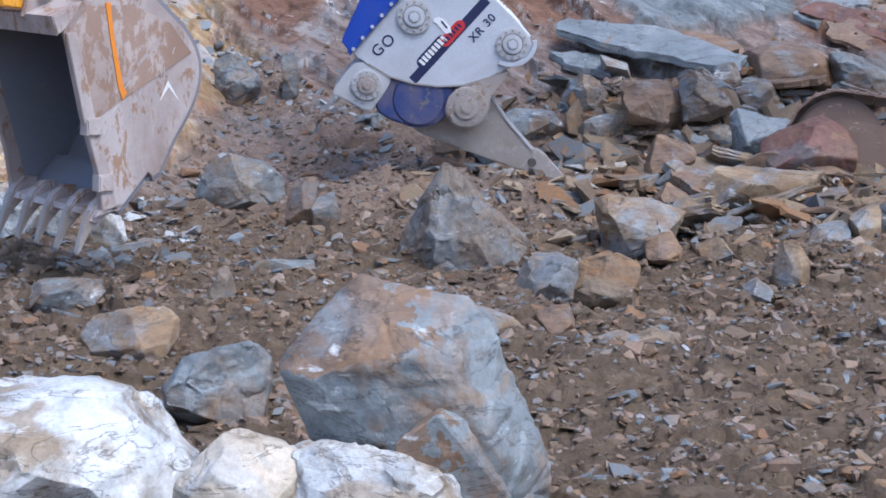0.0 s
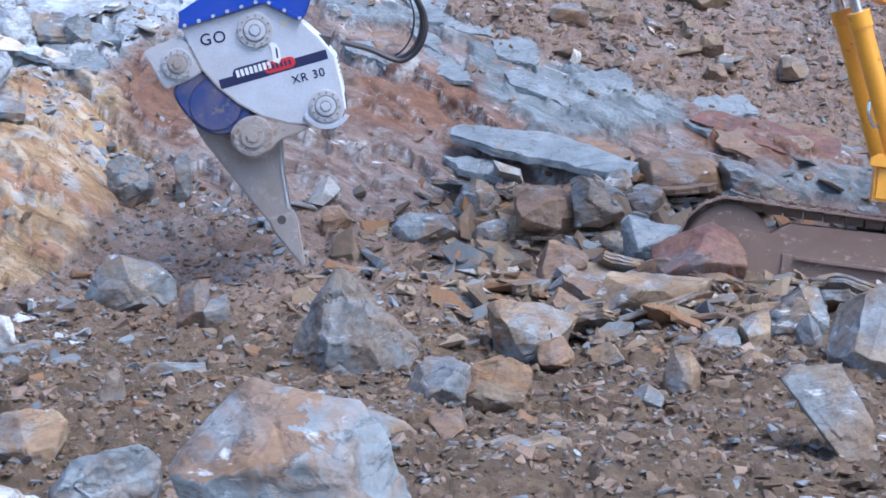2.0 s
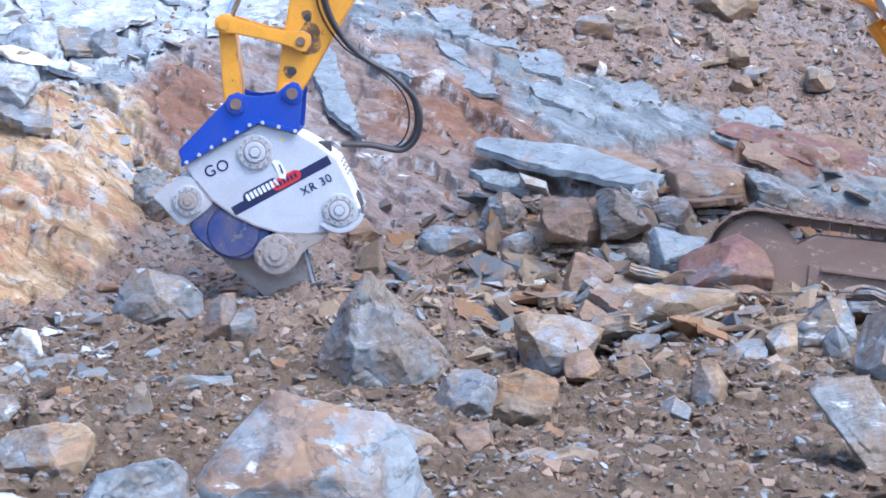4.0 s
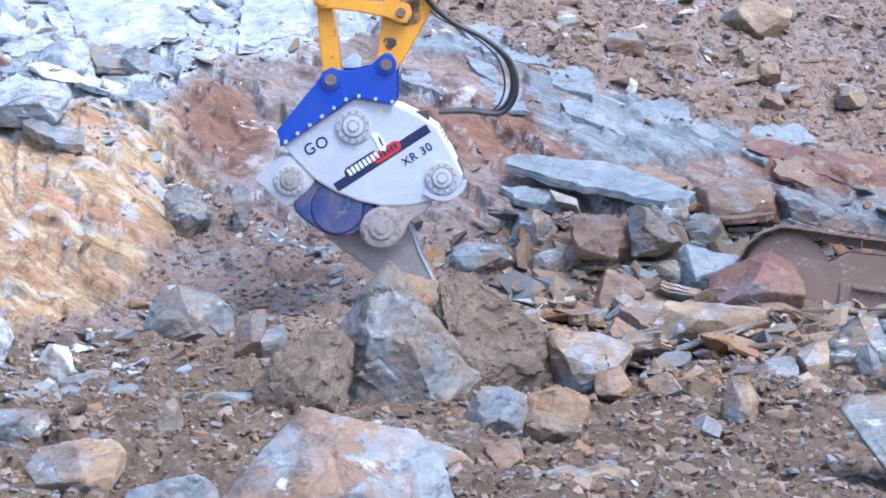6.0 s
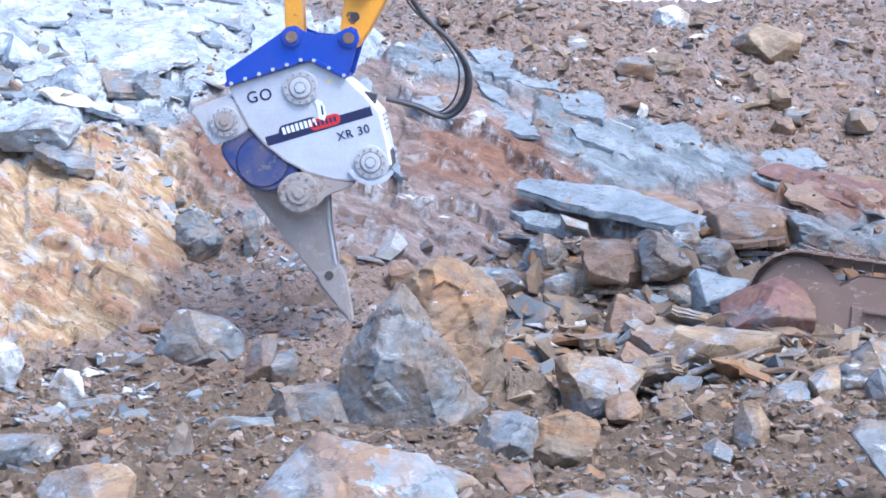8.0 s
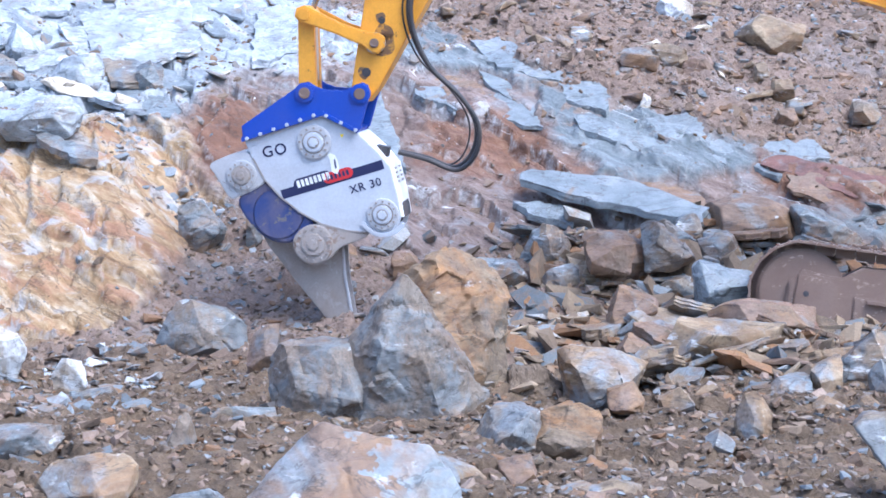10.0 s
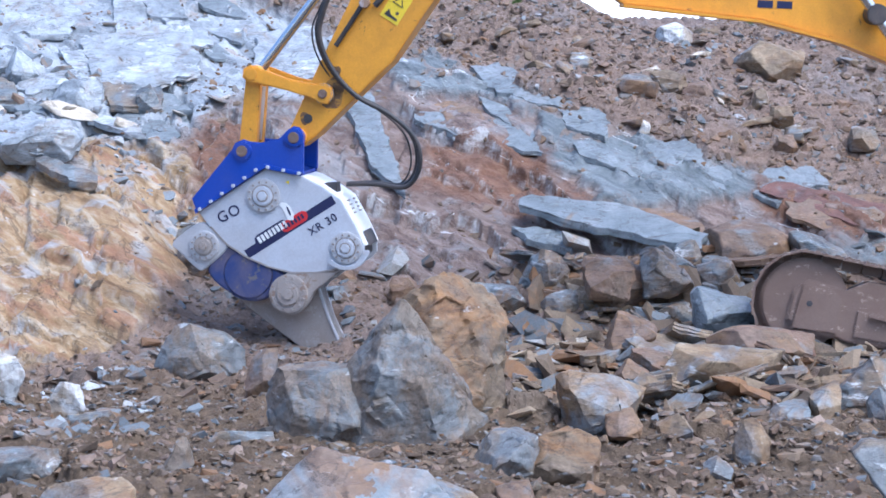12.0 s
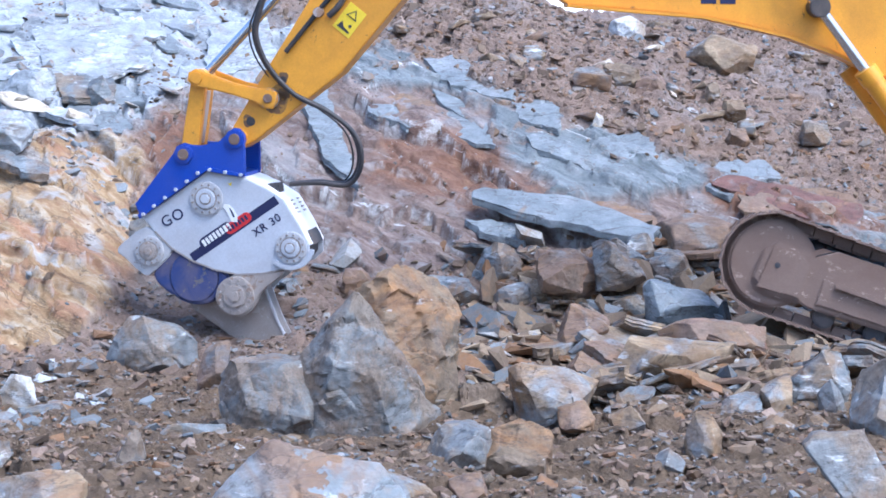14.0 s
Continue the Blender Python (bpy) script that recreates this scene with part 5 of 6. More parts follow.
rock(-1.45, 17.96, -0.03, (-0.16, 0.17, 0.10, 0.28, 0.16, 0.08, -0.10, 0.00), 0.25, M_SLATE, "rock", "blue-grey slate chip in the rubble slope", 37)
rock(-1.93, 14.62, -0.03, (-0.14, 0.06, -0.02, 0.23, 0.05, 0.35, 0.14, 0.04, -0.03, 0.00), 0.25, M_STONE, "rock", "pale upright triangular rock", 38)
rock(-2.34, 13.24, -0.05, (-0.44, 0.11, -0.32, 0.27, 0.12, 0.36, 0.39, 0.32, 0.25, 0.12, 0.01, 0.00), 0.5, M_TAN, "rock", "tan and cream folded rock", 39)
rock(-2.98, 14.54, -0.04, (-0.33, 0.25, -0.05, 0.27, 0.25, 0.25, 0.27, 0.04, -0.14, 0.00), 0.4, M_SLATE, "rock", "blue-grey slate block half buried", 40)
rock(-3.16, 17.11, -0.04, (-0.18, 0.12, -0.10, 0.27, 0.13, 0.23, 0.17, 0.10, -0.02, 0.00), 0.2, M_PALE, "stone", "white broken stone in the rubble slope", 41)
rock(-3.92, 17.23, -0.06, (-0.42, 0.48, 0.05, 0.58, 0.24, 0.58, 0.36, 0.30, 0.15, 0.03, -0.38, 0.00), 0.5, M_PALE, "rock", "pale grey rock with brown patches", 42)
rock(-2.65, 21.96, 0.53, (-0.26, 0.55, -0.00, 0.57, 0.26, 0.25, 0.14, 0.00, -0.14, 0.21), 0.35, M_SLATE, "rock", "blue-grey pointed slate block in the rubble slope", 43)
rock(-2.10, 22.12, 0.60, (-0.10, 0.49, 0.01, 0.58, 0.10, 0.24, 0.04, 0.00, -0.05, 0.15), 0.2, M_SLATE_RUST, "rock", "dark thin upright slate splinter", 44)
rock(-1.15, 21.69, 0.42, (-0.22, 0.27, 0.06, 0.24, 0.23, 0.12, 0.12, 0.00, -0.18, 0.08), 0.3, M_RUST, "rock", "rusty flat rock in the rubble slope", 45)
rock(0.47, 21.30, 0.25, (-0.38, 0.19, -0.18, 0.29, 0.20, 0.28, 0.32, 0.08, 0.03, 0.00), 0.4, M_SLATE, "rock", "flat slate rock with tan edge", 46)
rock(2.29, 25.37, 2.25, (-0.39, 0.33, -0.03, 0.38, 0.34, 0.24, 0.23, 0.00, -0.16, 0.08), 0.5, M_TAN, "rock", "cream boulder in the soil bank", 47)
rock(2.70, 25.47, 2.31, (-0.26, 0.30, 0.09, 0.36, 0.20, 0.14, -0.03, 0.00), 0.4, M_TAN, "rock", "tan rock in the soil bank", 48)
rock(3.04, 25.31, 2.23, (-0.28, 0.23, 0.06, 0.33, 0.23, 0.16, -0.02, 0.00), 0.4, M_RUST, "rock", "red-brown rock in the soil bank", 49)
rock(3.90, 25.96, 2.51, (-0.48, 0.18, -0.08, 0.49, 0.50, 0.35, 0.31, 0.01, -0.25, 0.00), 0.6, M_TAN, "boulder", "tan boulder with a dark overhang in the bank", 50)
rock(3.74, 25.17, 2.20, (-0.11, 0.02, -0.08, 0.20, 0.07, 0.24, 0.11, 0.00), 0.2, M_TAN, "rock", "tan upright stone in the soil bank", 51)
rock(3.95, 24.81, 2.00, (-0.15, 0.07, -0.14, 0.23, 0.13, 0.25, 0.16, 0.08, -0.01, 0.00), 0.3, M_TAN, "rock", "tan rounded stone in the soil bank", 52)
rock(4.03, 24.49, 1.83, (-0.13, 0.02, -0.08, 0.20, 0.08, 0.22, 0.13, 0.00), 0.25, M_TAN, "rock", "brown stone in the soil bank", 53)
rock(3.91, 24.26, 1.70, (-0.18, 0.10, -0.11, 0.22, 0.13, 0.22, 0.17, 0.05, -0.02, 0.00), 0.3, M_RUST, "rock", "dark red-brown stone in the soil bank", 54)
rock(3.30, 24.32, 1.75, (-0.13, 0.03, -0.08, 0.13, 0.10, 0.13, 0.12, 0.00), 0.2, M_RUST, "stone", "small red-brown stone in the rubble slope", 55)
rock(4.84, 24.39, 1.76, (-0.18, 0.07, -0.14, 0.28, 0.12, 0.30, 0.21, 0.10, -0.00, 0.00), 0.35, M_SLATE, "rock", "blue-grey stone in the soil bank", 56)
rock(2.84, 26.76, 2.87, (-0.26, 0.11, -0.20, 0.36, 0.19, 0.38, 0.25, 0.07, 0.02, 0.00), 0.5, M_PALE, "boulder", "pale boulder at the top of the bank", 57)
rock(1.61, 25.95, 2.56, (-0.21, 0.08, -0.12, 0.28, 0.14, 0.29, 0.21, 0.05, -0.03, 0.00), 0.35, M_TAN, "rock", "tan rounded stone in the bank", 58)
rock(-4.50, 25.10, 2.11, (-0.35, 0.08, -0.19, 0.37, 0.27, 0.41, 0.35, 0.09, -0.08, 0.00), 0.5, M_GREY, "rock", "grey slate block on the ledges", 59)
rock(-3.63, 25.02, 2.11, (-0.17, 0.27, 0.02, 0.35, 0.17, 0.05, -0.02, 0.00), 0.25, M_SLATE, "rock", "leaning grey slate piece in the rubble slope", 60)
rock(-5.26, 25.67, 2.41, (-0.22, 0.17, -0.11, 0.46, 0.08, 0.30, 0.23, 0.08, 0.02, 0.00), 0.4, M_GREY, "rock", "grey slate wedge on the ledges", 61)
plate(-4.21, 22.83, 1.57, (-0.39, 0.20, -0.33, 0.29, 0.30, -0.05, 0.37, -0.25, 0.06, -0.20), 0.08, (-0.01, 0.49), M_SLATE, "slate_slab", "thin grey slate slab lying aslant", 62)
plate(-4.90, 25.54, 2.47, (-0.41, -0.15, 0.01, 0.18, 0.32, 0.23, 0.25, 0.02, -0.18, -0.28), 0.08, (-0.00, 0.51), M_GREY, "slate_slab", "pale grey slate slab on the ledges", 63)
rock(-4.55, 23.29, 1.65, (-0.53, 0.15, -0.33, 0.38, 0.08, 0.49, 0.46, 0.37, 0.41, 0.16, -0.09, 0.00), 0.5, M_GREY, "rock", "pale grey broken slate block", 64)
rock(1.00, 13.03, -0.04, (-0.40, 0.07, 0.07, 0.21, 0.25, 0.17, 0.29, 0.06, -0.22, 0.00), 0.4, M_TAN, "rock", "tan ridge of rock half buried in soil", 65)
rock(0.46, 13.74, -0.03, (-0.14, 0.16, 0.09, 0.22, 0.15, 0.02, -0.10, 0.00), 0.3, M_RUST, "rock", "orange and grey broken rock", 66)
rock(0.01, 13.13, -0.05, (-0.32, 0.34, -0.02, 0.42, 0.24, 0.26, 0.20, 0.00, -0.10, 0.00), 0.5, M_TAN, "rock", "cream tan boulder beside a larger one", 67)
plate(0.83, 25.47, 2.44, (-0.59, 0.45, -0.23, 0.53, 0.31, 0.02, 0.66, -0.52, 0.23, -0.43, -0.38, -0.05), 0.08, (-0.00, 0.49), M_CLEAN, "slate_plate", "blue-grey slate plate on the bedding face", 68)
plate(1.61, 24.80, 2.10, (-0.37, 0.43, 0.13, 0.33, 0.28, -0.12, 0.20, -0.42, -0.24, -0.20), 0.08, (0.00, 0.52), M_CLEAN, "slate_plate", "blue-grey slate plate with a dark underside", 69)
plate(1.69, 24.11, 1.73, (-0.25, 0.18, -0.03, 0.21, 0.28, -0.05, 0.21, -0.29, -0.20, -0.05), 0.08, (-0.00, 0.57), M_CLEAN, "slate_plate", "pale tilted slate plate on bedrock", 70)
plate(3.84, 23.67, 1.47, (-0.37, 0.00, -0.12, 0.17, 0.31, 0.21, 0.45, -0.10, -0.28, -0.28), 0.08, (0.00, 0.58), M_CLEAN, "slate_plate", "blue-grey slate plate below the soil bank", 71)
plate(4.37, 23.16, 1.20, (-0.86, 0.28, -0.68, 0.44, 0.05, 0.23, 0.75, -0.07, 0.66, -0.54, 0.08, -0.33), 0.08, (-0.00, 0.53), M_RED_SLATE, "slate_plate", "red-brown slate plate below the bank", 72)
plate(2.79, 23.91, 1.61, (-0.51, 0.33, -0.04, 0.44, 0.50, 0.02, 0.31, -0.47, -0.25, -0.32), 0.08, (0.00, 0.58), M_CLEAN, "slate_plate", "blue-grey slate plate in the rubble slope", 73)
rock(3.30, 22.32, 0.61, (-0.68, 0.34, -0.22, 0.50, 0.14, 0.46, 0.57, 0.22, 0.46, 0.00, -0.27, 0.06), 0.9, M_RUST_FACE, "rock", "purple-grey bedrock hump by the track", 74, 0.5)
rock(4.00, 22.02, 0.52, (-0.39, 0.48, -0.12, 0.57, 0.12, 0.36, 0.43, 0.12, 0.19, 0.00, -0.23, 0.18), 0.4, M_SLATE, "rock", "blue slate step with pale edges", 75)
rock(1.04, 21.74, 0.43, (-0.32, 0.19, -0.08, 0.43, 0.15, 0.37, 0.30, 0.13, -0.05, 0.00), 0.35, M_SLATE, "rock", "dark slate block in the rubble pile", 76)
rock(1.48, 21.29, 0.26, (-0.23, 0.24, 0.01, 0.32, 0.21, 0.13, 0.01, 0.00), 0.3, M_TAN, "rock", "brown rock in the rubble pile", 77)
rock(1.19, 21.23, 0.24, (-0.28, 0.21, 0.06, 0.25, 0.24, 0.06, -0.02, 0.00), 0.3, M_TAN, "rock", "tan rock in the rubble pile", 78)
rock(2.31, 20.85, 0.12, (-0.22, 0.20, 0.06, 0.32, 0.21, 0.12, -0.05, 0.00), 0.3, M_SLATE, "rock", "slate rock in the rubble pile", 79)
rock(1.79, 19.80, -0.02, (-0.13, 0.25, 0.03, 0.38, 0.14, 0.06, -0.05, 0.00), 0.3, M_TAN, "rock", "brown rock with pale edge", 80)
rock(1.61, 18.37, -0.04, (-0.22, 0.20, 0.03, 0.31, 0.24, 0.14, 0.09, 0.00, -0.14, 0.05), 0.3, M_RUST, "rock", "brown rock low in the pile", 81)
rock(3.48, 18.88, -0.03, (-0.23, 0.19, 0.13, 0.25, 0.24, 0.06, -0.13, 0.00), 0.3, M_SLATE, "rock", "blue-grey rock low in the pile", 82)
rock(2.96, 16.12, -0.04, (-0.18, 0.10, 0.04, 0.19, 0.18, 0.08, -0.04, 0.00), 0.3, M_TAN, "rock", "tan slab low in the pile", 83)
plate(2.78, 15.60, 0.03, (-0.15, 0.11, 0.10, 0.33, 0.15, -0.11, -0.10, -0.32), 0.08, (0.00, -0.01), M_SLATE, "slate_slab", "thin slate chip in the rubble slope", 84)
rock(1.95, 14.89, -0.03, (-0.13, 0.08, 0.01, 0.15, 0.13, 0.06, -0.01, 0.00), 0.2, M_STONE, "rock", "pale slate chip in the rubble slope", 86)
rock(1.80, 16.27, -0.04, (-0.16, 0.11, 0.02, 0.21, 0.16, 0.09, -0.02, 0.00), 0.3, M_TAN, "rock", "brown rock at the slope", 87)
rock(-0.45, 21.38, 0.31, (-0.19, 0.08, -0.15, 0.29, 0.06, 0.34, 0.19, 0.18, 0.09, 0.00), 0.25, M_RUST, "rock", "orange rounded rock behind the heaved boulders", 89)
rock(1.41, 16.34, -0.04, (-0.17, 0.15, 0.06, 0.22, 0.15, 0.08, -0.03, 0.00), 0.3, M_RUST, "rock", "rust rock at the slope", 90)
plate(-3.81, 25.97, 2.72, (-0.85, 0.40, 0.47, 0.75, 0.74, -0.22, 0.21, -0.52, -0.57, -0.41), 0.08, (0.00, 0.60), M_GREY, "slate_slab", "pale grey slate slab on the ledges", 301)
plate(-3.69, 26.98, 3.35, (-0.31, 0.15, 0.14, 0.21, 0.33, -0.20, -0.16, -0.17), 0.08, (-0.00, 0.63), M_GREY, "slate_slab", "small pale slate slab at the top", 302)
plate(-5.57, 25.37, 2.39, (-0.34, 0.52, 0.24, 0.09, 0.40, -0.32, -0.30, -0.29), 0.08, (-0.01, 0.51), M_SLATE, "slate_slab", "grey slate slab lying on the ledges", 303)
plate(-4.88, 25.45, 2.43, (-0.40, 0.01, 0.25, 0.25, 0.39, -0.00, -0.25, -0.25), 0.08, (0.00, 0.50), M_GREY, "slate_slab", "long pale slate slab on the ledges", 304)
plate(-4.70, 23.61, 1.89, (-0.58, 0.07, -0.27, 1.08, 0.54, 0.03, 0.56, -0.34, 0.12, -0.56, -0.38, -0.28), 0.08, (-0.02, 0.20), M_GREY, "slate_slab", "crumpled grey slate slab on the ledges", 305)
plate(-2.05, 26.13, 2.79, (-0.41, 0.42, 0.29, 0.68, 0.50, -0.34, -0.37, -0.76), 0.08, (-0.04, 0.53), M_GREY, "slate_slab", "pale slate slab behind the stick", 306)
plate(-5.25, 26.63, 3.13, (-0.45, 0.28, 0.46, 0.08, 0.43, -0.20, -0.44, -0.16), 0.08, (0.00, 0.65), M_GREY, "slate_slab", "pale slate slab at the bank top", 307)
plate(-3.84, 25.17, 2.29, (-0.48, 0.29, 0.32, 0.20, 0.39, -0.27, -0.23, -0.22), 0.08, (0.00, 0.50), M_SLATE, "slate_slab", "grey slate slab on the ledges", 308)
plate(-0.85, 24.28, 1.81, (-0.38, 0.68, -0.12, 1.00, 0.20, -0.26, 0.35, -0.95, -0.05, -0.47), 0.08, (-0.02, 0.54), M_CLEAN, "slate_slab", "blue slate slab on the face", 309)
rock(2.90, 19.00, 0.05, (-0.56, 0.28, -0.38, 0.37, -0.16, 0.41, 0.29, 0.38, 0.53, 0.34, 0.49, 0.25, 0.07, 0.23, -0.30, 0.20), 0.50, M_RUST, "slate_slab", "long rust-orange slab in the rubble pile", 401, 0.3, cuts=3)
rock(2.55, 20.30, 0.25, (-0.19, 0.34, -0.11, 0.40, 0.45, 0.26, 0.67, 0.06, 0.50, 0.00, 0.22, 0.07, -0.06, 0.09), 0.60, M_CLEAN, "slate_slab", "pale blue slate slab with a dark underside", 402, 0.7, cuts=3)
rock(1.55, 19.60, 0.05, (-0.13, 0.33, -0.03, 0.42, 0.16, 0.46, 0.37, 0.37, 0.43, 0.26, 0.28, 0.14, 0.01, 0.12), 0.45, M_RUST, "rock", "rounded rust-brown slab in the rubble pile", 403, 0.8)
rock(1.30, 21.00, 0.25, (0.06, 0.59, 0.15, 0.63, 0.56, 0.59, 0.59, 0.39, 0.40, 0.26, 0.07, 0.28), 0.45, M_RUST, "rock", "orange-brown slate block in the rubble pile", 404, 0.5, cuts=4)
rock(1.95, 21.20, 0.30, (-0.01, 0.60, 0.07, 0.66, 0.36, 0.54, 0.61, 0.25, 0.31, 0.21, 0.01, 0.37), 0.45, M_STONE, "slate_slab", "blue-grey slate slab leaning in the pile", 405, 0.8, cuts=4)
rock(1.24, 16.90, -0.05, (-0.35, 0.38, -0.26, 0.44, 0.11, 0.40, 0.40, 0.28, 0.25, 0.11, -0.05, -0.08, -0.32, 0.08), 0.60, M_TAN, "rock", "tan angular block with pale edges", 406, 0.4, cuts=5)
rock(2.62, 16.70, -0.05, (-0.03, 0.09, 0.07, 0.23, 0.30, 0.30, 0.38, 0.13, 0.33, 0.00, 0.08, -0.06), 0.40, M_SLATE, "rock", "dark blue slate wedge in the pile", 407, 0.7, cuts=4)
rock(2.92, 16.80, -0.05, (0.02, 0.26, 0.18, 0.36, 0.29, 0.37, 0.29, 0.15, 0.11, 0.04), 0.40, M_TAN, "rock", "brown slate block in the pile", 408, 0.7, cuts=4)
rock(3.35, 16.60, -0.05, (0.06, 0.04, 0.04, 0.25, 0.13, 0.39, 0.27, 0.22, 0.27, 0.00), 0.40, M_STONE, "rock", "blue-grey pointed slate block in the pile", 409, 0.6, cuts=4)
rock(3.10, 16.00, -0.05, (0.03, 0.04, 0.11, 0.17, 0.19, 0.20, 0.35, 0.08, 0.29, -0.09, 0.07, -0.09), 0.40, M_TAN, "rock", "ochre rock in the pile", 410, 0.7, cuts=4)
leaning_slab(2.95, 12.90, -0.05, (-0.36, 0.57, -0.29, 0.63, 0.05, 0.65, 0.15, 0.50, 0.22, 0.35, 0.27, 0.11, 0.25, -0.02, 0.14, -0.01, 0.01, 0.08, -0.18, 0.29), 0.16, M_STONE, "slate_slab", "grey slate slab leaning on the rubble", 411)
# boulders that the ripper works loose
grey_boulder = rock(-0.50, 16.36, -0.08, (0.12, 1.10, 0.23, 1.05, 0.39, 0.76, 0.57, 0.49, 0.79, 0.17, 0.57, 0.06, 0.30, -0.06, -0.11, -0.15, -0.38, 0.06, -0.46, 0.35, -0.22, 0.74, -0.01, 0.97), 0.8, M_HEAVED, "boulder", "grey-blue slate boulder pushed up out of the soil", 201, 0.3, rough=0.06, chip=0.26, front=0.66)
brown_boulder = rock(0.09, 17.10, -0.14, (-0.63, 0.90, -0.42, 1.17, -0.05, 1.33, 0.22, 1.36, 0.40, 1.18, 0.47, 0.75, 0.43, 0.36, 0.28, 0.06, -0.19, -0.08, -0.62, 0.30), 1.1, M_CRUST, "boulder", "brown soil-crusted boulder broken loose by the ripper", 202, 0.45, rough=0.06, chip=0.24, front=0.60, back=0.6)
heaved_slab = rock(-1.04, 16.46, -0.07, (-0.45, 0.40, -0.37, 0.56, -0.05, 0.63, 0.31, 0.72, 0.54, 0.57, 0.54, 0.00, 0.13, -0.10, -0.33, 0.05), 0.7, M_HEAVED, "slate_mass", "blue-grey slate mass heaved up beside the boulder", 203, 1.1, rough=0.06, front=0.5)
low_heap = rock(-0.98, 16.00, -0.07, (-0.49, 0.10, -0.31, 0.41, -0.07, 0.59, 0.24, 0.61, 0.33, 0.46, 0.31, 0.10, 0.22, 0.00, -0.23, 0.00), 0.8, M_LOOSE, "soil_mound", "dark loose soil heaved up beside the boulder", 204, category="soil", rough=0.10, chip=0.16, front=0.6, back=0.6, cuts=0)
high_heap = rock(0.25, 16.90, -0.26, (-0.45, 0.72, -0.41, 1.05, -0.19, 1.11, 0.11, 0.95, 0.48, 0.68, 0.70, 0.30, 0.35, 0.08, -0.13, 0.00, -0.42, 0.00), 0.8, M_LOOSE, "soil_mound", "dark loose soil sliding off the rising boulder", 205, category="soil", rough=0.10, chip=0.16, front=0.6, back=0.6, cuts=0)


# ---- loose rocks and rubble ----
STONE_COLOURS = [(0.0, (0.141, 0.157, 0.169)), (0.1, (0.211, 0.231, 0.242)), (0.15, (0.11, 0.079, 0.056)), (0.42, (0.145, 0.106, 0.075)), (0.6, (0.198, 0.145, 0.101)), (0.74, (0.194, 0.11, 0.06)), (0.81, (0.189, 0.172, 0.158)), (0.975, (0.334, 0.334, 0.334))]


def rubble_material(name, colours):
    m, nt, b = nodes_of(name)
    geo = nt.nodes.new("ShaderNodeNewGeometry")
    v = coords(nt, shift=False)
    col = add_ramp(nt, geo.outputs["Random Per Island"], colours, "CONSTANT")
    fine, mid = add_noise(nt, v, 45, 5, 0.7), add_noise(nt, v, 9, 6, 0.65)
    stain = add_noise(nt, v, 3.3, 6, 0.65, 0.8)
    col = mix(nt, calc(nt, "MULTIPLY", step(nt, stain, 0.53, 0.62), 0.55), col, (0.25, 0.145, 0.075, 1))
    col = mix(nt, calc(nt, "MULTIPLY", step(nt, mid, 0.5, 0.66), 0.6), col, (0.17, 0.125, 0.09, 1))
    col = mix(nt, 0.6, col, add_ramp(nt, fine, [(0.25, (0.55, 0.55, 0.55)), (0.75, (1.35, 1.35, 1.35))]), "MULTIPLY")
    nt.links.new(col, b.inputs["Base Color"])
    b.inputs["Roughness"].default_value = 0.85
    b.inputs["Specular IOR Level"].default_value = 0.25
    bump(nt, b, fine, 0.5, 0.01)
    return m


def stone_shapes(count, seed, thin=(0.12, 0.45), sides=6):
    """Angular slate fragments about one unit long, as vertex and triangle arrays."""
    rnd, out = random.Random(seed), []
    for _ in range(count):
        bm = bmesh.new()
        ax, az = rnd.uniform(0.4, 0.85), rnd.uniform(*thin)
        for k in range(sides):
            a = 2 * math.pi * (k + 0.8 * rnd.random()) / sides
            r = rnd.uniform(0.36, 0.5)
            h = rnd.choice((-0.5, 0.5)) * rnd.uniform(0.7, 1.0)
            bm.verts.new((r * math.cos(a), r * ax * math.sin(a), h * az))
            bm.verts.new((r * 0.8 * math.cos(a + 0.3), r * ax * 0.8 * math.sin(a + 0.3), -h * az * rnd.uniform(0.6, 1)))
        bmesh.ops.convex_hull(bm, input=bm.verts)
        bmesh.ops.delete(bm, geom=[v for v in bm.verts if not v.link_faces], context="VERTS")
        bmesh.ops.triangulate(bm, faces=bm.faces)
        bm.verts.index_update()
        out.append((np.array([v.co[:] for v in bm.verts]), np.array([[v.index for v in f.verts] for f in bm.faces])))
        bm.free()
    return out


def turns(rng, n, tilt):
    """n random turns: any heading, a lean of about tilt."""
    h, a, b = rng.uniform(0, 2 * np.pi, n), rng.normal(0, tilt, n), rng.normal(0, tilt, n)
    ch, sh, ca, sa, cb, sb = np.cos(h), np.sin(h), np.cos(a), np.sin(a), np.cos(b), np.sin(b)
    o, i = np.zeros(n), np.ones(n)
    rz = np.array([[ch, -sh, o], [sh, ch, o], [o, o, i]]).transpose(2, 0, 1)
    rx = np.array([[i, o, o], [o, ca, -sa], [o, sa, ca]]).transpose(2, 0, 1)
    ry = np.array([[cb, o, sb], [o, i, o], [-sb, o, cb]]).transpose(2, 0, 1)
    return ry @ rx @ rz


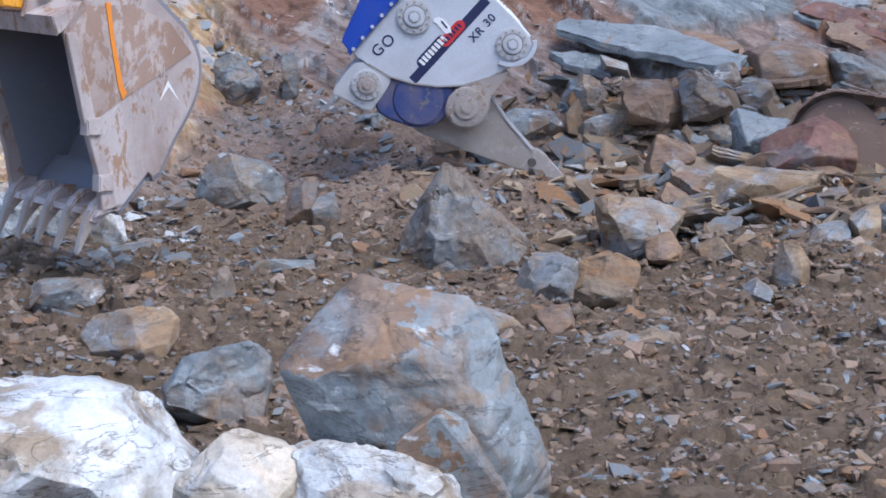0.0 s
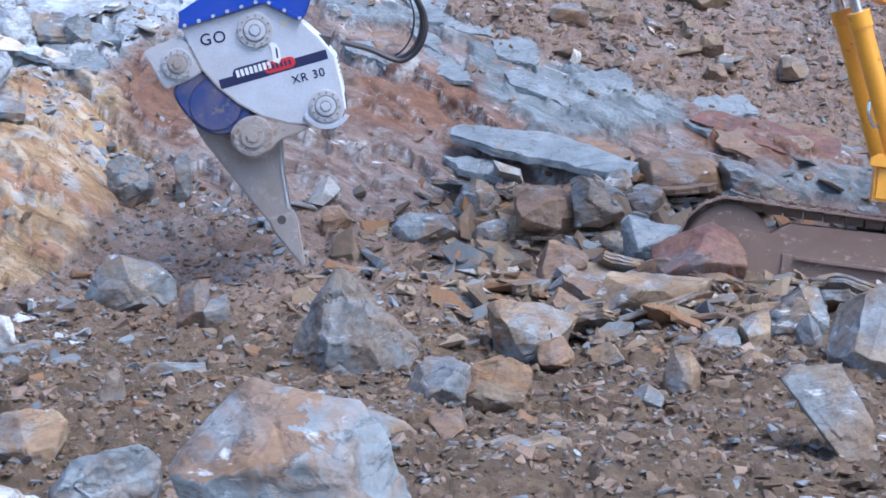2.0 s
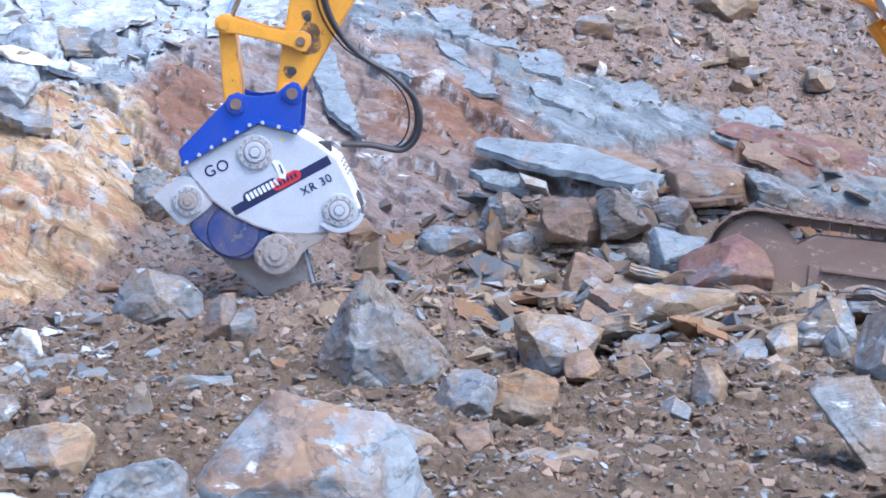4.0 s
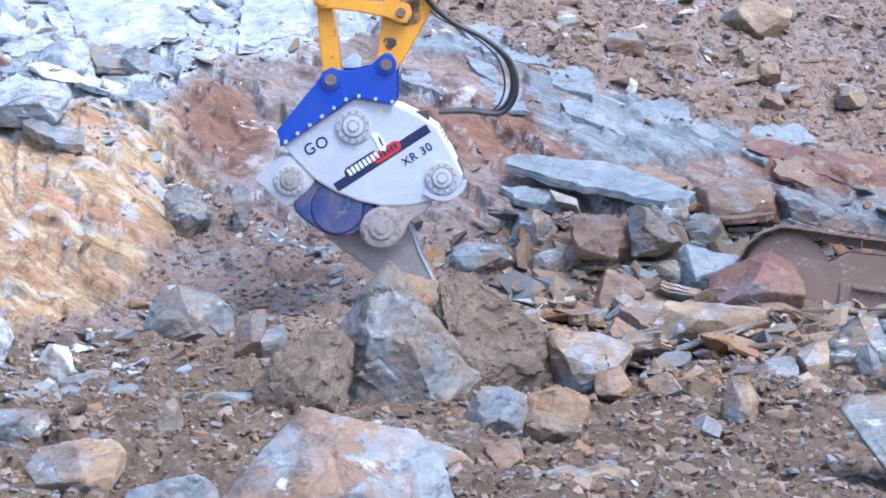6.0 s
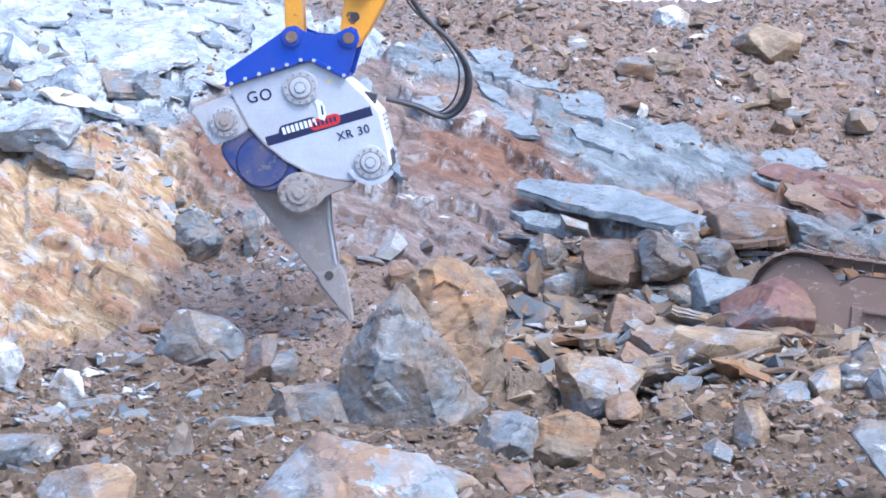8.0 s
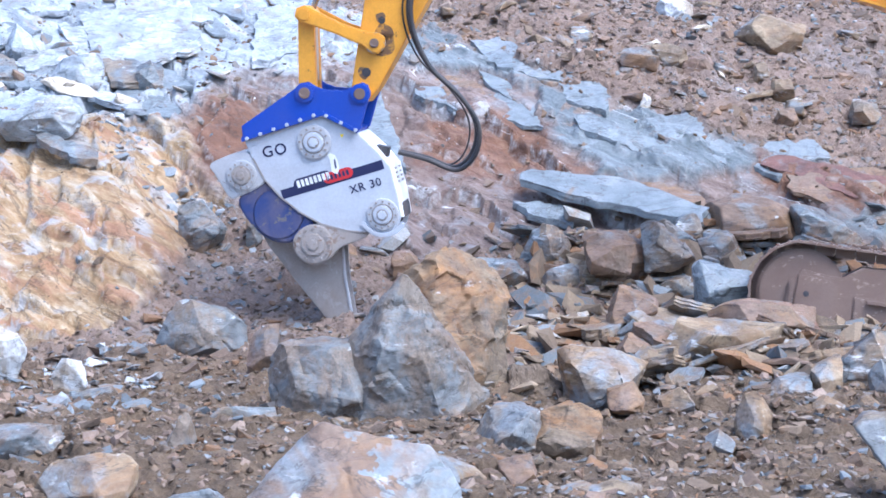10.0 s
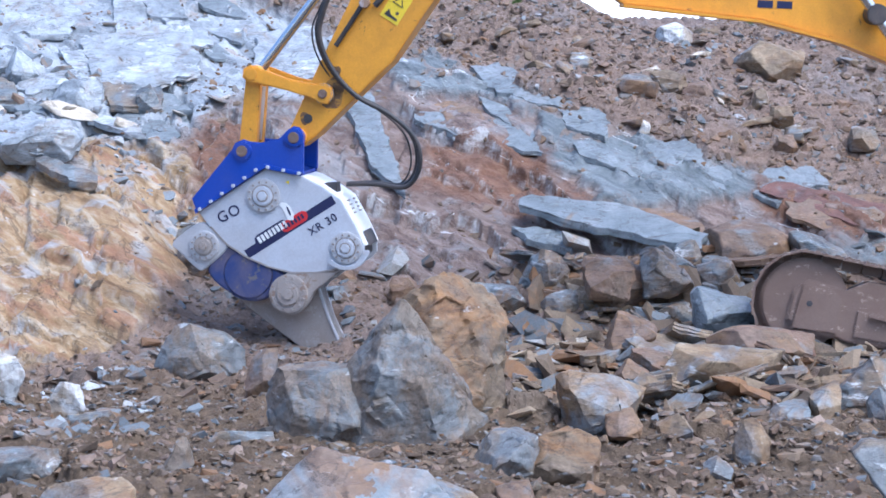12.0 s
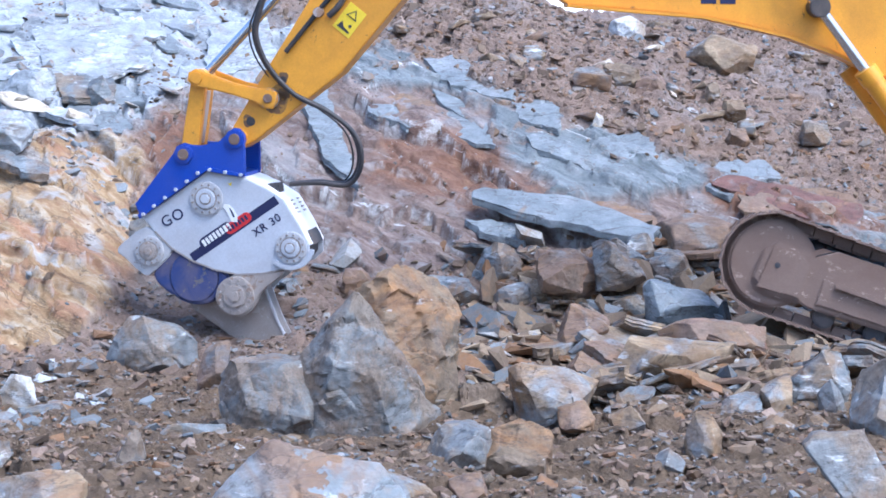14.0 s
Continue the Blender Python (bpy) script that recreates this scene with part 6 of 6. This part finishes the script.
def scatter(name, label, count, size, region, seed, keep, tilt=0.45, material=None, thin=(0.12, 0.45), sides=6, sink=0.02):
    """Many loose fragments as one sheet of rubble."""
    rng = np.random.default_rng(seed)
    x, y = rng.uniform(region[0], region[1], count), rng.uniform(region[2], region[3], count)
    ok = keep(x, y, rng)
    x, y = x[ok], y[ok]
    s = np.clip(np.exp(rng.normal(math.log(size), 0.55, len(x))), size * 0.4, size * 4)
    z = ground_z(x, y) - s * sink
    lie = np.arctan((base_z(x, y + 0.3) - base_z(x, y - 0.3)) / 0.6)
    cl, sl, o = np.cos(lie), np.sin(lie), np.zeros(len(x))
    R = np.array([[o + 1, o, o], [o, cl, -sl], [o, sl, cl]]).transpose(2, 0, 1) @ turns(rng, len(x), tilt)
    shapes = stone_shapes(24, seed, thin, sides)
    kind = rng.integers(0, len(shapes), len(x))
    V, F, base = [], [], 0
    for k, (v, f) in enumerate(shapes):
        for i in np.nonzero(kind == k)[0]:
            V.append(v @ R[i].T * s[i] + (x[i], y[i], z[i]))
            F.append(f + base)
            base += len(v)
    V, F = np.concatenate(V), np.concatenate(F)
    me = bpy.data.meshes.new(name)
    me.from_pydata(V.tolist(), [], F.tolist())
    me.materials.append(material or M_RUBBLE)
    return tagged(new(name, me), label, "rubble", kind="stuff")


M_RUBBLE = rubble_material("mixed_rubble", STONE_COLOURS)
M_COARSE = rubble_material("coarse_rubble_stone", [(0.0, (0.12, 0.132, 0.14)), (0.16, (0.20, 0.216, 0.225)), (0.26, (0.15, 0.11, 0.075)), (0.5, (0.23, 0.172, 0.115)), (0.66, (0.30, 0.235, 0.16)), (0.78, (0.22, 0.122, 0.062)), (0.9, (0.32, 0.315, 0.30))])
M_CHIPS = rubble_material("grey_slate_chips", [(0.0, (0.17, 0.19, 0.205)), (0.25, (0.22, 0.24, 0.256)), (0.55, (0.29, 0.312, 0.326)), (0.80, (0.40, 0.414, 0.42)), (0.92, (0.22, 0.155, 0.115))])
M_CLODS = rubble_material("brown_clods", [(0.0, (0.14, 0.10, 0.076)), (0.3, (0.19, 0.135, 0.103)), (0.6, (0.235, 0.17, 0.132)), (0.85, (0.29, 0.22, 0.172))])


def on_loose(x, y, rng):
    a, b, c, _ = zones(x, y)
    return rng.random(len(x)) < np.where(a > 0.5, 0.10, np.where(b > 0.5, 0.03, np.where(c > 0.5, 0.25, 1.0)))


def in_pile(x, y, rng):
    return rng.random(len(x)) < np.exp(-((x - 2.6) / 1.8) ** 2 - ((y - 19.8) / 2.1) ** 2) * 1.2


def on_ledges(x, y, rng):
    a, b, c, _ = zones(x, y)
    low = np.exp(-((y - 24.3 + 0.25 * (x + 3.5)) / 0.8) ** 2)
    trail = np.minimum(1, np.exp(-((y - 22.15 + 1.02 * (x + 2.15)) / 0.42) ** 2) * (x > -5.2) * (x < -0.9))
    patch = 0.5 * np.exp(-((x + 3.3) / 0.8) ** 2 - ((y - 17.3) / 1.3) ** 2)
    return rng.random(len(x)) < np.where(c > 0.5, 0.015 + 0.8 * low, 0.0) * (b < 0.3) + 0.55 * trail + patch


scatter("slate_chips", "broken grey slate chips on the ledges", 10500, 0.115, (-7.0, -1.0, 15.5, 27.6), 12, on_ledges, 0.42, M_CHIPS, (0.08, 0.3), 5)
scatter("gravel", "fine brown and grey broken slate gravel", 52000, 0.046, (-6.5, 7.2, 9.8, 29.0), 5, on_loose, 0.35, None, (0.12, 0.4), 5, -0.05)
scatter("rubble", "mixed brown, tan and blue-grey slate rubble", 15000, 0.088, (-6.5, 7.2, 9.8, 29.0), 6, on_loose, 0.26, None, (0.07, 0.26), 5)
scatter("coarse_rubble", "coarse heap of angular slate rubble", 6500, 0.22, (-1.0, 6.5, 16.5, 22.6), 7, in_pile, 0.42, M_COARSE, (0.07, 0.24), 5, -0.06)


def on_bank(x, y, rng):
    a, b, c, _ = zones(x, y)
    return (a + b + c < 0.5) & (((x > -0.4) & (y > 23.6)) | ((y < 20.0) & (rng.random(len(x)) < 0.6)))


scatter("soil_clods", "crumbly brown soil clods on the slope", 17000, 0.07, (-6.0, 7.2, 9.8, 29.2), 9, on_bank, 0.8, M_CLODS, (0.4, 0.8), 6, 0.14)


def loose_rocks():
    """Countable mid-sized rocks, six shapes in each kind of stone."""
    rnd = random.Random(21)
    kinds = [(M_SLATE, "loose blue-grey slate rock on the slope"), (M_SLATE_RUST, "loose rust-stained slate rock on the slope"), (M_TAN, "loose tan weathered rock on the slope"), (M_RUST, "loose red-brown rock lying on the slope"), (M_CREAM, "loose cream broken rock on the slope")]
    shapes = stone_shapes(6, 77)
    protos = {}
    rng = np.random.default_rng(8)
    made = 0

    def slab_plan(k):
        r = random.Random(k + 40)
        return [(0.5 * q * math.cos(a), 0.5 * r.uniform(0.5, 0.8) * q * math.sin(a)) for a, q in ((6.283 * (j + r.uniform(-0.3, 0.3)) / 7, r.uniform(0.75, 1.15)) for j in range(7))]

    while made < 258:
        if made < 100:
            x, y = rnd.gauss(2.6, 1.4), rnd.gauss(19.6, 1.7)
        elif made < 140:
            x, y = rnd.uniform(-6.2, -2.6), rnd.gauss(24.6, 0.6)
        elif made >= 225:
            x, y = rnd.gauss(2.9, 1.2), rnd.uniform(24.6, 27.2)
        else:
            x, y = rnd.uniform(-5, 6.5), rnd.uniform(12.5, 28)
        a, b, c, _ = [float(q[0]) for q in zones(np.array([x]), np.array([y]))]
        if a + b > 0.4 and rnd.random() < 0.85 or y < 12.5 or (-2.7 < x < 1.0 and 17.4 < y < 21.6) or made < 100 and (y < 16.9 or x < 0.5):
            continue
        mat, lab = rnd.choices(kinds, (1, 1, 5, 4, 2) if made >= 225 else (3, 2, 6, 3, 0.15) if c < 0.5 else (4, 0, 0, 0, 2))[0]
        k = rnd.randrange(6)
        slab = made < 100 and made % 4
        if slab:
            k += 6
        if (mat.name, k) not in protos:
            v, f = shapes[k % 6]
            bm = plate_mesh(slab_plan(k), 0.13, (0, 0), k) if slab else hull_mesh([Vector(p) for p in v], 0.09, 0.016, k + 3, 0.45, 4)
            ob = protos[mat.name, k] = part("rock", bm, mat, None)
        else:
            ob = new("rock", protos[mat.name, k].data)
        s = min(0.6, max(0.15, rnd.lognormvariate(math.log(0.36 if made < 100 or made >= 225 else 0.24), 0.38)))
        flat = 0.85
        s = s * (1.5 if slab else 1.0)
        z = float(ground_z(np.array([x]), np.array([y]))[0])
        ob.matrix_basis = pose(x, y, z + (0.14 if slab else 0.04) * s, rnd.gauss(16 if slab else 8, 14), rnd.gauss(8, 14), rnd.uniform(0, 360)) @ Matrix.Diagonal((s * rnd.uniform(1.0, 1.5), s * rnd.uniform(0.8, 1.1), s * flat * rnd.uniform(0.6, 1.1), 1))
        tagged(ob, lab, "rock", "loose rocks on the slope")
        made += 1


loose_rocks()


# ---- grass on the bank ----
def grass_tuft(x, y, size, seed):
    rnd = random.Random(seed)
    bm = bmesh.new()
    for _ in range(70):
        a, r = rnd.uniform(0, 6.28), size * abs(rnd.gauss(0, 0.35))
        px, py = r * math.cos(a), r * math.sin(a)
        h, lx, ly = size * rnd.uniform(0.4, 1.0), size * rnd.gauss(0, 0.3), size * rnd.gauss(0, 0.3)
        w = 0.006
        v = [bm.verts.new(p) for p in ((px - w, py, -0.03), (px + w, py, -0.03), (px + lx * 0.4 + w * 0.8, py + ly * 0.4, h * 0.6), (px + lx * 0.4 - w * 0.8, py + ly * 0.4, h * 0.6), (px + lx, py + ly, h))]
        bm.faces.new(v[:4])
        bm.faces.new((v[3], v[2], v[4]))
    ob = part("grass_tuft", bm, M_GRASS, None)
    ob.location = (x, y, float(ground_z(np.array([x]), np.array([y]))[0]))
    tagged(ob, "small green grass tuft on the bank", "grass", "grass tufts")


M_GRASS = steel_material("green_grass", (0.10, 0.16, 0.035), 0.7, 0.0, (0.2, 0.18, 0.07), 0.6, 0.1)
grass_tuft(0.39, 28.68, 0.22, 900)
grass_tuft(0.88, 27.99, 0.12, 901)
grass_tuft(2.41, 29.66, 0.1, 902)
grass_tuft(4.08, 28.67, 0.12, 903)
grass_tuft(-3.94, 27.43, 0.1, 904)
grass_tuft(6.41, 59.99, 0.1, 905)
grass_tuft(0.66, 28.27, 0.1, 906)
grass_tuft(-3.17, 27.38, 0.08, 907)


# ---- what moves ----
def turn_in_plane(point, heading, angle):
    return Matrix.Translation(point) @ pose(0, 0, 0, 0, 0, heading) @ pose(0, 0, 0, 0, angle, 0)


def glide(rows, t):
    """Values between rows of (time, value, ...)."""
    ts = [r[0] for r in rows]
    return [float(np.interp(t, ts, [r[k] for r in rows])) for k in range(1, len(rows[0]))]


def motions():
    ripper_rows = [
        (0.0, pose(-0.682, 19.60, 1.638, 0, -19.48, 2.0)), (0.5, pose(-0.417, 19.53, 1.599, 0, -21.82, 1.7)),
        (1.0, pose(-0.597, 19.47, 1.966, 0, -8.00, 1.3)), (1.5, pose(-0.713, 19.40, 2.328, 0, -0.13, 1.0)),
        (2.0, pose(-1.168, 19.43, 2.487, 0, 11.23, 0.1)), (2.5, pose(-1.468, 19.46, 1.757, 0, 8.42, -0.8)),
        (3.0, pose(-1.523, 19.49, 1.393, 0, 1.12, -1.6)), (3.2, pose(-1.496, 19.50, 1.279, 0, -3.08, -2.0)),
        (5.3, pose(-1.114, 19.40, 1.893, 0, 3.27, -2.0)), (5.5, pose(-0.929, 19.40, 1.845, 0, -2.49, -1.9)),
        (6.0, pose(-0.782, 19.40, 1.884, 0, -5.48, -1.7)), (6.5, pose(-0.736, 19.40, 2.066, 0, -3.91, -1.5)),
        (7.0, pose(-0.702, 19.40, 2.365, 0, -1.50, -1.2)), (7.5, pose(-0.918, 19.40, 2.549, 0, 3.68, -1.0)),
        (8.0, pose(-1.380, 19.54, 2.463, 0, 11.01, -3.1)), (8.2, pose(-1.544, 19.60, 2.232, 0, 12.25, -4.0)),
        (10.3, pose(-1.297, 20.00, 1.763, 0, 8.96, -8.0)), (10.5, pose(-1.355, 20.04, 1.701, 0, 7.04, -8.6)),
        (11.0, pose(-1.610, 20.15, 1.617, 0, 0.50, -10.0)), (11.5, pose(-1.746, 20.15, 1.497, 0, -3.09, -10.2)),
        (12.0, pose(-1.807, 20.15, 1.532, 0, -5.11, -10.3)), (12.5, pose(-1.859, 20.15, 1.485, 0, -6.56, -10.5)),
        (13.0, pose(-1.922, 20.15, 1.437, 0, -8.16, -10.7)), (13.5, pose(-1.893, 20.15, 1.456, 0, -7.34, -10.8)),
        (14.0, pose(-1.901, 20.15, 1.427, 0, -7.36, -11.0)),
    ]
    walk(ripper, ripper_rows)
    # the machine rocks back as the ripper bites: hub place and pitch
    base = [(0, 3.20, 0.57, 5), (11.5, 3.205, 0.58, 5), (12.0, 3.245, 0.736, 9), (12.5, 3.32, 0.868, 12), (13.0, 3.368, 0.97, 15), (13.5, 3.39, 1.056, 18), (14.0, 3.387, 1.029, 17)]
    lean = [(0, 14), (3.2, 16), (8.2, 15), (10.3, 16.1), (10.5, 18.1), (11, 24.6), (11.5, 27.8), (12, 31.9), (12.5, 34.2), (13, 38.2), (13.5, 37.4), (14, 37.6)]
    cyl = [(0, 4.45, 2.65, 15), (1.0, 4.32, 2.65, 15), (1.5, 4.39, 2.69, 15), (2.0, 4.34, 2.69, 17), (2.5, 4.158, 2.595, 25), (3.0, 4.118, 2.546, 31), (5.5, 4.85, 2.9, 31), (8.2, 4.85, 2.9, 31), (10.5, 4.5, 2.8, 36), (11.5, 4.35, 2.75, 38), (12.5, 4.163, 2.72, 33), (13.0, 4.174, 2.744, 35), (13.5, 4.219, 2.791, 38), (14.0, 4.198, 2.769, 38)]
    tilt = [(0, 2), (11.5, 3), (12.5, 1), (14, 0)]
    rows = {ob: [] for ob in (excavator, stick, *crank_bars, bucket_link, rod, barrel, boom, *boom_cylinders)}
    for t, m in ripper_rows:
        hx, hz, pitch = glide(base, t)
        hx, hz = hx * 1.048, 3.3 - (3.3 - hz) * 1.048
        root = pose(hx - 0.05, 19.5, hz, -6, pitch, -10)
        rows[excavator].append((t, root))
        back = root.inverted()
        head = math.degrees(m.to_euler().z)
        flat = pose(0, 0, 0, 0, 0, head)
        ux = flat @ Vector((1, 0, 0))
        up = Vector((0, 0, 1))
        low, end = m @ Vector((0.362, 0, 0.541)), m @ Vector((-0.164, 0, 0.448))
        th = glide(lean, t)[0]
        st = turn_in_plane(low, head, th)
        crank = st @ Vector((0, 0, CRANK))
        # the free pin: where the crank bar and the bucket link meet
        d = end - crank
        dx, dz = d.dot(ux), d.dot(up)
        dist = math.hypot(dx, dz)
        along = (BAR ** 2 - LINK ** 2 + dist ** 2) / (2 * dist)
        off = math.sqrt(max(0.0, BAR ** 2 - along ** 2))
        fx, fz = dx / dist * along + dz / dist * off, dz / dist * along - dx / dist * off
        free = crank + ux * fx + up * fz
        rows[stick].append((t, back @ st))
        for bar in crank_bars:
            rows[bar].append((t, back @ turn_in_plane(crank, head, math.degrees(math.atan2(-fz, fx)))))
        e = free - end
        rows[bucket_link].append((t, back @ turn_in_plane(end, head, math.degrees(math.atan2(e.dot(ux), e.z)))))
        anchor = st @ Vector((-0.40, 0, 3.0))
        e = anchor - free
        a = math.degrees(math.atan2(e.dot(ux), e.z))
        rows[rod].append((t, back @ turn_in_plane(free, head, a)))
        rows[barrel].append((t, back @ turn_in_plane(anchor, head, a + 180)))
        gx, gz, ga = glide(cyl, t)
        g = Vector((gx * 1.047, 19.9, 3.3 - (3.3 - gz) * 1.047))
        for c in boom_cylinders:
            rows[c].append((t, back @ turn_in_plane(g, 0, -ga)))
        pin = g + Vector((-math.sin(radians(ga)), 0, math.cos(radians(ga)))) * 0.75
        rows[boom].append((t, back @ turn_in_plane(pin, 0, glide(tilt, t)[0])))
    for ob, r in rows.items():
        walk(ob, r)
    # the second machine's bucket draws away
    bx, by, bz, turn = -2.77, 15.0, 0.63, 42
    walk(bucket, [(t, pose(bx + dx, by, bz + dz, 0, a, turn)) for t, dx, dz, a in ((0.0, 0, 0, 0), (0.5, -0.14, -0.33, 1), (0.7, -0.22, -0.31, 1), (0.9, -0.44, -0.37, 2), (1.0, -0.72, -0.36, 2), (1.5, -1.6, -0.25, 2), (2.5, -2.6, 0.2, 0), (14.0, -2.6, 0.2, 0))])
    # boulders pushed up out of the slope
    for ob, steps in ((track_boulder, ((0, 0, 0, 0), (8.2, 0, 0, 0), (10.3, 0.05, -0.34, 12), (14, 0.05, -0.34, 12))),
                      (grey_boulder, ((0, 0.22, -0.30, -10), (3.2, 0.22, -0.30, -10), (5.3, 0.12, -0.06, -4), (6.0, 0.04, -0.02, -3), (6.5, 0.02, -0.03, -2), (7.2, 0, 0, 0), (14, 0, 0, 0))),
                      (brown_boulder, ((0, -0.1, -1.2, -25), (3.2, -0.1, -1.2, -25), (5.3, -0.12, -0.42, -12), (6.0, -0.1, -0.32, -9), (6.5, -0.08, -0.22, -6), (7.2, 0, 0, 0), (14, 0, 0, 0))),
                      (low_heap, ((0, 0.1, -0.95, 0), (3.2, 0.1, -0.95, 0), (5.3, 0.02, -0.12, 0), (6.0, 0, 0, 0), (7.0, 0.05, -0.02, 2), (7.4, 0.05, -0.12, 4), (7.9, 0.05, -0.5, 6), (8.2, 0.02, -0.55, 6), (10.3, 0.0, -0.60, 6), (14, 0.0, -0.60, 6))),
                      (high_heap, ((0, -0.05, -1.3, -12), (3.2, -0.05, -1.3, -12), (5.3, 0.22, -0.22, 2), (6.0, 0.14, -0.02, 2), (6.5, 0.10, -0.04, 4), (6.9, 0.12, -0.22, 8), (7.4, 0.28, -0.50, 14), (8.2, 0.36, -0.62, 16), (14, 0.36, -0.64, 16))),
                      (heaved_slab, ((0, 0, -0.95, 0), (7.0, 0, -0.95, 0), (8.0, 0, -0.3, 0), (8.2, 0, -0.2, 0), (10.3, 0, 0, 0), (14, 0, 0, 0)))):
        p = Vector(ob.location)
        walk(ob, [(t, pose(p.x + dx, p.y, p.z + dz, 0, a, 0)) for t, dx, dz, a in steps])


motions()
